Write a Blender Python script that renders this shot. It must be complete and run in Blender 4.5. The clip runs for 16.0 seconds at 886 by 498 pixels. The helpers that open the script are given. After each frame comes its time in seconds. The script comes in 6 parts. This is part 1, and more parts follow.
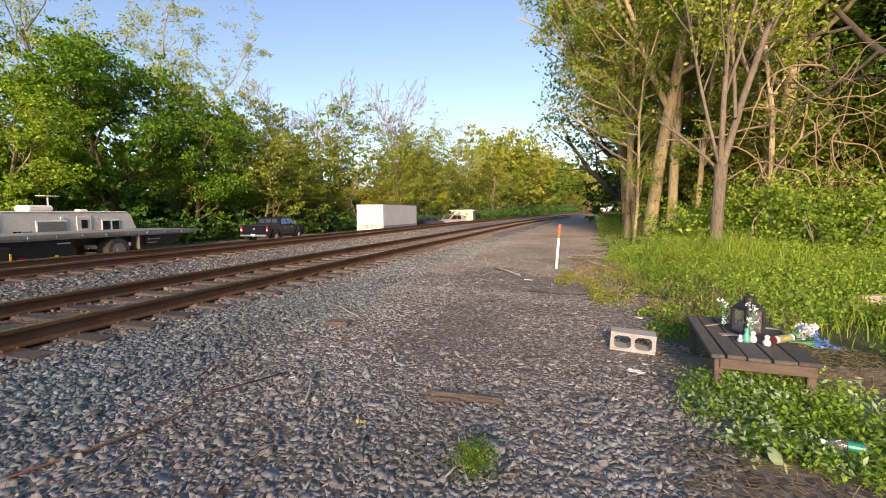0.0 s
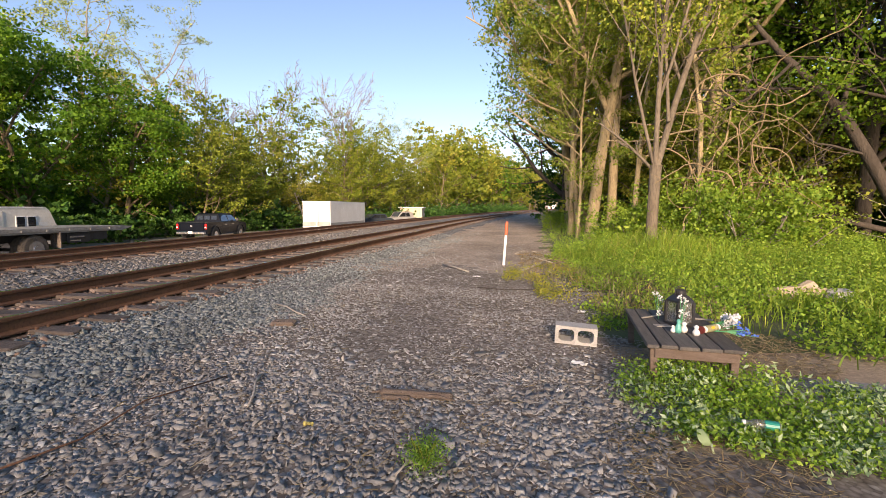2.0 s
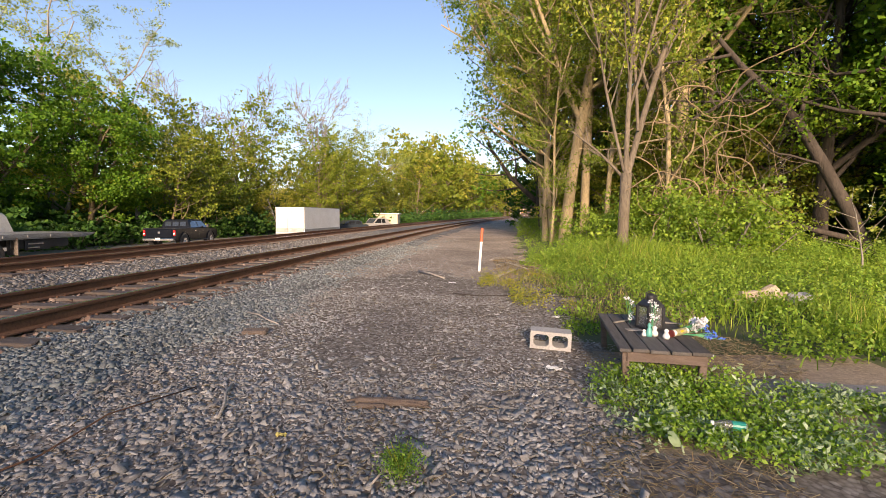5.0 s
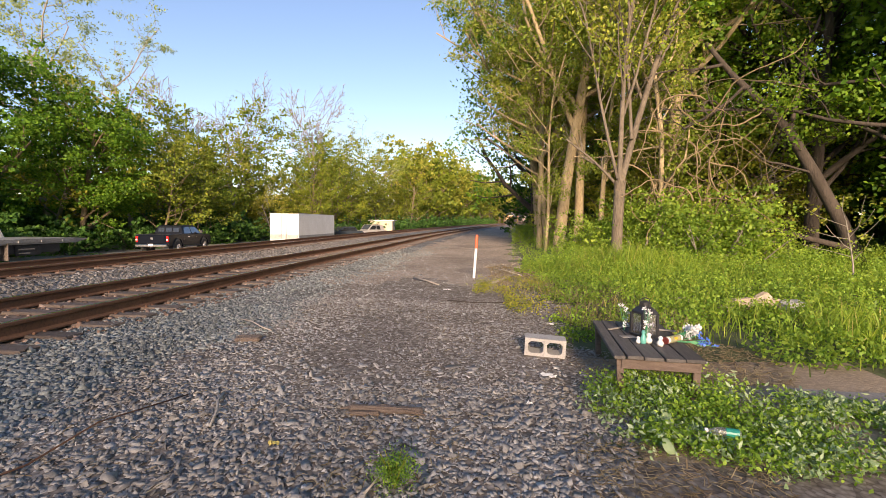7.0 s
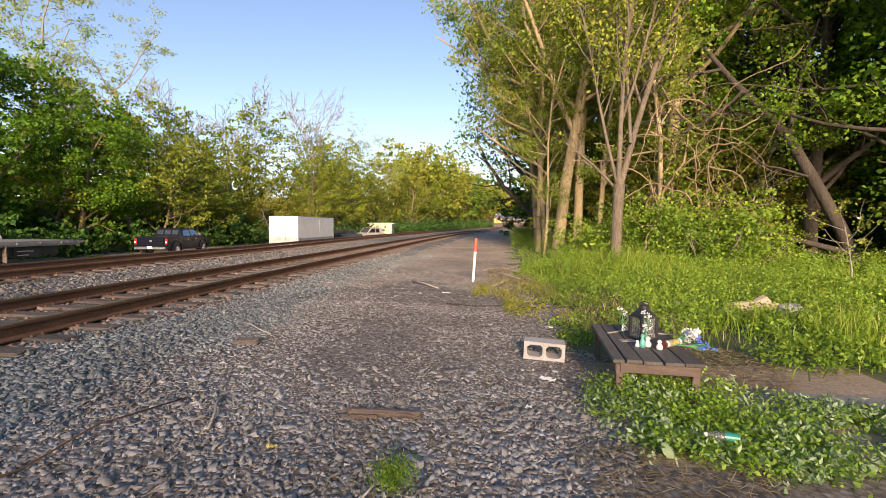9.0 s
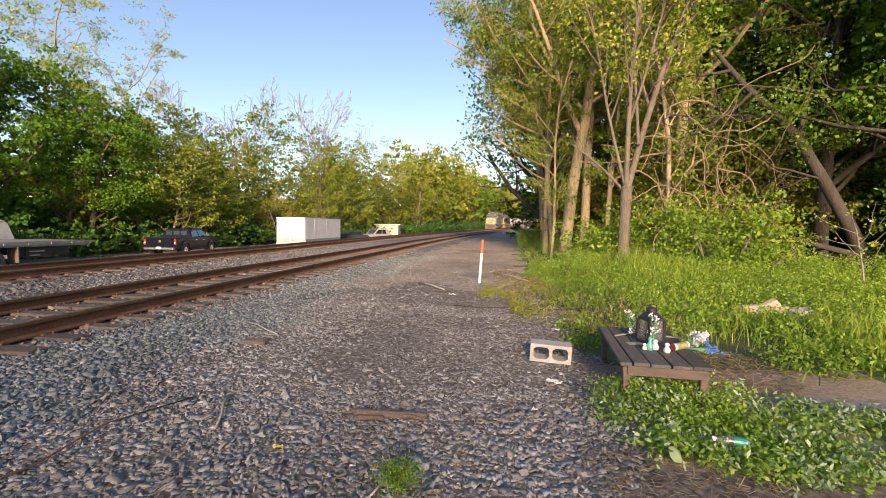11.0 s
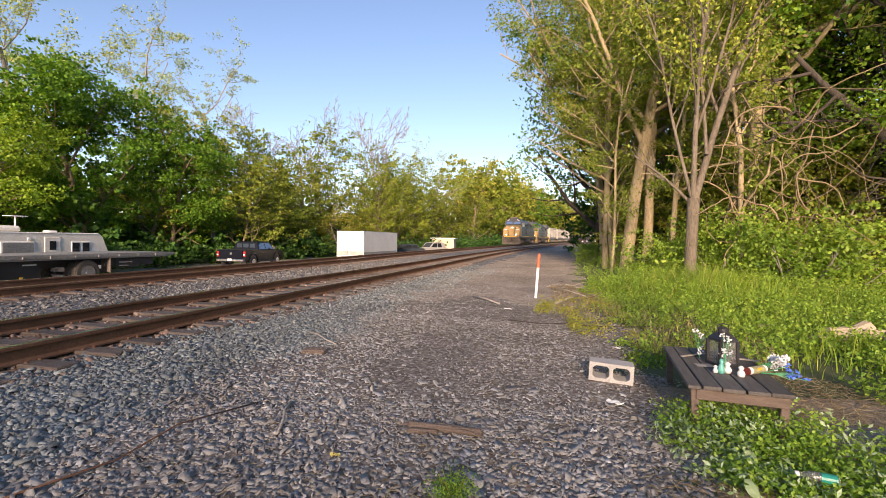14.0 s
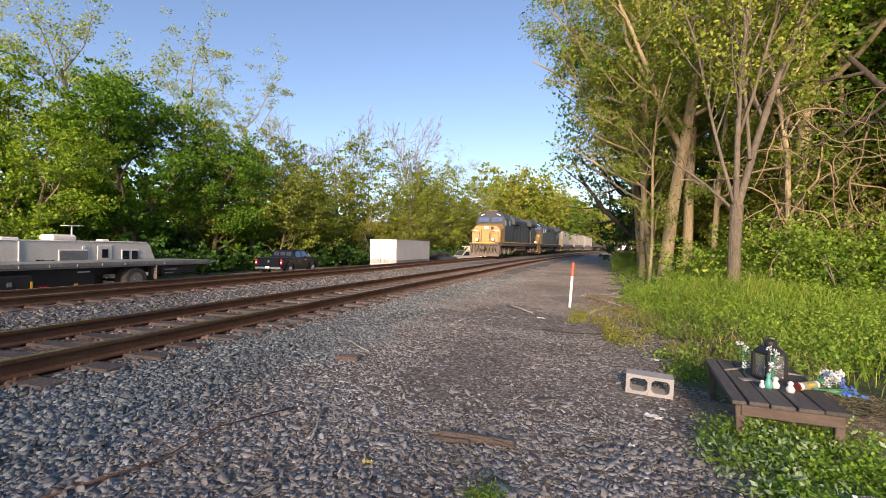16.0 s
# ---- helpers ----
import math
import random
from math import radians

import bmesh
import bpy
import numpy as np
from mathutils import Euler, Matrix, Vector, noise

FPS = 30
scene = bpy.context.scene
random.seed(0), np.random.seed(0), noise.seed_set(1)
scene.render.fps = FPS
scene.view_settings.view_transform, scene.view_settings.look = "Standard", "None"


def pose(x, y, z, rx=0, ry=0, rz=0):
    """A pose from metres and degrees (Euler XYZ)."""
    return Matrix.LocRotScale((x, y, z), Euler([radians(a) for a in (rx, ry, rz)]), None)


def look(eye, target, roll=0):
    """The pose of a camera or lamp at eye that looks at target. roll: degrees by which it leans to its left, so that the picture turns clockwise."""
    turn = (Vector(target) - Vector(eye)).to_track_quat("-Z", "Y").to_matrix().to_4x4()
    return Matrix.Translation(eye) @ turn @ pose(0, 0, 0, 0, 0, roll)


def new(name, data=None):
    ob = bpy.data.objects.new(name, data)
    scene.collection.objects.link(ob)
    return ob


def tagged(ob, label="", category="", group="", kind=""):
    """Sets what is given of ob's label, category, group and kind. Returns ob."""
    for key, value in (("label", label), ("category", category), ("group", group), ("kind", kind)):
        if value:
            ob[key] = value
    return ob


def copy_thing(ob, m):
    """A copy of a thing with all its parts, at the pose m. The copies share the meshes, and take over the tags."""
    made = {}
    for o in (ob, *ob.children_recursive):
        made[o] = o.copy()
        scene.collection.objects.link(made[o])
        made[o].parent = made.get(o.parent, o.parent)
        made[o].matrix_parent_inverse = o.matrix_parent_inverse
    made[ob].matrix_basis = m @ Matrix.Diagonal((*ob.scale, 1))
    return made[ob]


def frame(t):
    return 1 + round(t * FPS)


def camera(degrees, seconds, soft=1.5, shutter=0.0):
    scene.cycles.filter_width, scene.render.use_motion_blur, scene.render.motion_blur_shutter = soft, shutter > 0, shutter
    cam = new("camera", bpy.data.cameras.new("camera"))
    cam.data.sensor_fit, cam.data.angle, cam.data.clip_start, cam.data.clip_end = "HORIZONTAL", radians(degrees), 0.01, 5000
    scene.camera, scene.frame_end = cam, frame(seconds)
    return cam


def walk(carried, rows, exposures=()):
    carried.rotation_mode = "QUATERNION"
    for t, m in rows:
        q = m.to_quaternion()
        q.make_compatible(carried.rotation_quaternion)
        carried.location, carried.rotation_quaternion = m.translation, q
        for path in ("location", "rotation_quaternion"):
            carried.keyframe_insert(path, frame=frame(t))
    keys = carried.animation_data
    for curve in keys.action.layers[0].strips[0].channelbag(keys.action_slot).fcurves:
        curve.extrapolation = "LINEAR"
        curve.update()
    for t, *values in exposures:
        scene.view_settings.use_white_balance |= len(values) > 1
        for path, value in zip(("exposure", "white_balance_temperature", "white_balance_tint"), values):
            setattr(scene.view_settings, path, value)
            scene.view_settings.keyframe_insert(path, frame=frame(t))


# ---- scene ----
from mathutils import Quaternion

# ---------------- camera: stands still, pans and tilts ----------------
EYE = 1.25
PATH = [
    (0.0, -14.80, -4.62, 0.00), (0.5, -12.91, -4.86, 0.09), (1.0, -11.13, -4.99, 0.17), (1.5, -9.60, -5.09, 0.25),
    (2.0, -8.46, -4.95, 0.26), (2.5, -7.50, -4.69, 0.31), (3.0, -6.71, -4.50, 0.30), (3.5, -6.06, -4.40, 0.34),
    (4.0, -5.78, -4.36, 0.32), (6.5, -4.95, -3.53, 0.52), (7.0, -4.79, -3.30, 0.54), (7.5, -4.69, -3.08, 0.57),
    (8.0, -4.68, -2.95, 0.64), (8.5, -4.68, -2.93, 0.68), (11.0, -5.50, -2.73, 0.87), (11.5, -6.50, -2.96, 0.90),
    (12.0, -7.36, -2.85, 0.95), (12.5, -8.53, -2.79, 0.96), (13.0, -9.91, -2.33, 0.95), (13.5, -11.28, -1.65, 1.01),
    (14.0, -12.39, -1.15, 1.00), (14.5, -13.32, -0.73, 0.99), (15.0, -14.22, -0.42, 1.01), (15.5, -15.19, -0.22, 1.02),
    (16.0, -16.40, -0.19, 1.01),
]


def aim(azimuth, tilt, roll):
    return pose(0, 0, EYE, 0, 0, -azimuth) @ pose(0, 0, 0, 90 + tilt) @ pose(0, 0, 0, 0, 0, roll)


cam = camera(87.75, 16.0, soft=0.75)
walk(cam, [(t, aim(a, p, r)) for t, a, p, r in PATH], [(0.0, 1.29, 6950, 24), (12.0, 1.29, 6950, 24), (14.0, 1.27, 6780, 25), (16.0, 1.09, 6540, 24)])

# ---------------- world, sun, exposure ----------------
SUN_ELEV, SUN_AZ = 14.5, 175.0      # the sun stands behind the camera, a little to its right (azimuth from +Y, clockwise)
world = bpy.data.worlds.new("sky")
scene.world = world
world.use_nodes = True
wn = world.node_tree
sky = wn.nodes.new("ShaderNodeTexSky")
sky.sky_type = "NISHITA"
sky.sun_disc = False
sky.sun_elevation = radians(SUN_ELEV)
sky.sun_rotation = radians(SUN_AZ)
sky.air_density, sky.dust_density, sky.ozone_density = 1.0, 0.3, 2.2
wn.links.new(sky.outputs[0], wn.nodes["Background"].inputs[0])
wn.nodes["Background"].inputs[1].default_value = 0.098
sun = new("sun", bpy.data.lights.new("sun", "SUN"))
sun.data.energy, sun.data.angle, sun.data.color = 4.4, radians(12), (1.0, 0.82, 0.58)
sa, se = radians(SUN_AZ), radians(SUN_ELEV)
SUN_FROM = Vector((math.sin(sa) * math.cos(se), math.cos(sa) * math.cos(se), math.sin(se)))
sun.matrix_world = look(SUN_FROM * 50, (0, 0, 0))


# ---------------- materials ----------------
def material(name, build):
    m = bpy.data.materials.new(name)
    m.use_nodes = True
    nt = m.node_tree
    build(nt, nt.nodes["Principled BSDF"])
    return m


def ramp(nt, stops):
    n = nt.nodes.new("ShaderNodeValToRGB")
    el = n.color_ramp.elements
    while len(el) < len(stops):
        el.new(0.5)
    for e, (p, c) in zip(el, stops):
        e.position, e.color = p, (*c, 1)
    return n


def coords(nt, scale=1.0, stretch=(1, 1, 1)):
    tc = nt.nodes.new("ShaderNodeTexCoord")
    mp = nt.nodes.new("ShaderNodeMapping")
    mp.inputs["Scale"].default_value = [scale * s for s in stretch]
    nt.links.new(tc.outputs["Object"], mp.inputs[0])
    return mp


def noisy(nt, scale, detail=4, stretch=(1, 1, 1), rough=0.6):
    n = nt.nodes.new("ShaderNodeTexNoise")
    n.inputs["Scale"].default_value = scale
    n.inputs["Detail"].default_value = detail
    n.inputs["Roughness"].default_value = rough
    nt.links.new(coords(nt, 1.0, stretch).outputs[0], n.inputs["Vector"])
    return n


def mixc(nt, fac, a, b, mode="MIX"):
    n = nt.nodes.new("ShaderNodeMix")
    n.data_type, n.blend_type = "RGBA", mode
    for sock, val in ((n.inputs[0], fac), (n.inputs[6], a), (n.inputs[7], b)):
        if hasattr(val, "is_output"):
            nt.links.new(val, sock)
        elif isinstance(val, (int, float)):
            sock.default_value = val
        else:
            sock.default_value = (*val, 1)
    return n.outputs[2]


def bump(nt, bsdf, height, strength=0.3, dist=0.02):
    b = nt.nodes.new("ShaderNodeBump")
    b.inputs["Strength"].default_value = strength
    b.inputs["Distance"].default_value = dist
    nt.links.new(height, b.inputs["Height"])
    nt.links.new(b.outputs[0], bsdf.inputs["Normal"])


def worn(name, c1, c2, c3=None, scale=3.0, fine=40.0, rough=0.7, metal=0.0, bumps=0.2, dist=0.01, stretch=(1, 1, 1), vary=0.0, spec=0.5):
    """Two-scale weathered surface: broad stains from c1 to c2, fine grain to c3."""
    def build(nt, b):
        big = noisy(nt, scale, 4, stretch)
        small = noisy(nt, fine, 5, stretch)
        r = ramp(nt, [(0.35, c1), (0.65, c2)])
        nt.links.new(big.outputs[0], r.inputs[0])
        r2 = ramp(nt, [(0.45, (0, 0, 0)), (0.75, (1, 1, 1))])
        nt.links.new(small.outputs[0], r2.inputs[0])
        col = mixc(nt, r2.outputs[0], r.outputs[0], c3 or [0.7 * v for v in c1])
        if vary:
            oi = nt.nodes.new("ShaderNodeObjectInfo")
            rv = ramp(nt, [(0, (1 - vary,) * 3), (1, (1 + vary,) * 3)])
            nt.links.new(oi.outputs["Random"], rv.inputs[0])
            col = mixc(nt, 1.0, col, rv.outputs[0], "MULTIPLY")
        nt.links.new(col, b.inputs["Base Color"])
        b.inputs["Roughness"].default_value = rough
        b.inputs["Metallic"].default_value = metal
        b.inputs["Specular IOR Level"].default_value = spec
        if bumps:
            bump(nt, b, small.outputs[0], bumps, dist)
    return material(name, build)


def leaf_material(name, stops, through_col, share=0.42):
    """Leaves: colour varies leaf by leaf and tree by tree; some light passes through."""
    def build(nt, b):
        g = nt.nodes.new("ShaderNodeNewGeometry")
        r = ramp(nt, stops)
        nt.links.new(g.outputs["Random Per Island"], r.inputs[0])
        oi = nt.nodes.new("ShaderNodeObjectInfo")
        rv = ramp(nt, [(0, (0.8, 0.85, 0.8)), (1, (1.2, 1.1, 1.0))])
        nt.links.new(oi.outputs["Random"], rv.inputs[0])
        col = mixc(nt, 1.0, r.outputs[0], rv.outputs[0], "MULTIPLY")
        n = noisy(nt, 0.9, 3)
        rn = ramp(nt, [(0.35, (0.70, 0.78, 0.75)), (0.65, (1.08, 1.12, 1.05))])
        nt.links.new(n.outputs[0], rn.inputs[0])
        col = mixc(nt, 1.0, col, rn.outputs[0], "MULTIPLY")
        nt.links.new(col, b.inputs["Base Color"])
        b.inputs["Roughness"].default_value = 0.55
        b.inputs["Specular IOR Level"].default_value = 0.3
        tr = nt.nodes.new("ShaderNodeBsdfTranslucent")
        tcol = mixc(nt, 1.0, col, through_col, "MULTIPLY")
        nt.links.new(tcol, tr.inputs[0])
        mx = nt.nodes.new("ShaderNodeMixShader")
        mx.inputs[0].default_value = share
        nt.links.new(b.outputs[0], mx.inputs[1])
        nt.links.new(tr.outputs[0], mx.inputs[2])
        nt.links.new(mx.outputs[0], nt.nodes["Material Output"].inputs[0])
    return material(name, build)


def stone_material(name, stops, rough=0.85):
    def build(nt, b):
        g = nt.nodes.new("ShaderNodeNewGeometry")
        r = ramp(nt, stops)
        nt.links.new(g.outputs["Random Per Island"], r.inputs[0])
        n = noisy(nt, 60, 4)
        rr = ramp(nt, [(0.3, (0.75, 0.75, 0.75)), (0.7, (1.15, 1.15, 1.15))])
        nt.links.new(n.outputs[0], rr.inputs[0])
        big = noisy(nt, 0.7, 3)
        rb = ramp(nt, [(0.35, (0.8, 0.78, 0.76)), (0.65, (1.1, 1.1, 1.1))])
        nt.links.new(big.outputs[0], rb.inputs[0])
        col = mixc(nt, 1.0, mixc(nt, 1.0, r.outputs[0], rr.outputs[0], "MULTIPLY"), rb.outputs[0], "MULTIPLY")
        nt.links.new(col, b.inputs["Base Color"])
        b.inputs["Roughness"].default_value = rough
        bump(nt, b, n.outputs[0], 0.4, 0.006)
    return material(name, build)


def gravel_sheet(name, stops, cell=22.0, dist=0.03, relief=0.8):
    """Ground seen between and beyond the single stones: cells of stone colours, dust and stains."""
    def build(nt, b):
        v = nt.nodes.new("ShaderNodeTexVoronoi")
        v.inputs["Scale"].default_value = cell
        nt.links.new(coords(nt).outputs[0], v.inputs["Vector"])
        sep = nt.nodes.new("ShaderNodeSeparateColor")
        nt.links.new(v.outputs["Color"], sep.inputs[0])
        r = ramp(nt, stops)
        nt.links.new(sep.outputs[0], r.inputs[0])
        big = noisy(nt, 0.35, 5)
        rb = ramp(nt, [(0.35, (0.72, 0.70, 0.68)), (0.68, (1.15, 1.12, 1.08))])
        nt.links.new(big.outputs[0], rb.inputs[0])
        col = mixc(nt, 1.0, r.outputs[0], rb.outputs[0], "MULTIPLY")
        edge = ramp(nt, [(0.0, (1, 1, 1)), (0.9, (0.45, 0.45, 0.45))])
        nt.links.new(v.outputs["Distance"], edge.inputs[0])
        col = mixc(nt, 1.0, col, edge.outputs[0], "MULTIPLY")
        nt.links.new(col, b.inputs["Base Color"])
        b.inputs["Roughness"].default_value = 0.95
        b.inputs["Specular IOR Level"].default_value = 0.2
        bump(nt, b, v.outputs["Distance"], -relief, dist)
    return material(name, build)


def plain(name, c, rough=0.5, metal=0.0, glow=0.0, spec=0.5):
    def build(nt, b):
        n = noisy(nt, 6, 5)
        r = ramp(nt, [(0.3, [v * 0.85 for v in c]), (0.7, [min(1, v * 1.08) for v in c])])
        nt.links.new(n.outputs[0], r.inputs[0])
        nt.links.new(r.outputs[0], b.inputs["Base Color"])
        b.inputs["Roughness"].default_value = rough
        b.inputs["Metallic"].default_value = metal
        b.inputs["Specular IOR Level"].default_value = spec
        if glow:
            b.inputs["Emission Color"].default_value = (*c, 1)
            b.inputs["Emission Strength"].default_value = glow
    return material(name, build)


LEAF_MAPLE = leaf_material("leaf_maple", [(0, (0.058, 0.142, 0.015)), (0.5, (0.108, 0.225, 0.022)), (1, (0.21, 0.335, 0.033))], (1.6, 1.5, 0.5))
LEAF_FRESH = leaf_material("leaf_fresh", [(0, (0.085, 0.175, 0.015)), (0.5, (0.155, 0.265, 0.022)), (1, (0.265, 0.355, 0.035))], (1.5, 1.4, 0.5))
LEAF_PALE = leaf_material("leaf_pale", [(0, (0.24, 0.285, 0.085)), (0.5, (0.37, 0.405, 0.14)), (1, (0.53, 0.54, 0.24))], (1.3, 1.3, 0.7))
LEAF_YELLOW = leaf_material("leaf_yellow", [(0, (0.18, 0.225, 0.030)), (0.5, (0.30, 0.31, 0.050)), (1, (0.46, 0.41, 0.085))], (1.4, 1.3, 0.5))
LEAF_LIGHT = leaf_material("leaf_light", [(0, (0.145, 0.225, 0.030)), (0.5, (0.250, 0.315, 0.048)), (1, (0.400, 0.415, 0.080))], (1.4, 1.3, 0.5))
LEAF_MID = leaf_material("leaf_mid", [(0, (0.125, 0.178, 0.023)), (0.5, (0.20, 0.248, 0.033)), (1, (0.30, 0.317, 0.046))], (1.5, 1.4, 0.5))
# the wood's inner shade is put into this leaf colour
LEAF_DARK_SHADE = leaf_material("leaf_dark_shade", [(0, (0.029, 0.085, 0.016)), (0.5, (0.046, 0.117, 0.019)), (1, (0.078, 0.169, 0.026))], (1.5, 1.5, 0.5))
# undergrowth green darkened to carry the shade below overhanging crowns
LEAF_UNDER_SHADE = leaf_material("leaf_undergrowth_shade", [(0, (0.028, 0.085, 0.020)), (0.5, (0.050, 0.125, 0.026)), (1, (0.095, 0.19, 0.032))], (1.4, 1.5, 0.6), 0.3)
LEAF_WEED = leaf_material("leaf_weed", [(0, (0.140, 0.235, 0.033)), (0.5, (0.225, 0.345, 0.046)), (1, (0.385, 0.475, 0.075))], (1.3, 1.3, 0.5))
LEAF_HERB = leaf_material("leaf_herb", [(0, (0.12, 0.235, 0.036)), (0.5, (0.22, 0.375, 0.055)), (1, (0.36, 0.50, 0.085))], (1.3, 1.3, 0.5))
LEAF_SILVER = leaf_material("leaf_silver", [(0, (0.22, 0.32, 0.14)), (0.5, (0.36, 0.45, 0.25)), (1, (0.56, 0.62, 0.45))], (1.0, 1.1, 0.7), 0.2)
GRASS = leaf_material("grass_blade", [(0, (0.13, 0.225, 0.028)), (0.5, (0.215, 0.32, 0.040)), (0.9, (0.33, 0.40, 0.066)), (1, (0.50, 0.41, 0.18))], (1.3, 1.3, 0.5))
STRAW = leaf_material("dry_straw", [(0, (0.152, 0.104, 0.059)), (0.6, (0.243, 0.184, 0.109)), (1, (0.342, 0.280, 0.185))], (1.0, 1.0, 0.8), 0.1)
BARK = worn("bark", (0.165, 0.122, 0.072), (0.240, 0.185, 0.115), (0.085, 0.063, 0.040), 2.0, 14, 0.9, 0, 0.9, 0.03, (2.5, 2.5, 0.5))
# dark bark, lowered further so that trunks read as shaded
BARK_DARK_SHADE = worn("bark_dark_shade", (0.045, 0.035, 0.027), (0.072, 0.057, 0.045), (0.027, 0.021, 0.018), 2.0, 14, 0.95, 0, 0.9, 0.03, (2.5, 2.5, 0.5))
BARK_FORK = worn("bark_grey", (0.115, 0.092, 0.066), (0.175, 0.145, 0.108), (0.06, 0.048, 0.036), 2.0, 14, 0.9, 0, 0.9, 0.03, (2.5, 2.5, 0.5))
# tan bark brightened with the golden light of a low sun
BARK_TAN_SUNLIT = worn("bark_tan_sunlit", (0.33, 0.255, 0.145), (0.45, 0.355, 0.21), (0.18, 0.135, 0.08), 2.0, 14, 0.9, 0, 0.9, 0.03, (2.5, 2.5, 0.5))
VINE = worn("dry_vine", (0.17, 0.12, 0.066), (0.25, 0.185, 0.105), (0.09, 0.065, 0.04), 3.0, 20, 0.9, 0, 0.5, 0.01)
BARK_PALE = worn("bark_pale", (0.22, 0.195, 0.16), (0.31, 0.28, 0.235), (0.15, 0.13, 0.105), 2.0, 16, 0.9, 0, 0.6, 0.02, (2.5, 2.5, 0.6))
STONE_BLUE = stone_material("ballast_stone", [(0, (0.12, 0.133, 0.134)), (0.4, (0.18, 0.202, 0.202)), (0.8, (0.25, 0.277, 0.273)), (1, (0.36, 0.385, 0.365))])
STONE_BROWN = stone_material("gravel_stone", [(0, (0.20, 0.193, 0.183)), (0.5, (0.285, 0.278, 0.265)), (0.9, (0.365, 0.358, 0.343)), (0.97, (0.43, 0.425, 0.41)), (1, (0.55, 0.55, 0.54))])
STONE_MIXED = stone_material("weathered_ballast", [(0, (0.09, 0.084, 0.076)), (0.5, (0.16, 0.15, 0.138)), (1, (0.27, 0.258, 0.24))])
STONE_RUST = stone_material("rusty_stone", [(0, (0.111, 0.068, 0.049)), (0.5, (0.222, 0.148, 0.111)), (1, (0.370, 0.284, 0.234))])
DIRT = gravel_sheet("dirt_gravel", [(0, (0.185, 0.155, 0.130)), (0.5, (0.310, 0.268, 0.230)), (1, (0.460, 0.418, 0.375))], 30, 0.02)
BALLAST = gravel_sheet("ballast_bed", [(0, (0.122, 0.122, 0.122)), (0.5, (0.232, 0.232, 0.230)), (1, (0.380, 0.380, 0.364))], 20, 0.03)
BALLAST_RUST = gravel_sheet("rusty_ballast_bed", [(0, (0.131, 0.087, 0.065)), (0.5, (0.246, 0.181, 0.145)), (1, (0.392, 0.319, 0.261))], 18, 0.03)
# tan gravel, made paler and warmer to hold the sunlight beyond the post
TAN_SUNLIT = gravel_sheet("tan_gravel_sunlit", [(0, (0.34, 0.275, 0.22)), (0.5, (0.49, 0.41, 0.34)), (1, (0.60, 0.52, 0.44))], 26, 0.012, 0.3)
SOIL = worn("soil", (0.215, 0.160, 0.108), (0.32, 0.24, 0.165), (0.43, 0.335, 0.235), 1.5, 30, 0.95, 0, 0.6, 0.02)
MEADOW = worn("meadow_soil", (0.06, 0.085, 0.03), (0.09, 0.11, 0.04), (0.13, 0.11, 0.06), 1.0, 25, 0.95, 0, 0.6, 0.03)
LOT = worn("lot_gravel", (0.16, 0.145, 0.125), (0.23, 0.21, 0.185), (0.11, 0.10, 0.09), 0.6, 20, 0.95, 0, 0.4, 0.02)
PATHM = worn("path_asphalt", (0.22, 0.205, 0.19), (0.29, 0.27, 0.25), (0.15, 0.14, 0.13), 1.5, 60, 0.9, 0, 0.4, 0.01)
RUST = worn("rusty_rail", (0.13, 0.065, 0.038), (0.19, 0.10, 0.06), (0.08, 0.045, 0.03), 2.0, 40, 0.8, 0.2, 0.2, 0.004)
RAILTOP = plain("polished_rail", (0.62, 0.62, 0.62), 0.22, 1.0)
TIE = worn("tie_wood", (0.095, 0.074, 0.060), (0.145, 0.115, 0.096), (0.055, 0.043, 0.036), 3.0, 30, 0.9, 0, 0.6, 0.01, (0.6, 5, 5), 0.25)


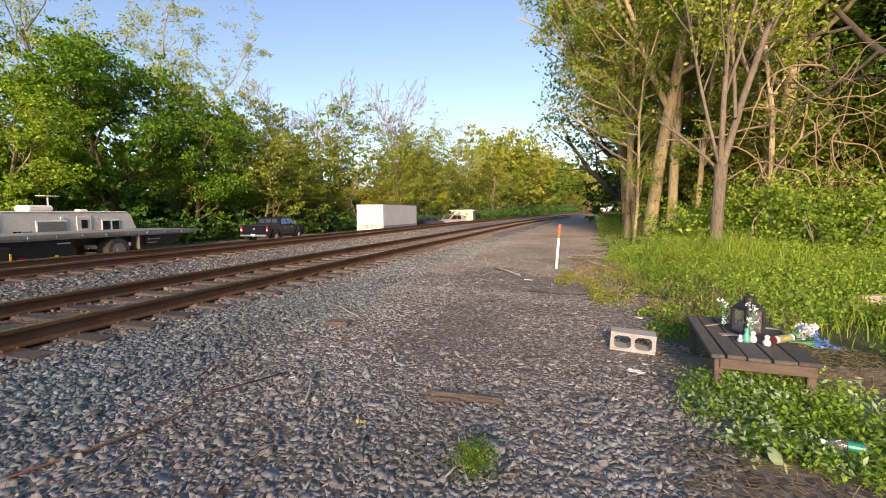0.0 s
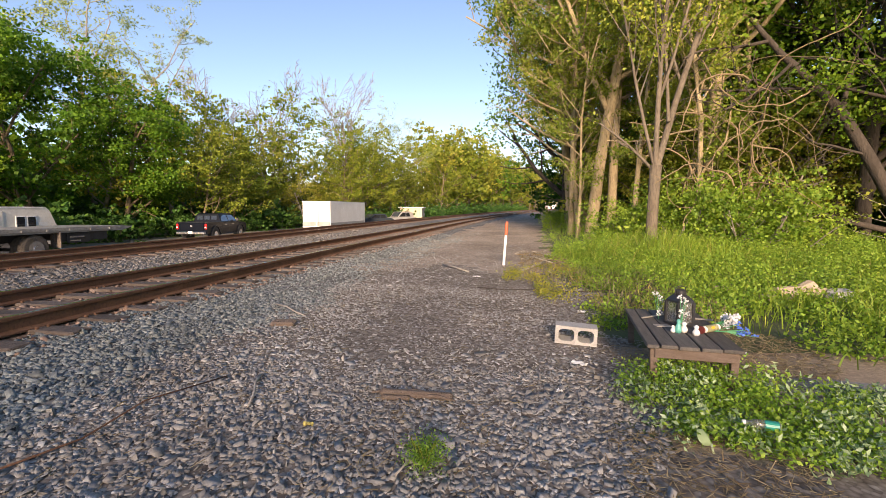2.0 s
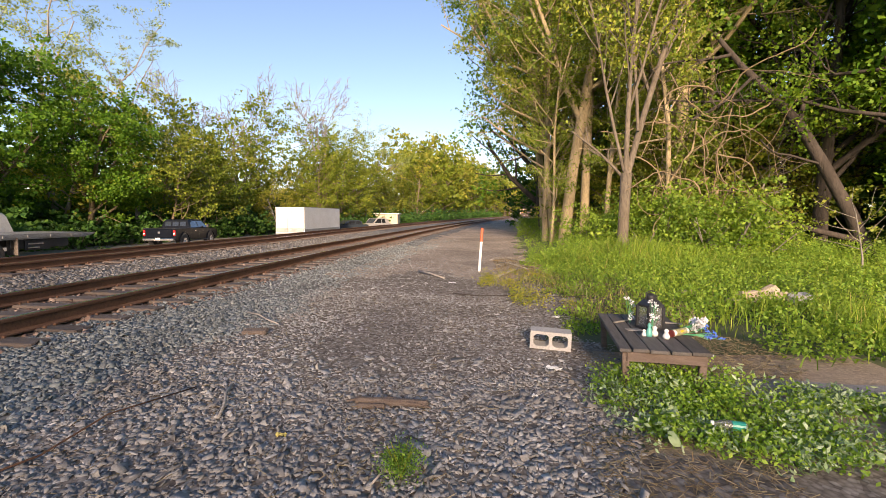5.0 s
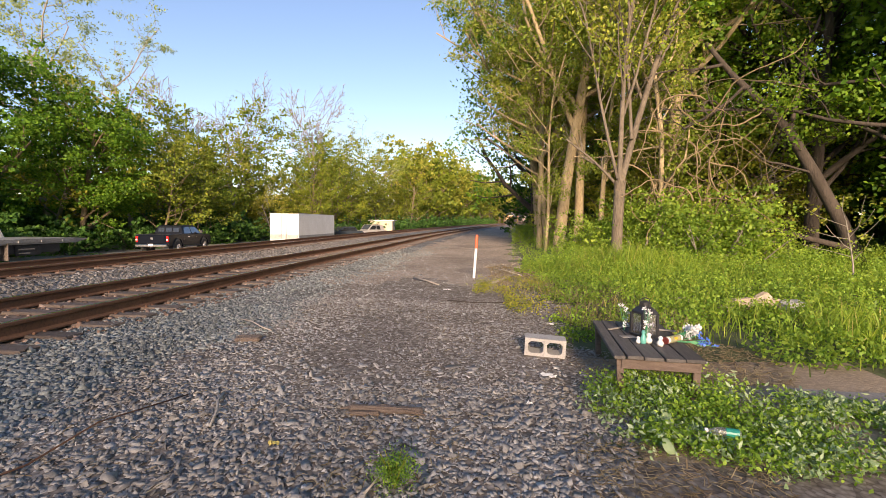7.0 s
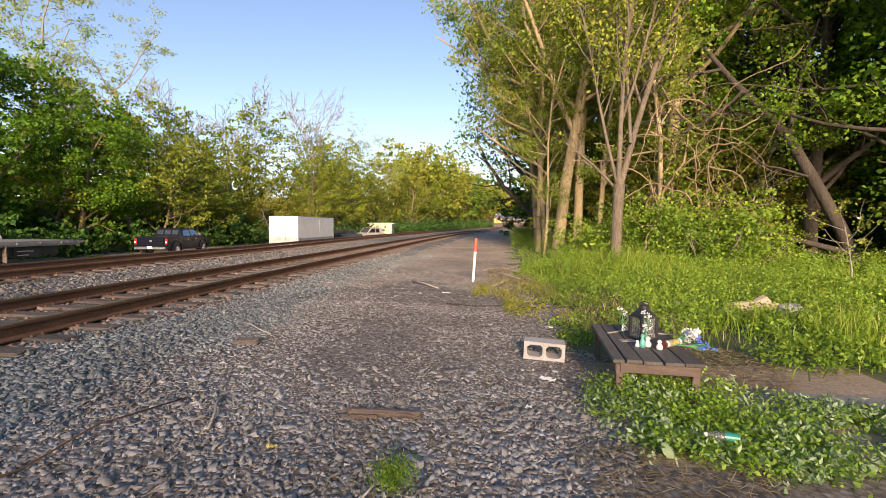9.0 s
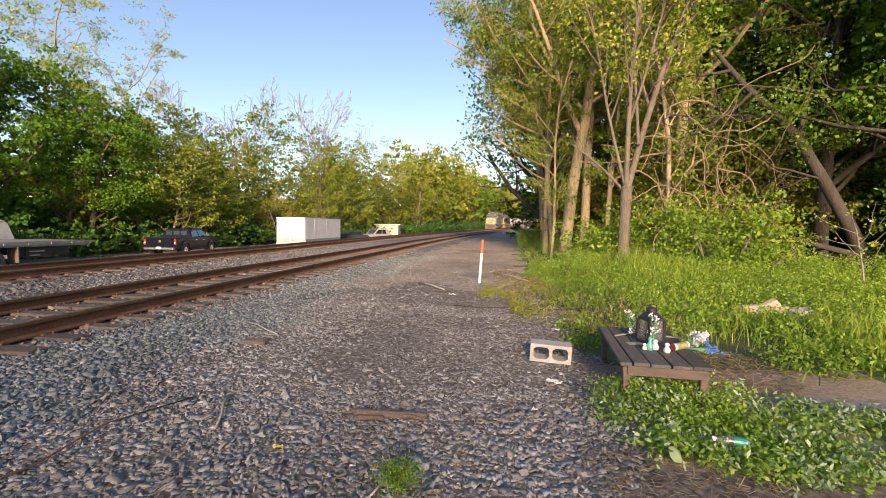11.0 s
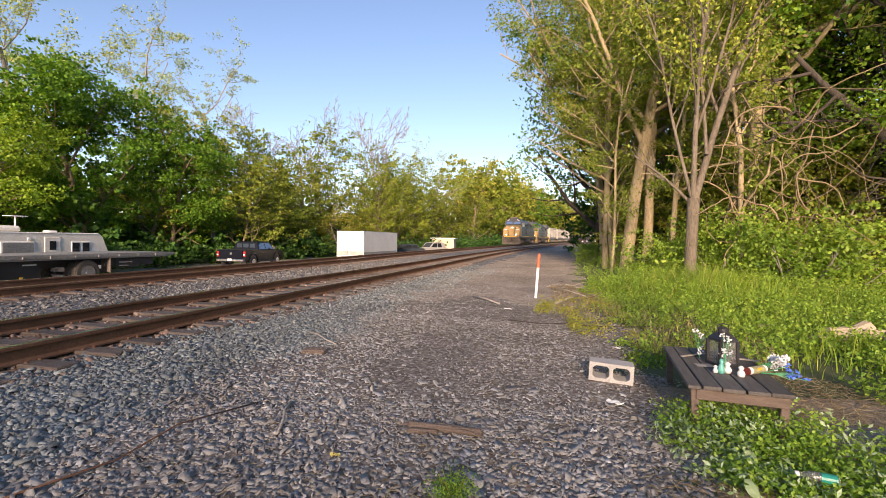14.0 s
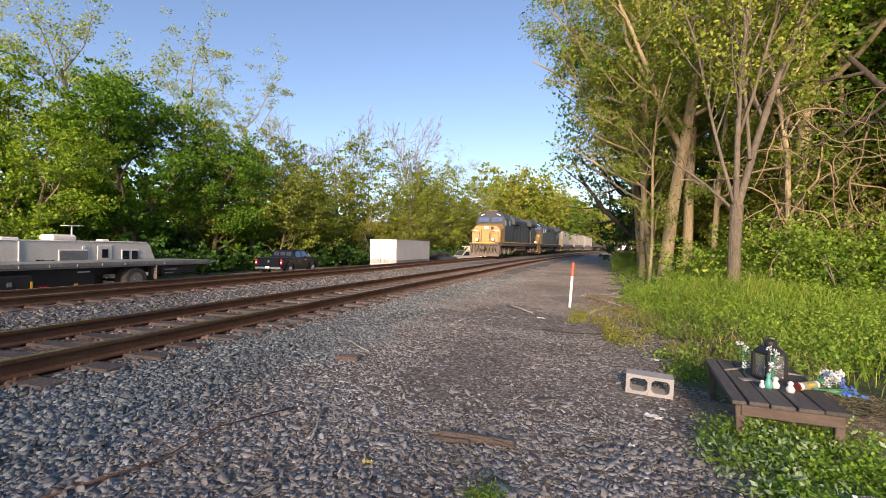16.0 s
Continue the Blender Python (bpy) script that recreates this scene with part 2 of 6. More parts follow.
# ---------------- geometry helpers ----------------
class Geo:
    """Collects vertices and faces of one mesh."""

    def __init__(self):
        self.v, self.f, self.m = [], [], []

    def add(self, verts, faces, slot=0):
        n = len(self.v)
        self.v += [tuple(p) for p in verts]
        self.f += [tuple(n + i for i in face) for face in faces]
        self.m += [slot] * len(faces)

    def box(self, c, size, c2=0.0, rot=None, slot=0):
        """A box with chamfered edges."""
        hx, hy, hz = (s / 2 for s in size)
        k = min(c2, hx * 0.9, hy * 0.9, hz * 0.9)
        verts, faces = [], []
        if k <= 0:
            ids = {}
            for sx in (-1, 1):
                for sy in (-1, 1):
                    for sz in (-1, 1):
                        ids[sx, sy, sz] = len(verts)
                        verts.append(Vector((sx * hx, sy * hy, sz * hz)))
            for a in range(3):
                for s in (-1, 1):
                    q = []
                    for u, w in ((-1, -1), (1, -1), (1, 1), (-1, 1)):
                        key = [0, 0, 0]
                        key[a], key[(a + 1) % 3], key[(a + 2) % 3] = s, u, w
                        q.append(ids[tuple(key)])
                    faces.append(q)
        else:
            ids = {}
            h = (hx, hy, hz)
            for sx in (-1, 1):
                for sy in (-1, 1):
                    for sz in (-1, 1):
                        s = (sx, sy, sz)
                        for a in range(3):
                            ids[s, a] = len(verts)
                            verts.append(Vector([s[i] * (h[i] if i == a else h[i] - k) for i in range(3)]))
            for a in range(3):
                b, c3 = (a + 1) % 3, (a + 2) % 3
                for s in (-1, 1):
                    q = []
                    for u, w in ((-1, -1), (1, -1), (1, 1), (-1, 1)):
                        key = [0, 0, 0]
                        key[a], key[b], key[c3] = s, u, w
                        q.append(ids[tuple(key), a])
                    faces.append(q)
                for s in (-1, 1):
                    for u in (-1, 1):
                        q = []
                        for w in (-1, 1):
                            key = [0, 0, 0]
                            key[a], key[b], key[c3] = s, u, w
                            q += [ids[tuple(key), a], ids[tuple(key), b]] if w < 0 else [ids[tuple(key), b], ids[tuple(key), a]]
                        faces.append(q)
            for sx in (-1, 1):
                for sy in (-1, 1):
                    for sz in (-1, 1):
                        faces.append([ids[(sx, sy, sz), a] for a in range(3)])
        good = []
        for q in faces:
            nrm = (verts[q[1]] - verts[q[0]]).cross(verts[q[2]] - verts[q[0]])
            mid = sum((verts[i] for i in q), Vector())
            good.append(q if nrm.dot(mid) > 0 else q[::-1])
        m = Matrix.Translation(c) @ (rot.to_4x4() if rot else Matrix.Identity(4))
        self.add([m @ p for p in verts], good, slot)
        return self

    def add_quad(self, corners, thick):
        """A four-cornered pane, pushed outwards by thick."""
        lo = [Vector(c) for c in corners]
        hi = [c + Vector(thick) for c in lo]
        self.add(lo + hi, [(0, 1, 2, 3), (4, 5, 6, 7), (0, 1, 5, 4), (1, 2, 6, 5), (2, 3, 7, 6), (3, 0, 4, 7)])
        return self

    def tube(self, pts, radii, n=8, slot=0, caps=True):
        pts = [Vector(p) for p in pts]
        rings, base = [], []
        side = None
        for i, p in enumerate(pts):
            d = (pts[min(i + 1, len(pts) - 1)] - pts[max(i - 1, 0)]).normalized()
            if side is None:
                side = d.orthogonal().normalized()
            side = (side - d * side.dot(d)).normalized()
            up = d.cross(side)
            r = radii[i] if hasattr(radii, "__len__") else radii
            rings.append(len(base))
            base += [p + (side * math.cos(a) + up * math.sin(a)) * r for a in (2 * math.pi * k / n for k in range(n))]
        faces = []
        for i in range(len(pts) - 1):
            for k in range(n):
                faces.append((rings[i] + k, rings[i] + (k + 1) % n, rings[i + 1] + (k + 1) % n, rings[i + 1] + k))
        if caps:
            faces += [tuple(range(n))[::-1], tuple(rings[-1] + k for k in range(n))]
        self.add(base, faces, slot)
        return self

    def prism(self, outline, a0, a1, axis=0, slot=0):
        """An outline of 2D points (the two axes after `axis`, anticlockwise), pushed from a0 to a1 along the axis."""
        def at(p, a):
            q = [0, 0, 0]
            q[axis], q[(axis + 1) % 3], q[(axis + 2) % 3] = a, p[0], p[1]
            return q
        n = len(outline)
        verts = [at(p, a0) for p in outline] + [at(p, a1) for p in outline]
        faces = [tuple(range(n))[::-1], tuple(range(n, 2 * n))] + [(i, (i + 1) % n, n + (i + 1) % n, n + i) for i in range(n)]
        self.add(verts, faces, slot)
        return self

    def data(self, name, mats, smooth=False):
        me = bpy.data.meshes.new(name)
        me.from_pydata(self.v, [], self.f)
        for m in mats if isinstance(mats, (list, tuple)) else [mats]:
            me.materials.append(m)
        me.polygons.foreach_set("material_index", self.m)
        if smooth:
            me.shade_smooth()
        me.update()
        return me


def part(name, g, mats, parent=None, label="", smooth=False):
    ob = new(name, g.data(name, mats, smooth) if isinstance(g, Geo) else g)
    ob.parent = parent
    if label:
        tagged(ob, label)
    return ob


def thing(name, m, label, category, group="", kind=""):
    ob = new(name)
    ob.matrix_basis = m
    return tagged(ob, label, category, group, kind)


def array_mesh(name, verts, faces, mat):
    """A mesh from arrays: verts (n, 3), faces (m, 3 or 4)."""
    me = bpy.data.meshes.new(name)
    verts, faces = np.asarray(verts, np.float32), np.asarray(faces, np.int32)
    k = faces.shape[1]
    me.vertices.add(len(verts))
    me.vertices.foreach_set("co", verts.ravel())
    me.loops.add(faces.size)
    me.loops.foreach_set("vertex_index", faces.ravel())
    me.polygons.add(len(faces))
    me.polygons.foreach_set("loop_start", np.arange(0, faces.size, k, dtype=np.int32))
    me.polygons.foreach_set("loop_total", np.full(len(faces), k, np.int32))
    me.materials.append(mat)
    me.update(calc_edges=True)
    me.validate()
    return me


def unit(a):
    return a / np.maximum(np.linalg.norm(a, axis=1, keepdims=True), 1e-9)


def leaf_cloud(rng, centres, size, up=0.6, slim=0.5, outward=None):
    """Folded four-cornered leaves at the centres."""
    n = len(centres)
    nrm = unit(rng.normal(size=(n, 3)) + np.array([0, 0, up]) + (0 if outward is None else outward))
    along = unit(np.cross(nrm, rng.normal(size=(n, 3))))
    across = np.cross(nrm, along)
    s = (size * rng.uniform(0.6, 1.3, n))[:, None]
    a, b = centres - along * s * 0.5, centres + along * s * 0.5
    l = centres + across * s * slim - nrm * s * 0.10
    r = centres - across * s * slim - nrm * s * 0.10
    v = np.stack([a, l, b, r], 1).reshape(-1, 3)
    return v, np.arange(4 * n).reshape(n, 4)


def blades(rng, roots, height, width, lean=0.35):
    """Bent grass blades: two quads narrowing to a tip."""
    n = len(roots)
    h = (height * rng.uniform(0.5, 1.25, n))[:, None]
    a = rng.uniform(0, 2 * np.pi, n)
    side = np.stack([np.cos(a), np.sin(a), np.zeros(n)], 1) * (width * rng.uniform(0.6, 1.2, n))[:, None]
    b = rng.uniform(0, 2 * np.pi, n)
    out = np.stack([np.cos(b), np.sin(b), np.zeros(n)], 1) * (lean * rng.uniform(0.2, 1.5, n))[:, None] * h
    z = np.array([0, 0, 1.0])
    mid = roots + out * 0.35 + z * h * 0.55
    tip = roots + out + z * h * 0.95
    v = np.stack([roots - side, roots + side, mid + side * 0.8, mid - side * 0.8, tip + side * 0.12, tip - side * 0.12], 1).reshape(-1, 3)
    k = 6 * np.arange(n)[:, None]
    f = np.concatenate([k + np.array([0, 1, 2, 3]), k + np.array([3, 2, 4, 5])])
    return v, f


def stones(rng, xy, z, size, flat=0.6):
    """Angular crushed stones: skewed eight-cornered blocks."""
    n = len(xy)
    corner = np.array([[x, y, w] for x in (-1, 1) for y in (-1, 1) for w in (-1, 1)], float)
    s = size * np.exp(rng.normal(0, 0.32, n))
    v = corner[None] * rng.uniform(0.55, 1.0, (n, 8, 3)) * 0.5
    v *= (s[:, None] * np.stack([rng.uniform(0.8, 1.3, n), rng.uniform(0.6, 1.0, n), rng.uniform(0.6, 1.0, n) * flat], 1))[:, None, :]
    q = unit(rng.normal(size=(n, 4)) * np.array([1, 0.24, 0.24, 1.0]))
    w, x, y, zz = q.T
    rot = np.stack([np.stack([1 - 2 * (y * y + zz * zz), 2 * (x * y - zz * w), 2 * (x * zz + y * w)], 1),
                    np.stack([2 * (x * y + zz * w), 1 - 2 * (x * x + zz * zz), 2 * (y * zz - x * w)], 1),
                    np.stack([2 * (x * zz - y * w), 2 * (y * zz + x * w), 1 - 2 * (x * x + y * y)], 1)], 1)
    v = np.einsum("nij,nkj->nki", rot, v)
    v += np.concatenate([xy, (z + s * 0.05)[:, None]], 1)[:, None, :]
    f = np.array([[0, 1, 3, 2], [4, 6, 7, 5], [0, 4, 5, 1], [2, 3, 7, 6], [1, 5, 7, 3]])     # the underside is buried
    return v.reshape(-1, 3), (8 * np.arange(n)[:, None, None] + f[None]).reshape(-1, 4)


# ---------------- the lie of the land ----------------
NEAR_U, FAR_U = -5.55, -10.70        # the two track centres
RAIL_Z = 0.20


def bend(y):
    """How far the tracks have swung to the right at y."""
    y = np.maximum(np.asarray(y, float), 0)
    return np.where(y < 50, 0.0009 * y * y, 2.25 + 0.09 * (y - 50) + 0.0003 * (y - 50) ** 2)


def grade(y):
    return 0.006 * np.clip(np.asarray(y, float) - 20, 0, 260)


def smooth(a, b, x):
    t = np.clip((x - a) / (b - a), 0, 1)
    return t * t * (3 - 2 * t)


def wave(x, y):
    return 0.5 * np.sin(1.3 * x + 0.7 * y) + 0.3 * np.sin(2.9 * x - 1.7 * y + 1) + 0.2 * np.sin(5.1 * y + 3.3 * x)


def ground_z(x, y):
    x, y = np.asarray(x, float), np.asarray(y, float)
    u = x - bend(y)
    z = grade(y) - 1.0 * (1 - smooth(-16.5, -13.2, u))
    z = z + 0.012 * wave(x, y) * (1 - smooth(-5, -4, -np.abs(u + 8)))
    z = z - 0.03 * smooth(-3.6, -2.4, u) + 0.03
    z = z + 0.10 * smooth(1.5, 6, u) * (0.6 + 0.4 * wave(x * 0.4, y * 0.4))
    return z - 0.03


def ground_edge(y):
    """Where the gravel ends and the weeds begin, to the right of the camera."""
    y = np.asarray(y, float)
    return np.interp(y, [-5, 2.3, 3.5, 7, 10, 14, 20, 30, 60], [0.5, 0.8, 0.95, 1.05, 1.0, 1.15, 1.35, 1.9, 4.5]) + 0.20 * np.sin(1.9 * y + 0.6) + 0.12 * np.sin(4.7 * y) + 0.06 * np.sin(11 * y)


def spaced(lo, hi, dense_lo, dense_hi, step, grow):
    out, x, s = list(np.arange(dense_lo, dense_hi, step)), dense_hi, step
    while x < hi:
        out.append(x)
        s *= grow
        x += s
    out.append(hi)
    x, s = dense_lo, step
    while x > lo:
        s *= grow
        x -= s
        out.append(max(x, lo))
    return np.array(sorted(set(out)))


def build_ground():
    xs, ys = spaced(-1500, 1500, -18, 9, 0.27, 1.25), spaced(-600, 2500, -1, 20, 0.32, 1.11)
    gx, gy = np.meshgrid(xs, ys)
    gz = ground_z(gx, gy)
    nx, ny = len(xs), len(ys)
    i, j = np.meshgrid(np.arange(nx - 1), np.arange(ny - 1))
    k = (j * nx + i).ravel()
    faces = np.stack([k, k + 1, k + nx + 1, k + nx], 1)
    me = array_mesh("ground", np.stack([gx, gy, gz], 2).reshape(-1, 3), faces, DIRT)
    for m in (BALLAST, BALLAST_RUST, MEADOW, LOT, SOIL, TAN_SUNLIT):
        me.materials.append(m)
    cx = gx.ravel()[faces].mean(1)
    cy = gy.ravel()[faces].mean(1)
    u = cx - bend(cy)
    slot = np.zeros(len(faces), np.int32)
    # from here on the ground colour itself carries warm sun
    slot[cy > 9.5 + 1.5 * wave(cx, 0.5 * cy)] = 6
    slot[u < np.where(cy < 9, -2.75, -3.3) + 0.25 * wave(cx * 2, cy * 2)] = 1
    for c in (NEAR_U, FAR_U):
        slot[np.abs(u - c) < 1.45 + 0.1 * wave(cx, 3 * cy)] = 2
    slot[u < -13.4] = 4
    slot[u < -27] = 3
    slot[cx > np.where(cy < 60, ground_edge(cy), bend(cy) + 2)] = 3
    slot[(cx > 1.0) & (cx < 3.2) & (cy > 2.2) & (cy < 4.6) & (cx < 1.0 + 0.9 * (cy - 1.0))] = 5
    slot[(cx > 0.2) & (cx < 7) & (cy < 2.5) & (cy > -6)] = 0
    me.polygons.foreach_set("material_index", slot)
    me.shade_smooth()
    tagged(new("ground", me), "gravel and soil trackside ground with weeds and a parking lot", "ground", kind="structure")


def along(u, y, dz=0.0):
    """A point at the offset u from the tracks' own line."""
    s = float(bend(y + 0.5) - bend(y - 0.5))
    h = math.atan(s)
    return Vector((float(bend(y)) + u * math.cos(h), y - u * math.sin(h), float(grade(y)) + dz)), h


RAIL_PROFILE = [(-0.07, 0), (0.07, 0), (0.07, 0.015), (0.012, 0.035), (0.012, 0.125), (0.036, 0.135), (0.036, 0.165), (0.028, 0.172),
                (-0.028, 0.172), (-0.036, 0.165), (-0.036, 0.135), (-0.012, 0.125), (-0.012, 0.035), (-0.07, 0.015)]


def build_track(centre, label, tie_end):
    track = thing("railway_track", Matrix.Identity(4), label, "railway track", "the two tracks", "structure")
    ys = list(np.arange(-60, 60, 2.0)) + list(np.arange(60, 640, 6.0))
    for side in (-1, 1):
        g = Geo()
        n = len(RAIL_PROFILE)
        verts, faces = [], []
        for y in ys:
            p, h = along(centre + side * 0.752, y, RAIL_Z - 0.172)
            verts += [p + Vector((a * math.cos(h), -a * math.sin(h), b)) for a, b in RAIL_PROFILE]
        slots = []
        for i in range(len(ys) - 1):
            for k in range(n):
                faces.append((i * n + k, i * n + (k + 1) % n, (i + 1) * n + (k + 1) % n, (i + 1) * n + k))
                slots.append(1 if k == 7 else 0)
        g.add(verts, faces)
        g.m = slots
        part("rail", g, [RUST, RAILTOP], track)
    rng = random.Random(int(-centre * 10))
    tie = Geo().box((0, 0, -0.075), (2.6, 0.22, 0.17), 0.012).data("tie", TIE)
    plate = Geo().box((0, 0, 0.010), (0.36, 0.19, 0.014), 0.004)
    for a in (-0.12, 0.12):
        for b in (-0.06, 0.06):
            plate.box((a, b, 0.028), (0.03, 0.03, 0.03), 0.006)
    plate = plate.data("tie_plate", RUST)
    y = -3.0
    k = 0
    while y < tie_end:
        p, h = along(centre, y, 0.03)
        t = part("tie", tie, None, track)
        t.matrix_basis = Matrix.Translation((p.x + rng.uniform(-0.05, 0.05), p.y, p.z - rng.uniform(0, 0.012))) @ pose(0, 0, 0, 0, 0, -math.degrees(h) + rng.uniform(-1, 1))
        if y < (24 if centre > -8 else 14):
            for side in (-0.752, 0.752):
                tp = part("tie_plate", plate, None, track)
                q, h = along(centre + side, y, 0.018)
                tp.matrix_basis = Matrix.Translation(q) @ pose(0, 0, 0, 0, 0, -math.degrees(h))
        y += 0.53 if y < 60 else 0.62
        k += 1


# ---------------- plants ----------------
def grow(rng, base, direction, length, radius, depth, spec, g, twigs):
    """A limb as a tapered bent tube, with its branches; notes where leaves sit."""
    steps = 5 if depth == 0 else 4
    pts, radii = [Vector(base)], [radius]
    d = Vector(direction).normalized()
    for i in range(steps):
        wob = spec["wobble"] * (0.5 if depth == 0 else 1)
        d = (d + Vector((rng.gauss(0, wob), rng.gauss(0, wob), rng.gauss(0, wob) + spec["rise"] * (depth > 0)))).normalized()
        pts.append(pts[-1] + d * (length / steps))
        radii.append(radius * (1 - (0.55 if depth < spec["depth"] else 0.85) * (i + 1) / steps))
    if radius > spec.get("hide", 0.0):
        g.tube(pts, [max(r, spec.get("thin", 0.004)) for r in radii], spec.get("sides", (8, 5, 3))[min(depth, 2)], caps=False)
    if depth >= spec["leaf_from"]:
        for i in range(1, len(pts)):
            twigs.append((pts[i], length))
    if depth >= spec["depth"]:
        return
    kids = spec["kids"][min(depth, len(spec["kids"]) - 1)]
    lo = spec["clear"] if depth == 0 else 0.25
    for k in range(kids):
        f = lo + (1 - lo) * (k + rng.random()) / kids
        f = min(f, 0.98)
        i = min(int(f * steps), steps - 1)
        p = pts[i].lerp(pts[i + 1], f * steps - i)
        a = rng.uniform(0, 2 * math.pi)
        axis = (pts[i + 1] - pts[i]).normalized()
        o = axis.orthogonal().normalized()
        o = Quaternion(axis, a) @ o
        tilt = radians(rng.uniform(*spec["angle"]))
        nd = axis * math.cos(tilt) + o * math.sin(tilt) + Vector(spec.get("lean", (0, 0, 0)))
        grow(rng, p, nd, length * rng.uniform(*spec["ratio"]), max(radii[i] * rng.uniform(0.4, 0.62), 0.006), depth + 1, spec, g, twigs)


def make_tree(name, seed, spec, bark, leaf, label, m=None, category="tree"):
    rng = random.Random(seed)
    nr = np.random.default_rng(seed)
    g, twigs = Geo(), []
    for stem in range(spec.get("stems", 1)):
        d = Vector(spec.get("tilt", (0, 0, 1)))
        b = Vector((0, 0, -0.15))
        if spec.get("stems", 1) > 1:
            a = stem * 2.4 + rng.random()
            b += Vector((math.cos(a), math.sin(a), 0)) * spec.get("apart", 0.3)
            d += Vector((math.cos(a), math.sin(a), 0)) * spec.get("splay", 0.2)
        grow(rng, b, d, spec["height"] * spec.get("stem", 0.7) * rng.uniform(0.9, 1.1), spec["radius"], 0, spec, g, twigs)
    tree = thing(name, m or Matrix.Identity(4), label, category)
    if m is None:
        tree["waiting"] = 1
    if spec.get("bole"):
        spec["bole"](g)
    part("trunk", g, bark, tree, smooth=True)
    if spec["leaves"]:
        pts = np.array([p[:] for p, _ in twigs])
        if spec.get("floor"):
            pts = pts[pts[:, 2] > spec["floor"]]
        pick = nr.integers(0, len(pts), max(spec["leaves"] // spec["clump"], 1))
        c = pts[pick] + nr.normal(0, spec["spread"], (len(pick), 3)) * np.array([1, 1, 0.7])
        c = np.repeat(c, spec["clump"], 0)
        c = c + nr.normal(0, spec["clump_r"], c.shape) * np.array([1, 1, 0.45])
        c[:, 2] = np.maximum(c[:, 2], 0.03)
        v, f = leaf_cloud(nr, c, spec["leaf"], 0.7, spec.get("slim", 0.4))
        part("crown", array_mesh("crown", v, f, leaf), None, tree)
    return tree


def spec_of(**kw):
    base = dict(height=10, radius=0.18, stem=0.7, depth=3, kids=(9, 5, 4), clear=0.3, angle=(35, 65), ratio=(0.42, 0.62), wobble=0.12, rise=0.06,
                leaf_from=2, leaves=9000, clump=10, clump_r=0.22, spread=0.18, leaf=0.19, hide=0.007)
    base.update(kw)
    return base


def put(proto, x, y, scale=1.0, turn=0.0, tall=1.0, label="", sink=0.05):
    m = Matrix.Translation((x, y, float(ground_z(x, y)) - sink)) @ pose(0, 0, 0, 0, 0, turn) @ Matrix.Diagonal((scale, scale, scale * tall, 1))
    if "waiting" in proto:              # the first one is the built tree itself
        ob = proto
        ob.matrix_basis = m
        del proto["waiting"]
    else:
        ob = copy_thing(proto, m)
    if label:
        tagged(ob, label)
    return ob


# ---------------- paints ----------------
WHITE = worn("white_paint", (0.74, 0.73, 0.70), (0.82, 0.81, 0.79), (0.62, 0.60, 0.55), 1.2, 18, 0.45, 0, 0.03)
CREAM = worn("rv_gelcoat", (0.70, 0.67, 0.60), (0.78, 0.75, 0.68), (0.62, 0.58, 0.50), 0.8, 12, 0.4, 0, 0.02)
BLACK = worn("black_paint", (0.012, 0.012, 0.013), (0.022, 0.022, 0.024), (0.035, 0.033, 0.03), 2, 30, 0.45, 0, 0.05)
GALV = worn("bed_metal", (0.33, 0.32, 0.31), (0.45, 0.44, 0.42), (0.20, 0.19, 0.18), 2.5, 30, 0.45, 0.6, 0.1, 0.004, (1, 0.3, 1))
RUBBER = worn("rubber", (0.035, 0.031, 0.028), (0.08, 0.068, 0.055), (0.15, 0.125, 0.10), 4, 30, 0.85)
CHROME = plain("chrome", (0.6, 0.6, 0.6), 0.25, 1.0)
GLASS_DARK = plain("dark_glass", (0.02, 0.024, 0.028), 0.06, 0.0, 0, 0.8)
GLASS_SKY = plain("windscreen_glass", (0.42, 0.47, 0.52), 0.05, 0.9)
GLASS_SIDE = plain("tinted_side_glass", (0.10, 0.12, 0.15), 0.08, 0.55, 0, 0.8)
RED = plain("red_lens", (0.55, 0.02, 0.02), 0.25)
AMBER = plain("amber_lens", (0.8, 0.45, 0.03), 0.3)
NAVY = plain("navy_car_paint", (0.005, 0.007, 0.012), 0.3, 0.0, 0, 0.09)
GREYCAR = plain("grey_car_paint", (0.05, 0.065, 0.08), 0.25, 0.3)
SILVER = plain("silver_car_paint", (0.52, 0.50, 0.48), 0.3, 0.4)
TAN = worn("tan_siding", (0.55, 0.45, 0.32), (0.62, 0.52, 0.38), (0.45, 0.36, 0.25), 1, 14, 0.7)
LOCO_BLUE = worn("locomotive_blue", (0.014, 0.018, 0.026), (0.022, 0.026, 0.034), (0.042, 0.037, 0.032), 0.8, 8, 0.5, 0, 0.05, 0.004, (1, 1, 0.5))
LOCO_YELLOW = worn("locomotive_yellow", (0.36, 0.215, 0.06), (0.44, 0.27, 0.08), (0.25, 0.155, 0.07), 1.4, 12, 0.5, 0, 0.05)
GRIME = worn("underframe_grime", (0.085, 0.068, 0.055), (0.14, 0.115, 0.095), (0.21, 0.175, 0.14), 2.5, 18, 0.9, 0, 0.3, 0.01)
HOPPER = worn("hopper_grey", (0.30, 0.28, 0.245), (0.40, 0.38, 0.34), (0.22, 0.18, 0.14), 0.5, 5, 0.75, 0, 0.1, 0.01, (1, 1, 0.35), 0.12)
DARKCAR = worn("dark_wagon", (0.035, 0.032, 0.03), (0.06, 0.054, 0.05), (0.10, 0.075, 0.06), 0.8, 8, 0.8, 0, 0.1)
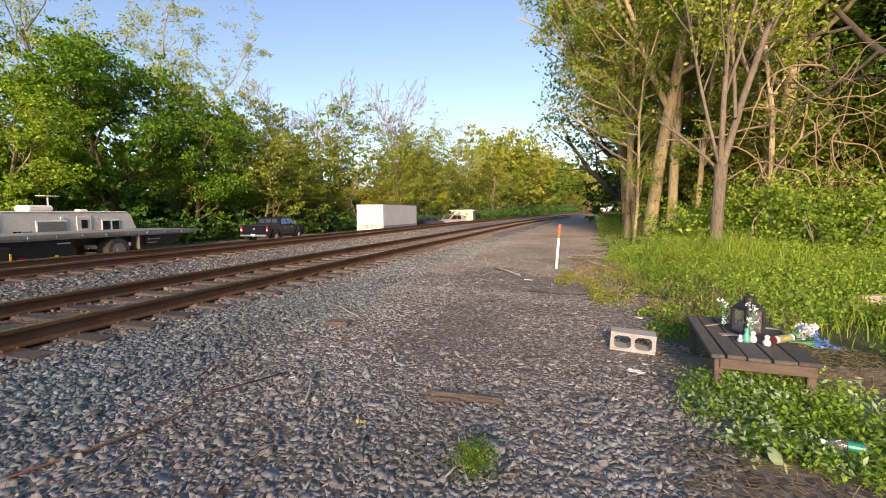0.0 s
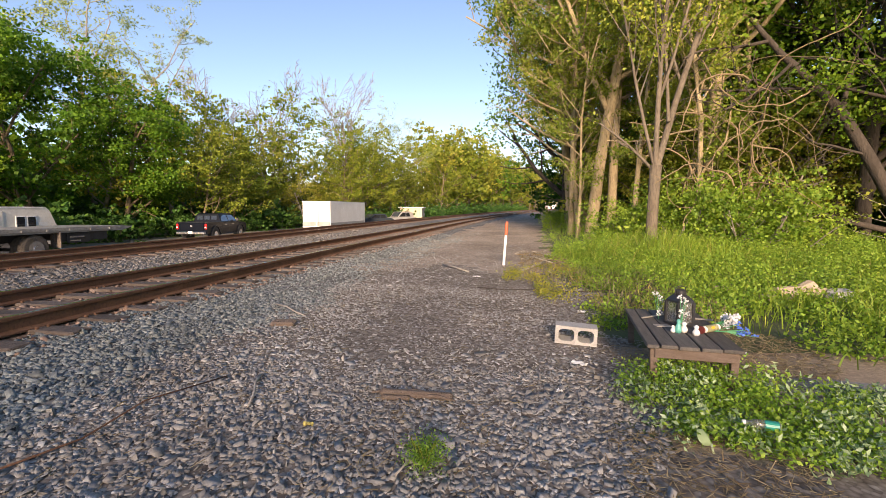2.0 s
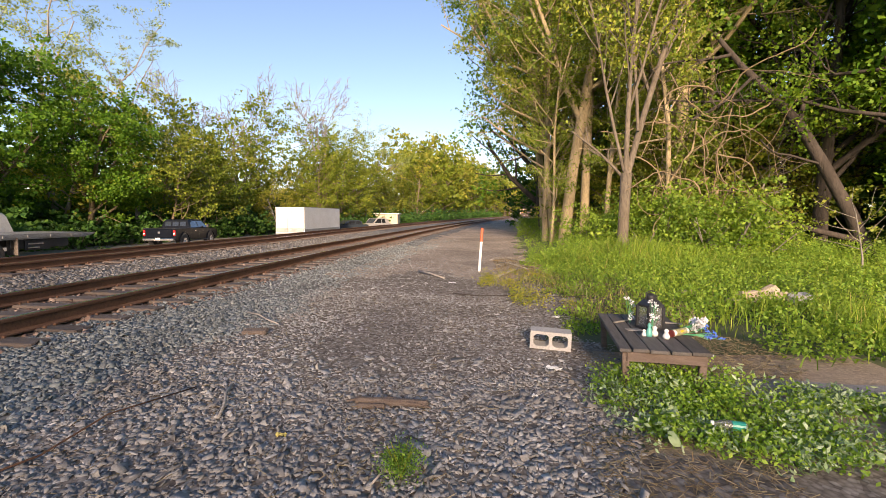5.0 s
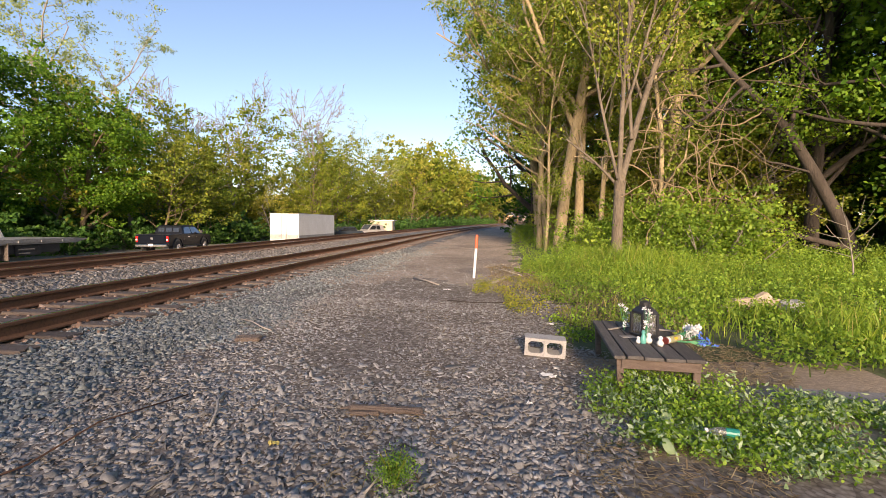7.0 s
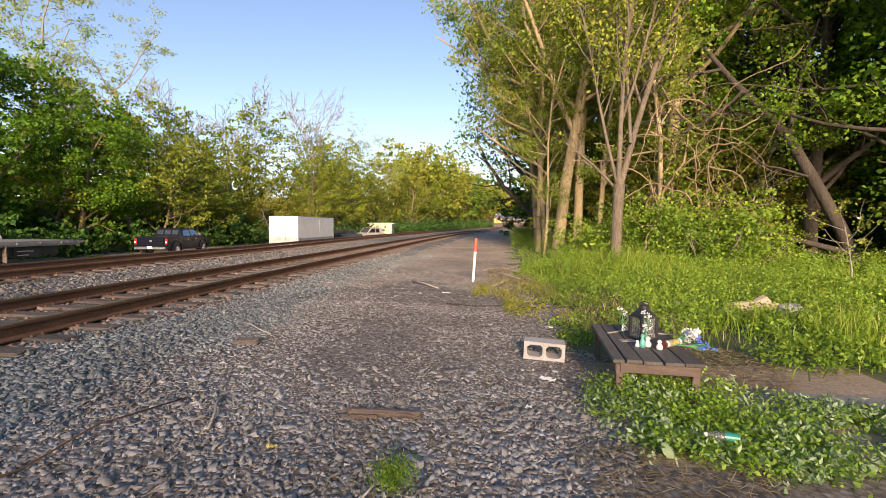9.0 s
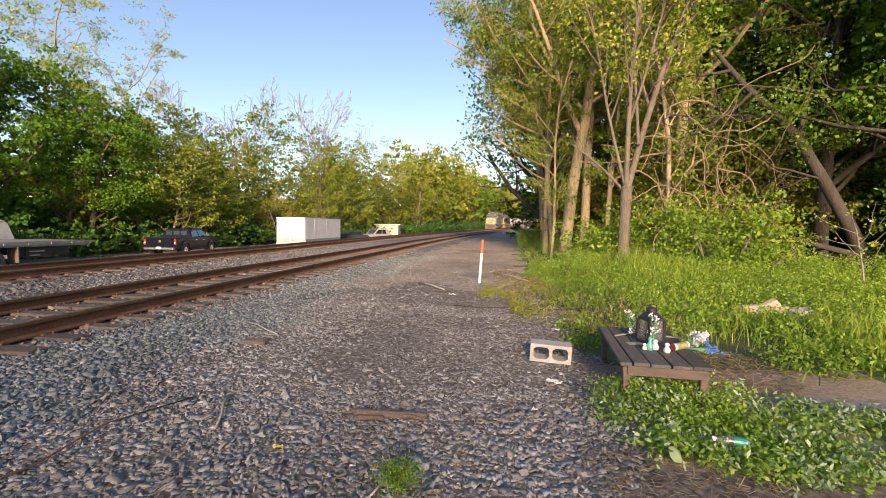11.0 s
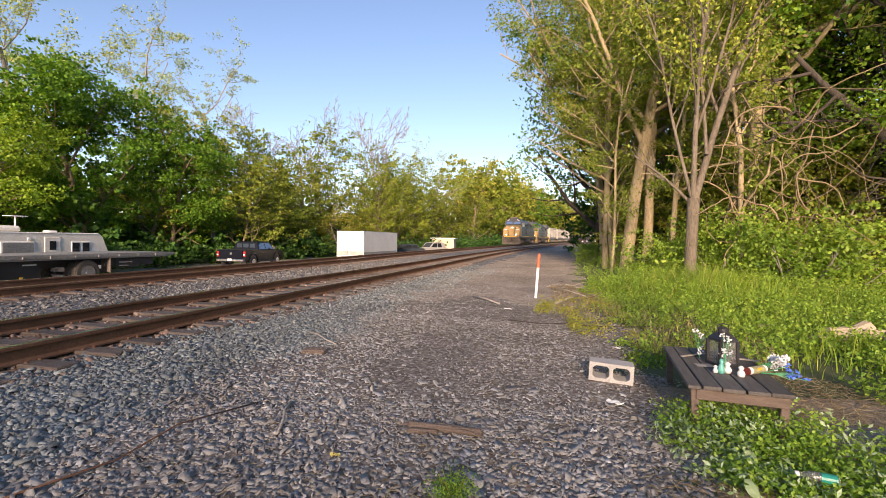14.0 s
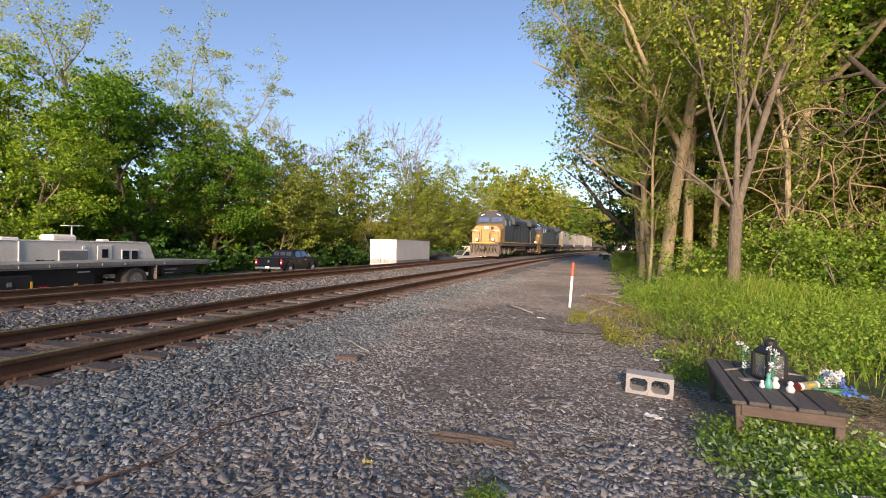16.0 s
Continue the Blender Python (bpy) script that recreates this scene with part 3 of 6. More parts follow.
LOCO_STRIPE = plain("sill_yellow", (0.62, 0.36, 0.02), 0.5)
LAMP = plain("headlight_lit", (1.0, 0.86, 0.62), 0.2, 0, 2.2)
SHINGLE = worn("roof_shingle", (0.10, 0.09, 0.085), (0.15, 0.14, 0.13), None, 2, 20, 0.9)


def wheel(parent, name, at, r, w, axis=0, rim=CHROME):
    """A tyre with tread shoulders, and a dished rim under it."""
    def ring(x):
        return [at[0] + x if axis == 0 else at[0], at[1] if axis == 0 else at[1] + x, at[2]]
    g = Geo().tube([ring(-w / 2), ring(-w / 2 + 0.04), ring(w / 2 - 0.04), ring(w / 2)], [r * 0.86, r, r, r * 0.86], 24)
    wh = part(name, g, RUBBER, parent, smooth=False)
    g = Geo().tube([ring(-w / 2 - 0.012), ring(w / 2 + 0.012)], [r * 0.56, r * 0.56], 20)
    g.tube([ring(-w / 2 - 0.04), ring(w / 2 + 0.04)], [r * 0.2, r * 0.2], 10)
    part("rim", g, rim, wh)
    return wh


# ---------------- train ----------------
def bogie(parent, y, axles, gauge=1.5, r=0.5, gap=1.75):
    b = part("bogie", Geo().box((0, y, 0.55), (1.9, gap * (axles - 1) + 0.5, 0.28), 0.05), GRIME, parent)
    for s in (-1, 1):
        g = Geo().box((s * 1.12, y, 0.62), (0.16, gap * (axles - 1) + 1.0, 0.30), 0.06)
        for k in range(axles):
            yy = y + (k - (axles - 1) / 2) * gap
            g.box((s * 1.15, yy, 0.52), (0.24, 0.42, 0.42), 0.08)
            g.tube([(s * 1.16, yy + 0.45, 0.45), (s * 1.16, yy + 0.45, 0.85)], 0.10, 8)
        part("side_frame", g, GRIME, b)
        for k in range(axles):
            yy = y + (k - (axles - 1) / 2) * gap
            part("wheel", Geo().tube([(s * 0.68, yy, r), (s * 0.80, yy, r), (s * 0.86, yy, r)], [r * 1.04, r, r * 0.95], 20), GRIME, b)
    return b


def make_locomotive(label):
    """Six-axle road locomotive; its nose points to -Y, the rail top is z = 0."""
    L, W = 22.3, 3.1
    f = -L / 2
    lo = thing("locomotive", Matrix.Identity(4), label, "locomotive", "train vehicles")
    g = Geo().box((0, 0.4, 1.30), (W - 0.1, L - 1.8, 0.34), 0.04)
    part("underframe", g, GRIME, lo)
    for s in (-1, 1):
        part("sill_stripe", Geo().box((s * (W / 2 - 0.03), 0.6, 1.52), (0.05, L - 4.2, 0.10), 0.01), LOCO_STRIPE, lo, "narrow yellow stripe")
    tank = Geo()
    tank.prism([(1.15, -1.25), (0.65, -1.35), (0.35, -0.9), (0.35, 0.9), (0.65, 1.35), (1.15, 1.25)], -2.9, 3.1, 1)
    part("fuel_tank", tank, GRIME, lo)
    bogie(lo, -6.9, 3)
    bogie(lo, 7.2, 3)
    # long hood, with the wider radiator part at its rear
    hood = Geo()
    hood.prism([(1.5, -0.95), (4.15, -0.95), (4.40, -0.65), (4.40, 0.65), (4.15, 0.95), (1.5, 0.95)][::-1], f + 5.6, 7.2, 1)
    hood.prism([(1.5, -1.15), (4.20, -1.15), (4.45, -0.8), (4.45, 0.8), (4.20, 1.15), (1.5, 1.15)][::-1], 7.2, L / 2 - 1.3, 1)
    hd = part("hood", hood, LOCO_BLUE, lo)
    for k in range(11):
        for s in (-1, 1):
            part("hood_door", Geo().box((s * 0.965, f + 6.3 + 1.12 * k, 2.75), (0.03, 0.95, 1.9), 0.01), LOCO_BLUE, hd)
    rad = Geo().prism([(3.75, -1.5), (4.05, -1.55), (4.62, -1.25), (4.62, 1.25), (4.05, 1.55), (3.75, 1.5)][::-1], 5.6, L / 2 - 1.5, 1)
    part("radiator", rad, LOCO_BLUE, hd, "wide overhanging radiator housing")
    part("air_intake", Geo().prism([(3.6, -1.35), (4.0, -1.4), (4.5, -1.0), (4.5, 1.0), (4.0, 1.4), (3.6, 1.35)][::-1], -3.4, 0.4, 1), LOCO_BLUE, hd)
    part("exhaust_stack", Geo().box((0, 2.2, 4.5), (0.8, 1.2, 0.25), 0.05), GRIME, hd)
    # cab
    cab = Geo()
    cab.prism([(1.5, -1.5), (3.95, -1.5), (4.50, -1.10), (4.74, -0.5), (4.74, 0.5), (4.50, 1.10), (3.95, 1.5), (1.5, 1.5)][::-1], f + 2.55, f + 5.6, 1)
    cb = part("cab", cab, LOCO_BLUE, lo)
    for s in (-1, 1):
        wp = part("windscreen", Geo().box((s * 0.68, f + 2.50, 3.86), (1.12, 0.06, 0.52), 0.06, Matrix.Rotation(-0.28, 3, "X")), GLASS_SKY, cb, "sky-reflecting windscreen pane")
        part("wiper", Geo().box((s * 0.70, f + 2.42, 3.72), (0.5, 0.02, 0.03), 0.0), BLACK, wp)
        part("side_window", Geo().box((s * 1.505, f + 4.5, 3.55), (0.03, 0.9, 0.6), 0.05), GLASS_DARK, cb)
        part("white_panel", Geo().box((s * 1.512, f + 2.95, 3.5), (0.02, 0.25, 0.6), 0.01), WHITE, cb)
        nb = part("number_board", Geo().box((s * 0.85, f + 2.52, 4.36), (0.6, 0.05, 0.22), 0.02, Matrix.Rotation(s * 0.35, 3, "Y")), BLACK, cb)
        part("number_bar", Geo().box((s * 0.85, f + 2.49, 4.36), (0.42, 0.01, 0.10), 0.0, Matrix.Rotation(s * 0.35, 3, "Y")), WHITE, nb)
    part("roof_unit", Geo().box((0, f + 4.0, 4.82), (1.1, 1.4, 0.2), 0.05), GRIME, cb)
    # wide nose: chamfered shoulders and a slanting top
    rim = [(-1.46, 1.5), (1.46, 1.5), (1.46, 2.75), (1.05, 3.16), (-1.05, 3.16), (-1.46, 2.75)]
    back = [(-1.49, 1.5), (1.49, 1.5), (1.49, 3.02), (1.2, 3.44), (-1.2, 3.44), (-1.49, 3.02)]
    nose = Geo()
    nose.add([(x, f + 0.95, z) for x, z in rim] + [(x, f + 2.6, z) for x, z in back], [tuple(range(6)), tuple(range(6, 12))[::-1]] + [(i, 6 + i, 6 + (i + 1) % 6, (i + 1) % 6) for i in range(6)])
    ns = part("nose", nose, LOCO_YELLOW, lo, "wide dusty yellow nose")
    part("headlight_housing", Geo().box((0.02, f + 0.93, 2.98), (0.5, 0.12, 0.26), 0.05), WHITE, ns, "pale headlight box")
    part("nose_emblem", Geo().tube([(0.62, f + 0.955, 2.93), (0.62, f + 0.925, 2.93)], 0.17, 14), LOCO_BLUE, ns)
    for s in (-1, 1):
        part("headlight", Geo().tube([(s * 0.12 + 0.02, f + 0.88, 2.98), (s * 0.12 + 0.02, f + 0.85, 2.98)], 0.09, 12), LAMP if s > 0 else CHROME, ns)
        dl = part("ditch_light", Geo().tube([(s * 0.82, f + 0.56, 1.78), (s * 0.82, f + 0.44, 1.78)], 0.17, 12), BLACK, lo)
        part("lens", Geo().tube([(s * 0.82, f + 0.44, 1.78), (s * 0.82, f + 0.425, 1.78)], 0.12, 12), LAMP, dl, "lit ditch light")
        part("nose_groove", Geo().box((s * 0.50, f + 0.94, 2.2), (0.05, 0.02, 1.2), 0.0), BLACK, ns)
        part("number_patch", Geo().box((s * 1.05, f + 0.94, 2.66), (0.46, 0.02, 0.12), 0.0), WHITE, ns)
    part("nose_door", Geo().box((-0.1, f + 0.935, 2.1), (0.62, 0.03, 1.15), 0.02), LOCO_YELLOW, ns)
    part("front_sill", Geo().box((0, f + 0.55, 1.36), (3.0, 0.8, 0.22), 0.04), GRIME, lo)
    part("sill_edge", Geo().box((0, f + 0.13, 1.44), (2.3, 0.05, 0.10), 0.01), LOCO_STRIPE, lo, "bright yellow sill edge")
    plow = Geo().add_quad([(-1.5, f + 0.28, 0.12), (1.5, f + 0.28, 0.12), (1.5, f + 0.5, 0.85), (-1.5, f + 0.5, 0.85)], (0, 0.08, 0))
    plow.box((0, f + 0.5, 1.05), (3.0, 0.16, 0.5), 0.03)
    for k in range(7):
        plow.box((-1.35 + 0.45 * k, f + 0.36, 0.5), (0.05, 0.12, 0.62), 0.01)
    part("pilot", plow, GRIME, lo, "rusty steel snow plough")
    hoses = Geo()
    for k in range(9):
        x = -1.2 + 0.3 * k
        hoses.tube([(x, f + 0.4, 1.30), (x + 0.04, f + 0.16, 1.05), (x - 0.03, f + 0.12, 0.72), (x + 0.10, f + 0.20, 0.5)], 0.032, 6)
    part("air_hoses", hoses, BLACK, lo)
    cp = Geo().box((0, f + 0.1, 0.95), (0.34, 0.7, 0.34), 0.06).box((0.06, f - 0.22, 0.95), (0.26, 0.22, 0.42), 0.06)
    for x in (-0.9, -0.5, 0.5, 0.9):
        cp.tube([(x, f + 0.3, 1.15), (x * 0.9, f + 0.15, 0.7), (x * 0.9, f + 0.3, 0.4)], 0.035, 6)
    part("coupler", cp, GRIME, lo)
    for s in (-1, 1):
        st = Geo()
        for k in range(4):
            st.box((s * 1.35, f + 0.75, 0.35 + 0.28 * k), (0.32, 0.5, 0.05), 0.0)
        st.box((s * 1.51, f + 0.5, 0.8), (0.04, 0.05, 1.1)).box((s * 1.51, f + 1.05, 0.8), (0.04, 0.05, 1.1))
        part("steps", st, GRIME, lo)
        h = Geo().tube([(s * 1.45, f + 0.45, 1.45), (s * 1.45, f + 0.4, 2.45), (s * 1.1, f + 0.4, 2.6), (s * 0.55, f + 0.4, 2.5), (s * 0.45, f + 0.4, 1.5)], 0.022, 6)
        part("front_handrail", h, LOCO_BLUE, lo)
        h = Geo().tube([(s * 1.48, f + 5.7, 2.5), (s * 1.48, L / 2 - 1.2, 2.5)], 0.018, 5)
        for k in range(10):
            yy = f + 5.7 + k * (L - 6.9) / 9
            h.tube([(s * 1.48, yy, 1.5), (s * 1.48, yy, 2.5)], 0.016, 5)
        part("handrail", h, LOCO_BLUE, lo)
        grab = Geo()
        for q in (L / 2 - 1.25, L / 2 - 0.75):
            grab.tube([(s * 1.5, q, 0.45), (s * 1.5, q, 2.55)], 0.035, 6)
        for z in (0.45, 0.75, 1.05):
            grab.box((s * 1.4, L / 2 - 1.0, z), (0.25, 0.5, 0.05))
        part("rear_steps", grab, LOCO_STRIPE, lo, "yellow rear steps and grab irons")
        springs = Geo()
        for q in (-6.9, 7.2):
            for k in (-0.9, 0.9):
                springs.tube([(s * 1.25, q + k, 0.35), (s * 1.25, q + k, 0.95)], 0.13, 8)
            springs.box((s * 1.27, q, 0.95), (0.12, 3.4, 0.12), 0.03)
        part("springs", springs, GRIME, lo)
        part("air_tank", Geo().tube([(s * 1.2, -2.9, 1.0), (s * 1.2, 2.6, 1.0)], 0.2, 10), GRIME, lo)
        part("end_platform_rail", Geo().tube([(s * 1.4, L / 2 - 0.6, 0.5), (s * 1.4, L / 2 - 0.5, 2.5)], 0.03, 5), LOCO_YELLOW, lo)
    part("rear_platform", Geo().box((0, L / 2 - 0.8, 1.4), (2.9, 1.0, 0.18), 0.03), LOCO_YELLOW, lo, "yellow rear platform end")
    return lo


def make_hopper():
    L = 17.2
    h = thing("hopper_wagon", Matrix.Identity(4), "dusty grey steel hopper wagon with ribbed sides behind the locomotives", "freight wagon", "train vehicles")
    g = Geo().prism([(1.05, -1.3), (1.6, -1.5), (4.05, -1.5), (4.05, 1.5), (1.6, 1.5), (1.05, 1.3)][::-1], -L / 2 + 0.9, L / 2 - 0.9, 1)
    body = part("body", g, HOPPER, h)
    for s in (-1, 1):
        for k in range(13):
            part("rib", Geo().box((s * 1.53, -L / 2 + 1.0 + k * (L - 2.0) / 12, 2.8), (0.07, 0.12, 2.4), 0.01), HOPPER, body)
        part("top_chord", Geo().box((s * 1.52, 0, 4.06), (0.14, L - 1.6, 0.14), 0.02), HOPPER, body)
        for e in (-1, 1):
            lad = Geo()
            for k in range(7):
                lad.box((s * 1.5, e * (L / 2 - 0.65), 1.3 + 0.4 * k), (0.04, 0.42, 0.03))
            for d in (-0.2, 0.2):
                lad.box((s * 1.5, e * (L / 2 - 0.65) + d, 2.5), (0.04, 0.04, 2.7))
            part("ladder", lad, HOPPER, h)
    for k in (-4.2, -1.4, 1.4, 4.2):
        part("chute", Geo().prism([(k - 1.2, 1.1), (k - 0.35, 0.45), (k + 0.35, 0.45), (k + 1.2, 1.1)], -1.1, 1.1, 0), HOPPER, body)
    part("centre_sill", Geo().box((0, 0, 1.0), (0.5, L, 0.35), 0.03), GRIME, h)
    for e in (-1, 1):
        part("end_platform", Geo().box((0, e * (L / 2 - 0.5), 1.2), (2.9, 0.9, 0.15), 0.02), GRIME, h)
        bogie(h, e * (L / 2 - 2.1), 2, r=0.46)
    return h


def make_flat_wagon():
    L = 18.5
    w = thing("gondola_wagon", Matrix.Identity(4), "low dark gondola wagon with ribbed sides at the train's tail", "freight wagon", "train vehicles")
    g = Geo()
    for s in (-1, 1):
        g.box((s * 1.45, 0, 1.9), (0.10, L - 1.6, 1.5), 0.02)
        g.box((0, s * (L / 2 - 0.85), 1.9), (3.0, 0.10, 1.5), 0.02)
    g.box((0, 0, 1.18), (2.9, L - 1.0, 0.16), 0.02)
    b = part("body", g, DARKCAR, w)
    for s in (-1, 1):
        for k in range(12):
            part("rib", Geo().box((s * 1.53, -L / 2 + 1.1 + k * (L - 2.2) / 11, 1.9), (0.07, 0.14, 1.4), 0.01), DARKCAR, b)
    for e in (-1, 1):
        bogie(w, e * (L / 2 - 2.1), 2, r=0.46)
    part("centre_sill", Geo().box((0, 0, 1.0), (0.5, L + 0.4, 0.35), 0.03), GRIME, w)
    return w


# ---------------- vehicles and buildings of the lot ----------------
def lot(x, y, turn=0.0):
    return Matrix.Translation((x, y, float(ground_z(x, y)))) @ pose(0, 0, 0, 0, 0, turn)


def make_flatbed():
    t = thing("flatbed_trailer", lot(-20.2, 14.0), "long flatbed truck body with worn metal deck and black chassis", "flatbed truck")
    z = 1.38
    g = Geo().prism([(-6.2, z - 0.22), (6.1, z - 0.22), (6.75, z - 0.08), (6.75, z - 0.04), (6.1, z), (-6.2, z)], -1.2, 1.2, 0)
    d = part("deck", g, GALV, t, "scuffed metal deck")
    for s in (-1, 1):
        part("side_rail", Geo().box((s * 1.22, -0.1, z - 0.07), (0.05, 12.2, 0.16), 0.01), GALV, d)
        for k in range(12):
            part("stake_pocket", Geo().box((s * 1.255, -5.6 + k * 1.0, z - 0.1), (0.025, 0.08, 0.10), 0.004), GALV, d)
    for s in (-1, 1):
        part("chassis_beam", Geo().box((s * 0.45, -0.3, z - 0.40), (0.14, 11.6, 0.32), 0.02), BLACK, t)
    part("side_skirt", Geo().box((0.95, -2.2, z - 0.62), (0.05, 4.8, 0.75), 0.01), BLACK, t, "black side panel")
    part("rear_skirt", Geo().box((1.05, 4.1, z - 0.42), (0.05, 2.6, 0.36), 0.01), BLACK, t)
    tb = part("tool_box", Geo().box((1.0, -3.4, z - 0.75), (0.5, 2.4, 0.7), 0.03), BLACK, t, "dark steel tool box")
    part("latch", Geo().box((1.26, -2.9, z - 0.7), (0.02, 0.16, 0.16), 0.004), CHROME, tb)
    part("reflector", Geo().box((1.26, -2.22, z - 0.78), (0.02, 0.06, 0.3), 0.004), AMBER, tb)
    part("red_marker", Geo().box((1.0, -1.7, z - 0.88), (0.03, 0.34, 0.12), 0.02), RED, t)
    part("amber_marker", Geo().box((1.0, -0.5, z - 0.88), (0.03, 0.14, 0.10), 0.02), AMBER, t)
    part("decal_bar", Geo().box((0.985, -0.2, z - 0.38), (0.012, 0.5, 0.05), 0.0), WHITE, t)
    part("mud_flap", Geo().box((1.0, 2.95, z - 0.5), (0.5, 0.04, 0.7), 0.0), GRIME, t)
    lp = part("lamp_panel", Geo().box((1.1, 3.9, z - 0.48), (0.06, 1.1, 0.40), 0.01), BLACK, t)
    part("lamp_bar", Geo().box((1.14, 3.8, z - 0.42), (0.02, 0.7, 0.06), 0.0), CHROME, lp)
    part("lamp_bar", Geo().box((1.14, 3.7, z - 0.58), (0.02, 0.5, 0.05), 0.0), CHROME, lp)
    for x in (-1.0, -0.66, 0.66, 1.0):
        wheel(t, "wheel", (x, 2.0, 0.56), 0.56, 0.28)
        if abs(x) > 0.9:
            wheel(t, "wheel", (x, -4.6, 0.5), 0.5, 0.28)
    for e in (2.0, -4.6):
        part("axle", Geo().tube([(-1, e, 0.5), (1, e, 0.5)], 0.07, 8), BLACK, t)


def make_rv():
    t = thing("travel_trailer", lot(-23.7, 14.6), "cream white camping trailer parked behind a flatbed", "camping trailer")
    top = 2.26
    g = Geo().prism([(-5.6, 0.45), (5.45, 0.45), (5.55, 0.9), (5.05, top - 0.18), (4.85, top), (-5.4, top), (-5.6, top - 0.2)], -1.2, 1.2, 0)
    b = part("body", g, CREAM, t)
    part("roof_edge", Geo().box((1.2, -0.3, top - 0.02), (0.06, 10.2, 0.06), 0.02), WHITE, b)
    part("air_conditioner", Geo().box((0.1, 1.15, top + 0.14), (0.9, 1.15, 0.30), 0.10), CREAM, t, "cream rooftop air conditioner")
    part("roof_vent", Geo().box((0.2, -1.0, top + 0.05), (0.6, 0.7, 0.14), 0.05), WHITE, t)
    part("roof_vent", Geo().box((0.2, 3.2, top + 0.05), (0.4, 0.45, 0.12), 0.05), WHITE, t)
    part("awning_arm", Geo().box((1.22, -1.1, 1.75), (0.04, 0.05, 0.9), 0.01), WHITE, t)
    ant = Geo().tube([(-0.4, 2.1, top), (-0.4, 2.1, top + 0.75)], 0.035, 6).box((-0.4, 2.1, top + 0.75), (0.6, 0.7, 0.03), 0.01)
    part("antenna", ant, WHITE, t)
    for y, w in ((1.1, 1.25), (3.65, 0.36), (4.15, 0.36)):
        wd = part("window", Geo().box((1.205, y, 1.56), (0.04, w + 0.1, 0.58), 0.05), WHITE, b)
        part("pane", Geo().box((1.225, y, 1.56), (0.02, w, 0.48), 0.03), GLASS_DARK if w < 1 else GALV, wd)
    dr = part("door", Geo().box((1.205, 2.55, 1.30), (0.04, 0.72, 1.5), 0.06), CREAM, b)
    part("pane", Geo().box((1.23, 2.55, 1.66), (0.02, 0.30, 0.42), 0.03), GLASS_DARK, dr)
    part("lock_box", Geo().box((1.21, 1.55, 1.95), (0.04, 0.16, 0.14), 0.02), WHITE, b)
    for k, (y, w, h) in enumerate(((-0.35, 0.10, 0.14), (-0.18, 0.16, 0.22), (0.0, 0.12, 0.26), (0.22, 0.24, 0.14), (-0.55, 0.12, 0.12), (0.42, 0.1, 0.18))):
        part("decal_bar", Geo().box((1.202, y - 0.2, 1.28 + 0.02 * (k % 2)), (0.012, w, h), 0.004), NAVY, b)
    for k in range(3):
        part("decal_bar", Geo().box((1.202, -2.05, 1.4 + 0.2 * k), (0.012, 0.3, 0.09), 0.004), NAVY, b)
    part("decal_bar", Geo().box((1.202, 5.0 - 0.3, 1.45), (0.012, 0.4, 0.18), 0.004), WHITE, b)
    for y in (-0.9, 0.1):
        wheel(t, "wheel", (1.0, y, 0.34), 0.34, 0.22)
        wheel(t, "wheel", (-1.0, y, 0.34), 0.34, 0.22)
    part("chassis", Geo().box((0, 0, 0.4), (1.8, 10.6, 0.16), 0.02), BLACK, t)


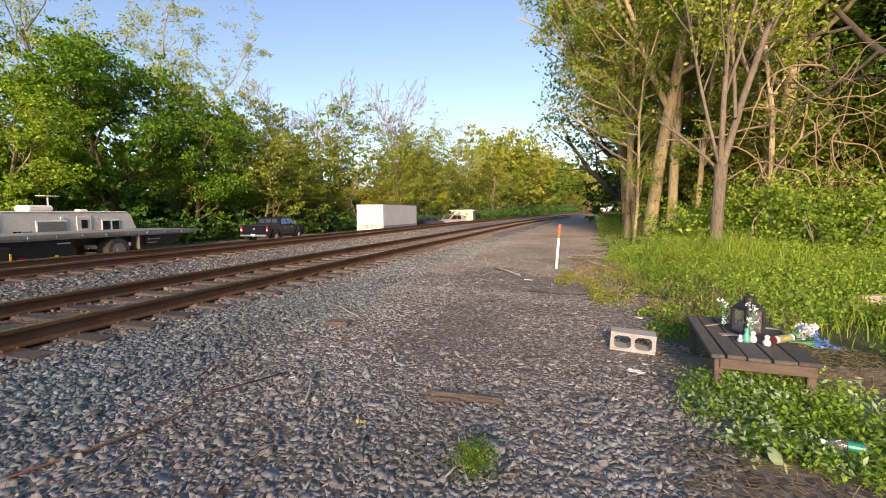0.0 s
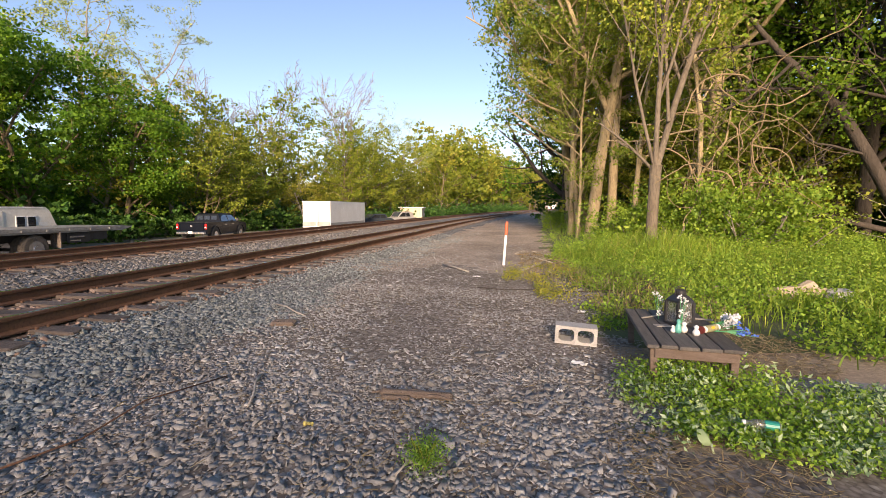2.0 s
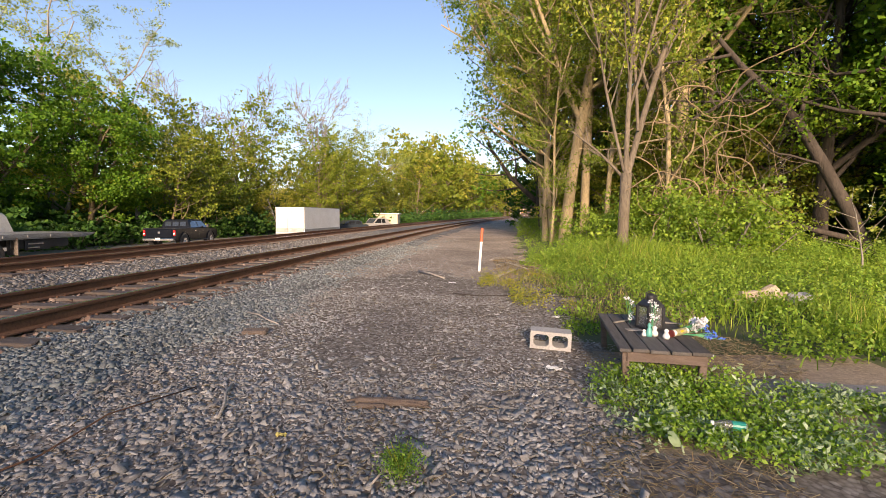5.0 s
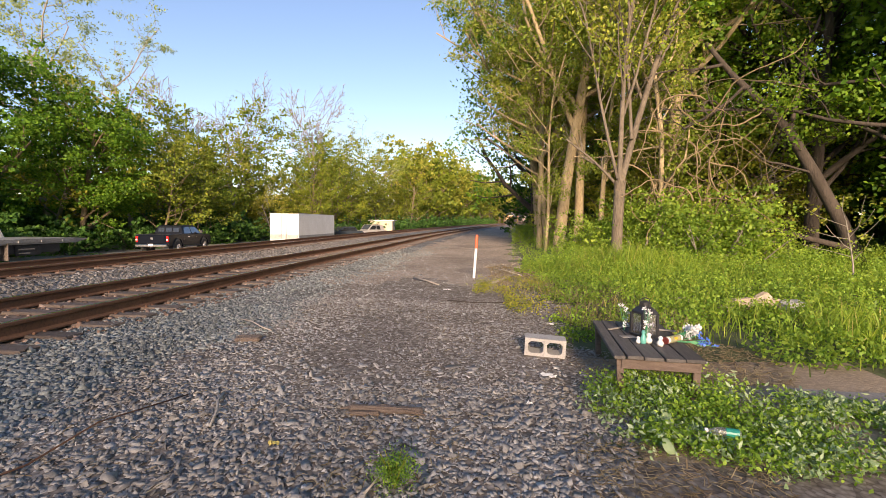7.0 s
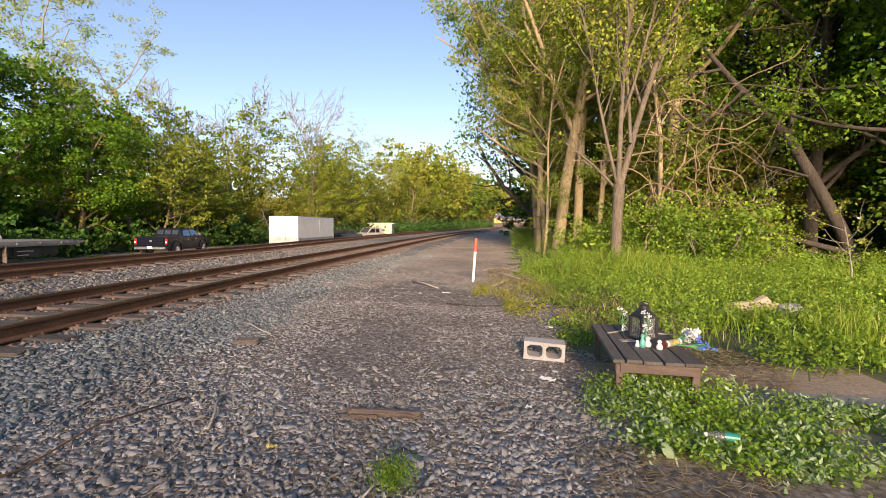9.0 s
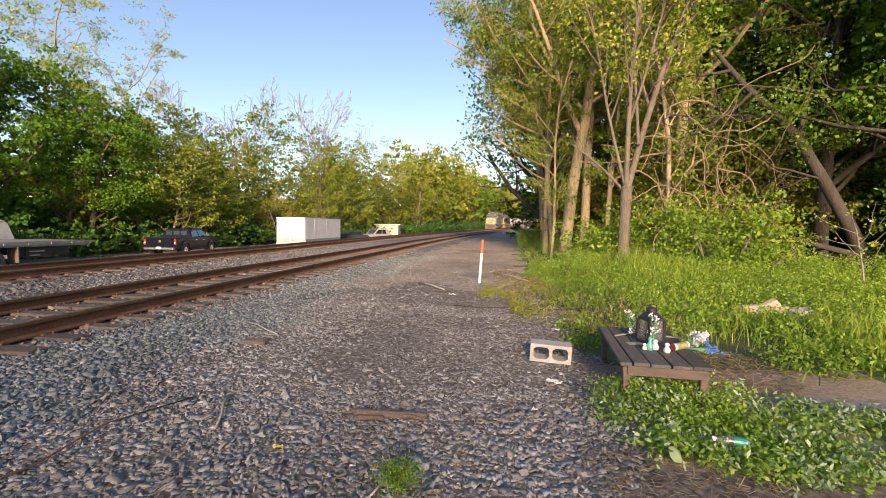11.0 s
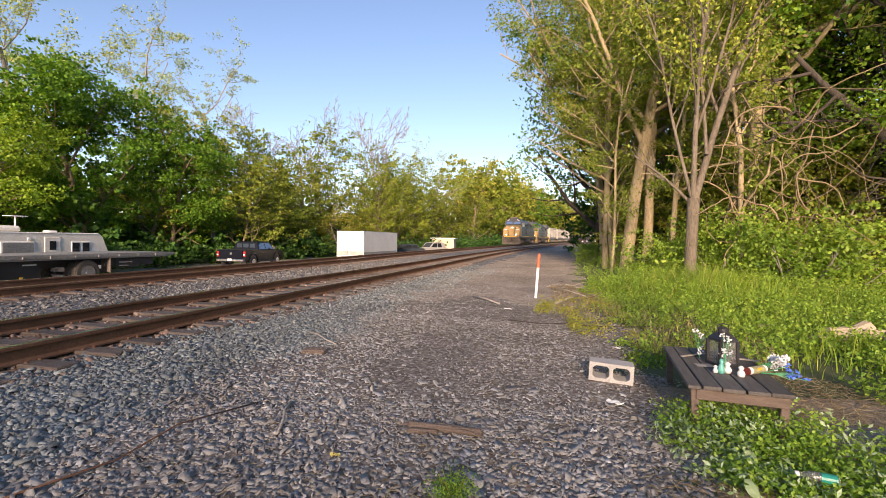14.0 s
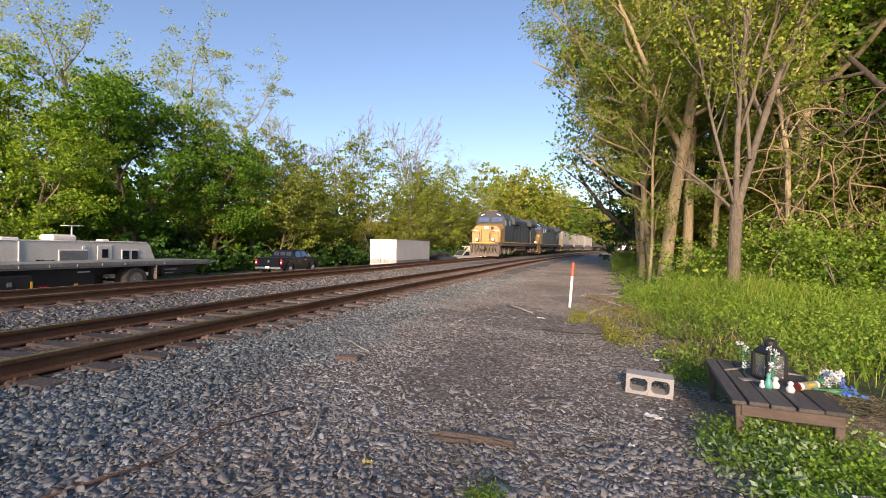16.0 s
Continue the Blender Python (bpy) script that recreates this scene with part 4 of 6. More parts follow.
def make_pickup():
    t = thing("pickup_truck", lot(-20.4, 29.3, 8), "dark navy crew-cab pickup parked on the lot", "pickup truck")
    low = Geo().prism([(-2.85, 0.58), (2.55, 0.52), (2.88, 0.70), (2.86, 1.06), (2.70, 1.16), (1.60, 1.24), (-2.85, 1.28)], -0.97, 0.97, 0)
    b = part("body", low, NAVY, t)
    for s in (-1, 1):
        part("bed_rail", Geo().box((s * 0.90, -1.92, 1.285), (0.16, 1.86, 0.05), 0.02), BLACK, b)
    part("bed_cover", Geo().box((0, -1.92, 1.275), (1.66, 1.80, 0.03), 0.01), BLACK, b, "matt black bed cover")
    cab = Geo()
    # roof narrower than the belt line
    lo_x, hi_x = 0.93, 0.72
    prof = [(-0.98, 1.24, lo_x), (1.72, 1.20, lo_x), (0.95, 1.76, hi_x), (0.55, 1.84, hi_x), (-0.55, 1.85, hi_x), (-0.86, 1.78, hi_x)]
    cab.add([(-w, y, z) for y, z, w in prof] + [(w, y, z) for y, z, w in prof], [tuple(range(6)), tuple(range(6, 12))[::-1]] + [(i, 6 + i, 6 + (i + 1) % 6, (i + 1) % 6) for i in range(6)])
    cb = part("cab", cab, NAVY, t)
    part("windscreen", Geo().add_quad([(-0.84, 1.66, 1.27), (0.84, 1.66, 1.27), (0.68, 1.0, 1.745), (-0.68, 1.0, 1.745)], (0, 0.012, 0.014)), GLASS_DARK, cb)
    for s in (-1, 1):
        at = lambda y, z: (s * (lo_x - (lo_x - hi_x) * (z - 1.24) / 0.55), y, z)
        for q in (((-0.80, 1.31), (0.12, 1.31), (0.12, 1.72), (-0.66, 1.72)), ((0.22, 1.31), (1.42, 1.31), (0.90, 1.72), (0.22, 1.72))):
            part("side_window", Geo().add_quad([at(*p) for p in q], (s * 0.012, 0, 0.004)), GLASS_SIDE, cb)
        for y in (-1.78, 1.82):
            arch = Geo()
            ring = [(y + 0.56 * math.cos(a), 0.50 + 0.54 * math.sin(a)) for a in (math.pi * k / 10 for k in range(11))]
            arch.tube([(s * 0.975, u, v) for u, v in ring], 0.05, 6)
            part("wheel_arch", arch, NAVY, b)
            part("wheel_well", Geo().tube([(s * 0.70, y, 0.50), (s * 0.976, y, 0.50)], 0.53, 22), BLACK, b)
        tl = part("tail_light", Geo().box((s * 0.90, -2.86, 1.02), (0.14, 0.08, 0.36), 0.03), RED, t, "red tail light")
        part("clear_lens", Geo().box((s * 0.90, -2.905, 0.98), (0.10, 0.01, 0.08), 0.004), WHITE, tl)
        part("mirror", Geo().box((s * 1.10, 1.12, 1.40), (0.2, 0.12, 0.24), 0.04), BLACK, t)
        for y in (-0.05, 1.0):
            part("door_handle", Geo().box((s * 0.985, y - 0.35, 1.10), (0.03, 0.18, 0.04), 0.01), CHROME, t)
        for y in (-0.92, 0.17, 1.36):
            part("door_seam", Geo().box((s * 0.9705, y, 0.92), (0.004, 0.014, 0.56), 0.0), BLACK, b)
        part("running_board", Geo().box((s * 0.98, 0.05, 0.48), (0.16, 2.3, 0.06), 0.02), BLACK, t)
        part("headlight", Geo().box((s * 0.78, 2.84, 0.93), (0.34, 0.08, 0.18), 0.03), CHROME, t)
        wheel(t, "wheel", (s * 0.87, -1.78, 0.44), 0.44, 0.27)
        wheel(t, "wheel", (s * 0.87, 1.82, 0.44), 0.44, 0.27)
    for x in (-0.55, 0, 0.55):
        part("rear_window", Geo().box((x * 0.85, -0.935, 1.55), (0.40, 0.03, 0.30), 0.04, Matrix.Rotation(-0.22, 3, "X")), GLASS_DARK, cb)
    tg = part("tailgate", Geo().box((0, -2.87, 1.0), (1.55, 0.06, 0.5), 0.03), NAVY, t)
    part("emblem", Geo().box((0, -2.905, 1.05), (0.14, 0.015, 0.14), 0.02), CHROME, tg)
    part("rear_bumper", Geo().box((0, -2.95, 0.62), (1.85, 0.2, 0.18), 0.04), CHROME, t)
    part("licence_plate", Geo().box((0, -3.06, 0.66), (0.28, 0.02, 0.14), 0.01), WHITE, t)


def make_cargo_trailer():
    t = thing("cargo_trailer", lot(-16.55, 42.2, 0), "plain white enclosed cargo trailer with rear doors", "cargo trailer")
    g = Geo().box((0, 0, 1.62), (2.5, 9.4, 2.22), 0.05)
    b = part("body", g, WHITE, t)
    part("skirt", Geo().box((0, 0, 0.42), (2.3, 9.1, 0.2), 0.02), GALV, t)
    for x in (-0.62, 0.62):
        d = part("rear_door", Geo().box((x, -4.71, 1.62), (1.18, 0.05, 2.05), 0.02), WHITE, b)
        part("lock_rod", Geo().tube([(x - 0.42 * (1 if x > 0 else -1), -4.76, 0.62), (x - 0.42 * (1 if x > 0 else -1), -4.76, 2.62)], 0.02, 6), GALV, d)
        for z in (0.8, 1.6, 2.4):
            part("hinge", Geo().box((x + 0.56 * (1 if x > 0 else -1), -4.75, z), (0.10, 0.03, 0.06), 0.01), GALV, d)
    part("bumper", Geo().box((0, -4.75, 0.42), (2.4, 0.08, 0.22), 0.02), GALV, t, "worn metal rear bumper")
    for s in (-1, 1):
        for z in (0.53, 2.72):
            part("corner_trim", Geo().box((s * 1.235, 0, z), (0.06, 9.4, 0.06), 0.01), WHITE, b)
        for k in range(19):
            part("panel_seam", Geo().box((s * 1.2505, -4.6 + k * 0.51, 1.62), (0.003, 0.012, 2.1), 0.0), WHITE, b)
        part("roof_rim", Geo().box((s * 1.2, 0, 2.752), (0.12, 9.44, 0.03), 0.008), BLACK, b, "dark rubber roof rim")
        part("skirt_panel", Geo().box((s * 1.256, -0.1, 0.72), (0.006, 9.0, 0.34), 0.0), GALV, b, "scuffed metal kick panel")
        part("stone_guard", Geo().box((s * 0.62, -4.74, 0.80), (1.2, 0.012, 0.38), 0.0), GALV, b, "scuffed metal kick panel")
        for y in (-0.5, 0.5):
            wheel(t, "wheel", (s * 1.1, y, 0.36), 0.36, 0.22)


def make_car(name, m, paint, label, tall=1.45):
    t = thing(name, m, label, "car", "cars parked on the lot")
    b = part("body", Geo().prism([(-2.25, 0.35), (2.2, 0.32), (2.3, 0.6), (2.15, 0.80), (1.1, 0.92), (-2.0, 0.96), (-2.3, 0.75)], -0.88, 0.88, 0), paint, t)
    c = part("cabin", Geo().prism([(-2.0 if tall > 1.55 else -1.5, 0.93), (1.15, 0.90), (0.35, tall), (-1.0, tall + 0.02), (-1.8 if tall > 1.55 else -1.15, tall - 0.1)], -0.74, 0.74, 0), paint, t)
    for s in (-1, 1):
        for y0, y1, a0, a1 in ((-1.3, -0.45, -1.05, -0.45), (-0.35, 0.9, -0.35, 0.25)):
            part("side_window", Geo().prism([(y0, 0.98), (y1, 0.98), (a1, tall - 0.1), (a0, tall - 0.1)], s * 0.745 - 0.012, s * 0.745 + 0.012, 0), GLASS_DARK, c)
        part("tail_light", Geo().box((s * 0.72, -2.27, 0.72), (0.3, 0.06, 0.16), 0.03), RED, t)
        wheel(t, "wheel", (s * 0.8, -1.4, 0.32), 0.32, 0.2)
        wheel(t, "wheel", (s * 0.8, 1.35, 0.32), 0.32, 0.2)
    part("rear_window", Geo().box((0, -1.72 if tall > 1.55 else -1.36, (tall + 0.9) / 2 + 0.05), (1.3, 0.04, 0.38), 0.04, Matrix.Rotation(-0.6, 3, "X")), GLASS_DARK, c)
    part("windscreen", Geo().add_quad([(-0.66, 1.06, 0.97), (0.66, 1.06, 0.97), (0.60, 0.40, tall - 0.05), (-0.60, 0.40, tall - 0.05)], (0, 0.02, 0.02)), GLASS_SIDE, c)
    for s in (-1, 1):
        part("headlight", Geo().box((s * 0.62, 2.22, 0.66), (0.36, 0.10, 0.14), 0.03), CHROME, t)
    part("rear_bumper", Geo().box((0, -2.3, 0.48), (1.7, 0.12, 0.2), 0.04), paint, t)


def make_shed():
    t = thing("shed", lot(-15.6, 72.0, 6), "small tan wooden shed with flat overhanging roof", "shed")
    w = part("wall", Geo().box((0, 0, 1.05), (3.4, 5.0, 2.1), 0.02), TAN, t)
    for k in range(9):
        part("batten", Geo().box((-1.6 + 0.4 * k, -2.51, 1.05), (0.05, 0.03, 2.1)), TAN, w)
    part("roof", Geo().box((0, 0, 2.17), (3.9, 5.6, 0.14), 0.02), WHITE, t)
    part("door", Geo().box((0.9, -2.52, 0.95), (0.85, 0.04, 1.85), 0.01), TAN, t)


def make_house():
    x, y = 26.0, 300.0
    t = thing("house", lot(x, y, -6), "far white two-storey house behind the trees", "house")
    w = part("wall", Geo().box((0, 0, 3.2), (11, 8, 6.4), 0.0), WHITE, t)
    part("roof", Geo().prism([(-4.6, 6.3), (4.6, 6.3), (0, 9.0)], -6.0, 6.0, 0), SHINGLE, t)
    for k in range(4):
        for z in (1.7, 4.6):
            wd = part("window", Geo().box((-4 + 2.7 * k, -4.02, z), (1.1, 0.08, 1.4), 0.02), GLASS_DARK, w)
            part("sill", Geo().box((-4 + 2.7 * k, -4.08, z - 0.76), (1.3, 0.12, 0.08), 0.01), WHITE, wd)


def make_post():
    x, y = -0.17, 10.55
    t = thing("marker_post", Matrix.Translation((x, y, float(ground_z(x, y)) - 0.05)) @ pose(0, 0, 0, 0, 3.5, 0), "leaning white plastic marker post with an orange top", "marker post")
    part("shaft", Geo().tube([(0, 0, 0), (0, 0, 0.74)], 0.031, 12), WHITE, t)
    part("cap", Geo().tube([(0, 0, 0.735), (0, 0, 1.02), (0, 0, 1.05)], [0.034, 0.034, 0.022], 12), plain("orange_cap", (0.52, 0.115, 0.05), 0.6), t, "orange-red cap")


# ---------------- foreground: loose stone, weeds, litter ----------------
def scatter(rng, n, x0, x1, y0, y1, keep=None):
    p = np.stack([rng.uniform(x0, x1, n), rng.uniform(y0, y1, n)], 1)
    return p if keep is None else p[keep(p[:, 0], p[:, 1])]


def soil_patch(x, y):
    return ((x - 2.0) / 0.72) ** 2 + ((y - 4.45) / 0.85) ** 2 + 0.18 * wave(3 * x, 3 * y) < 1


def path_strip(x, y):
    mid = 3.62 - 0.16 * (x - 1.8)
    return (x > 1.7) & (np.abs(y - mid) < 0.16 + 0.03 * (x - 1.7) + 0.03 * wave(4 * x, 2 * y))


def herb_patch(x, y):
    """Broad-leaved weeds in front of and under the table."""
    top = np.interp(x, [0.7, 1.2, 1.9, 2.6, 4.0], [3.3, 3.75, 3.62, 3.3, 3.0])
    low = np.interp(x, [0.7, 1.0, 1.4, 2.1, 4.0], [2.75, 2.62, 2.35, 2.45, 2.4])
    return (x > 0.78 + 0.08 * wave(5 * x, 5 * y)) & (x < 4.5) & (y < top) & (y > low + 0.1 * wave(6 * x, 6 * y))


def meadow(x, y):
    return (x > ground_edge(y) + 0.1) & (y > 3.95 - 0.15 * (x - 2)) & ~soil_patch(x, y) & ~((x < 2.0) & (y < 5.0)) & ~path_strip(x, y)


def build_gravel():
    rng = np.random.default_rng(3)
    edge = lambda x, y: x - bend(y) < -2.75 + 0.30 * wave(1.5 * x, 1.5 * y) + rng.normal(0, 0.12, len(x))
    fade = lambda p, y0, y1: p[rng.random(len(p)) > smooth(y0, y1, p[:, 1])]
    p = fade(scatter(rng, 23000, -4.6, -2.0, -0.5, 26, edge), 9, 26)
    q = scatter(rng, 15000, -4.6, -2.2, 0.2, 6.5, edge)
    p = np.concatenate([p, q])
    p[:, 0] += bend(p[:, 1])
    v, f = stones(rng, p, ground_z(p[:, 0], p[:, 1]), 0.037, 0.42)
    tagged(new("ballast_stones", array_mesh("ballast_stones", v, f, STONE_BLUE)), "loose blue-grey crushed ballast stones beside the track", "ballast", kind="stuff")
    p = scatter(rng, 8500, -9.3, -7.0, 2, 34)
    p = p[rng.random(len(p)) > smooth(12, 36, p[:, 1])]
    p[:, 0] += bend(p[:, 1])
    v, f = stones(rng, p, ground_z(p[:, 0], p[:, 1]), 0.05)
    tagged(new("ballast_stones", array_mesh("ballast_stones", v, f, STONE_MIXED)), "grey-brown ballast stones heaped between the two tracks", "ballast", kind="stuff")
    p = np.concatenate([scatter(rng, 3800, -7.2, -4.0, 1.0, 24), scatter(rng, 1300, -12.0, -9.4, 3, 24)])
    p[:, 0] += bend(p[:, 1])
    v, f = stones(rng, p, ground_z(p[:, 0], p[:, 1]), 0.05)
    tagged(new("rusty_ballast", array_mesh("rusty_ballast", v, f, STONE_RUST)), "rust-stained ballast stones between the rails", "ballast", kind="stuff")
    own = lambda x, y: (x - bend(y) > -2.9) & (x < ground_edge(y) + 0.25)
    p = np.concatenate([scatter(rng, 20000, -3.0, 1.4, 0.9, 7.5, own), scatter(rng, 9000, -2.9, 1.0, 1.2, 3.6, own), fade(scatter(rng, 9000, -3.2, 1.4, 6.5, 15, own), 8, 15), scatter(rng, 4200, -3.4, 1.8, 11, 30, own)])
    bare = (wave(0.9 * p[:, 0] + 1, 0.7 * p[:, 1]) > 0.25) & (p[:, 0] > -1.6) & (p[:, 1] > 3.4) & (rng.random(len(p)) < 0.5)
    p = p[~bare]
    # trodden fine on the path, coarser near the ballast
    fine = smooth(-2.4, -1.0, p[:, 0]) * smooth(2.6, 4.2, p[:, 1]) > rng.random(len(p))
    for pick, size, words in ((~fine, 0.032, "brown-grey gravel stones trodden into dirt"), (fine, 0.023, "fine brown-grey grit pressed into the dirt path")):
        v, f = stones(rng, p[pick], ground_z(p[pick, 0], p[pick, 1]) - 0.001, size, 0.27)
        tagged(new("gravel_stones", array_mesh("gravel_stones", v, f, STONE_BROWN)), words, "gravel", kind="stuff")
    p = scatter(rng, 1300, -3.0, 1.2, 1.0, 4.0, own)
    v, f = stones(rng, p, ground_z(p[:, 0], p[:, 1]) + 0.001, 0.046, 0.26)
    tagged(new("gravel_stones", array_mesh("gravel_stones", v, f, STONE_BROWN)), "larger flat gravel stones lying on the dirt", "gravel", kind="stuff")


def build_meadow():
    rng = np.random.default_rng(4)
    # grass: tufts, tallest round the forked tree, long and even on the far side of the soil
    p = np.concatenate([scatter(rng, 42000, 1.0, 13, 4, 15, meadow), scatter(rng, 7000, 0.8, 6, 15, 45, meadow)])
    near_fork = np.exp(-((p[:, 0] - 3.6) ** 2 / 3.5 + (p[:, 1] - 12.0) ** 2 / 1.6))
    lush = smooth(3.2, 4.2, p[:, 0]) * (1 - smooth(6.0, 7.2, p[:, 1]))
    p_keep = np.clip(0.16 + 0.30 * wave(1.6 * p[:, 0], 1.9 * p[:, 1]) + 0.8 * near_fork + 0.5 * lush, 0.05, 1)
    pick = rng.random(len(p)) < p_keep
    p, near_fork, lush = p[pick], near_fork[pick], lush[pick]
    r = np.concatenate([p, ground_z(p[:, 0], p[:, 1])[:, None]], 1)
    tall = 0.22 + 0.12 * smooth(6, 11, p[:, 1]) + 0.10 * wave(1.7 * p[:, 0], 1.5 * p[:, 1]) + 0.45 * near_fork + 0.08 * lush
    tall = tall * (0.35 + 0.65 * smooth(0.0, 1.1, p[:, 0] - ground_edge(p[:, 1]) + 0.25 * wave(4 * p[:, 0], 3 * p[:, 1])))
    v, f = blades(rng, r, np.maximum(tall, 0.07), 0.008, 0.45)
    tagged(new("grass", array_mesh("grass", v, f, GRASS)), "fresh green uncut grass below the trees", "grass", kind="stuff")
    # broad-leaved weeds: leafy stalks of uneven height in mounds
    p = np.concatenate([scatter(rng, 9000, 0.9, 13, 4.2, 15, meadow), scatter(rng, 1300, 0.8, 6, 15, 45, meadow)])
    p = p[wave(1.1 * p[:, 0] + 2, 1.2 * p[:, 1]) > -0.55]
    z = ground_z(p[:, 0], p[:, 1])
    mound = 0.5 + 0.5 * wave(1.9 * p[:, 0] + 0.6, 1.6 * p[:, 1])
    h = 0.10 + 0.14 * rng.random(len(p)) + 0.22 * mound * smooth(5, 8, p[:, 1]) + 0.20 * smooth(7, 12, p[:, 1]) * rng.random(len(p)) ** 2 + 0.25 * smooth(10, 14, p[:, 1])
    h = h * (0.3 + 0.7 * smooth(0.0, 1.2, p[:, 0] - ground_edge(p[:, 1]) + 0.3 * wave(4 * p[:, 0], 3 * p[:, 1])))
    k = 17
    c = np.repeat(np.concatenate([p, z[:, None]], 1), k, 0)
    up = np.tile(np.linspace(0.12, 1.0, k), len(p))
    swing = rng.uniform(0, 2 * np.pi, len(c))
    reach = 0.11 * (1.15 - 0.75 * up) * rng.uniform(0.5, 1.3, len(c))
    c = c + np.stack([np.cos(swing) * reach, np.sin(swing) * reach, np.repeat(h, k) * up], 1)
    c[:, :2] += rng.normal(0, 0.02, (len(c), 2))
    kind = np.repeat(rng.random(len(p)) < 0.35 + 0.3 * wave(0.9 * p[:, 0], 1.3 * p[:, 1]), k)
    v, f = leaf_cloud(rng, c[~kind], 0.052, 0.8, 0.26)
    tagged(new("weeds", array_mesh("weeds", v, f, LEAF_WEED)), "bright green broad-leaved weeds covering the verge", "weeds", kind="stuff")
    v, f = leaf_cloud(rng, c[kind], 0.046, 0.9, 0.34)
    tagged(new("weeds", array_mesh("weeds", v, f, LEAF_HERB)), "deeper green round-leaved weeds in patches on the verge", "weeds", kind="stuff")
    # herbs by the table
    p = scatter(rng, 5200, 0.6, 4.5, 2.2, 3.9, herb_patch)
    p = p[wave(3.1 * p[:, 0] + 0.5, 3.7 * p[:, 1]) + 0.25 * rng.normal(size=len(p)) > -0.42]
    z = ground_z(p[:, 0], p[:, 1])
    k = 12
    c = np.repeat(np.concatenate([p, z[:, None]], 1), k, 0) + rng.normal(0, 0.035, (len(p) * k, 3)) * np.array([1, 1, 0])
    rise = 0.05 + 0.09 * rng.random(len(p)) + 0.10 * smooth(2.9, 3.4, p[:, 1]) * (p[:, 0] < 1.9)
    c[:, 2] += np.repeat(rise, k) * rng.uniform(0.1, 1.0, len(c))
    pale = rng.random(len(p)) < 0.10 + 0.30 * smooth(1.5, 2.1, p[:, 0]) + 0.25 * (wave(2.2 * p[:, 0], 2.5 * p[:, 1]) > 0.2)
    pale = np.repeat(pale, k)
    v, f = leaf_cloud(rng, c[~pale], 0.030, 0.8, 0.30)
    tagged(new("herbs", array_mesh("herbs", v, f, LEAF_HERB)), "low clover-like green herbs around the table legs", "weeds", kind="stuff")
    v, f = leaf_cloud(rng, c[pale], 0.043, 0.7, 0.20)
    tagged(new("mugwort", array_mesh("mugwort", v, f, LEAF_SILVER)), "pale silver-green mugwort leaves among the herbs", "weeds", kind="stuff")
    # low half-dry weeds creeping over the gravel by the marker post
    p = np.concatenate([scatter(rng, 420, -0.1, 1.2, 8.3, 10.2), scatter(rng, 160, 0.4, 1.3, 6.4, 8.3)])
    p = p[wave(2.6 * p[:, 0] + 1, 2.2 * p[:, 1]) + 0.3 * rng.normal(size=len(p)) > -0.05]
    c = np.repeat(np.concatenate([p, ground_z(p[:, 0], p[:, 1])[:, None]], 1), 14, 0) + rng.normal(0, 0.05, (len(p) * 14, 3)) * np.array([1, 1, 0])
    c[:, 2] += rng.uniform(0.01, 0.13, len(c))
    v, f = leaf_cloud(rng, c, 0.034, 0.6, 0.28)
    tagged(new("creeping_weeds", array_mesh("creeping_weeds", v, f, LEAF_YELLOW)), "low yellow-green half-dry weeds creeping over gravel", "weeds", kind="stuff")
    # dry grass in tufts along the edge
    p = np.concatenate([scatter(rng, 1500, 1.0, 2.6, 5.3, 10, meadow), scatter(rng, 600, 0.2, 1.3, 7.5, 13)])
    r = np.concatenate([p, ground_z(p[:, 0], p[:, 1])[:, None]], 1)
    v, f = blades(rng, r, np.full(len(p), 0.22), 0.004, 0.7)
    tagged(new("dry_grass", array_mesh("dry_grass", v, f, STRAW)), "dry straw-coloured stalks along the weed edge", "dry grass", kind="stuff")
    # litter of straw and twigs, lying flat
    p = np.concatenate([scatter(rng, 4500, 1.2, 3.2, 3.5, 5.5, soil_patch), scatter(rng, 800, 0.55, 1.5, 1.9, 2.7), scatter(rng, 600, -2.5, 1.1, 1.2, 7), scatter(rng, 160, -0.9, -0.1, 1.8, 3.1)])
    n = len(p)
    a, l = rng.uniform(0, 2 * np.pi, n), rng.uniform(0.008, 0.042, n)
    z = ground_z(p[:, 0], p[:, 1]) + rng.uniform(0.012, 0.03, n)
    d = np.stack([np.cos(a) * l, np.sin(a) * l, rng.normal(0, 0.008, n)], 1)
    s = np.stack([-np.sin(a), np.cos(a), np.zeros(n)], 1) * rng.uniform(0.001, 0.0026, n)[:, None]
    c = np.concatenate([p, z[:, None]], 1)
    up = np.array([0, 0, 0.003])
    v = np.stack([c - d - s, c - d + s, c + d + s, c + d - s, c - d + up, c + d + up], 1).reshape(-1, 3)
    k = 6 * np.arange(n)[:, None]
    f = np.concatenate([k + np.array([0, 4, 5, 3]), k + np.array([4, 1, 2, 5])])
    tagged(new("straw_litter", array_mesh("straw_litter", v, f, STRAW)), "dry twigs and straw scattered over the ground", "litter", kind="stuff")


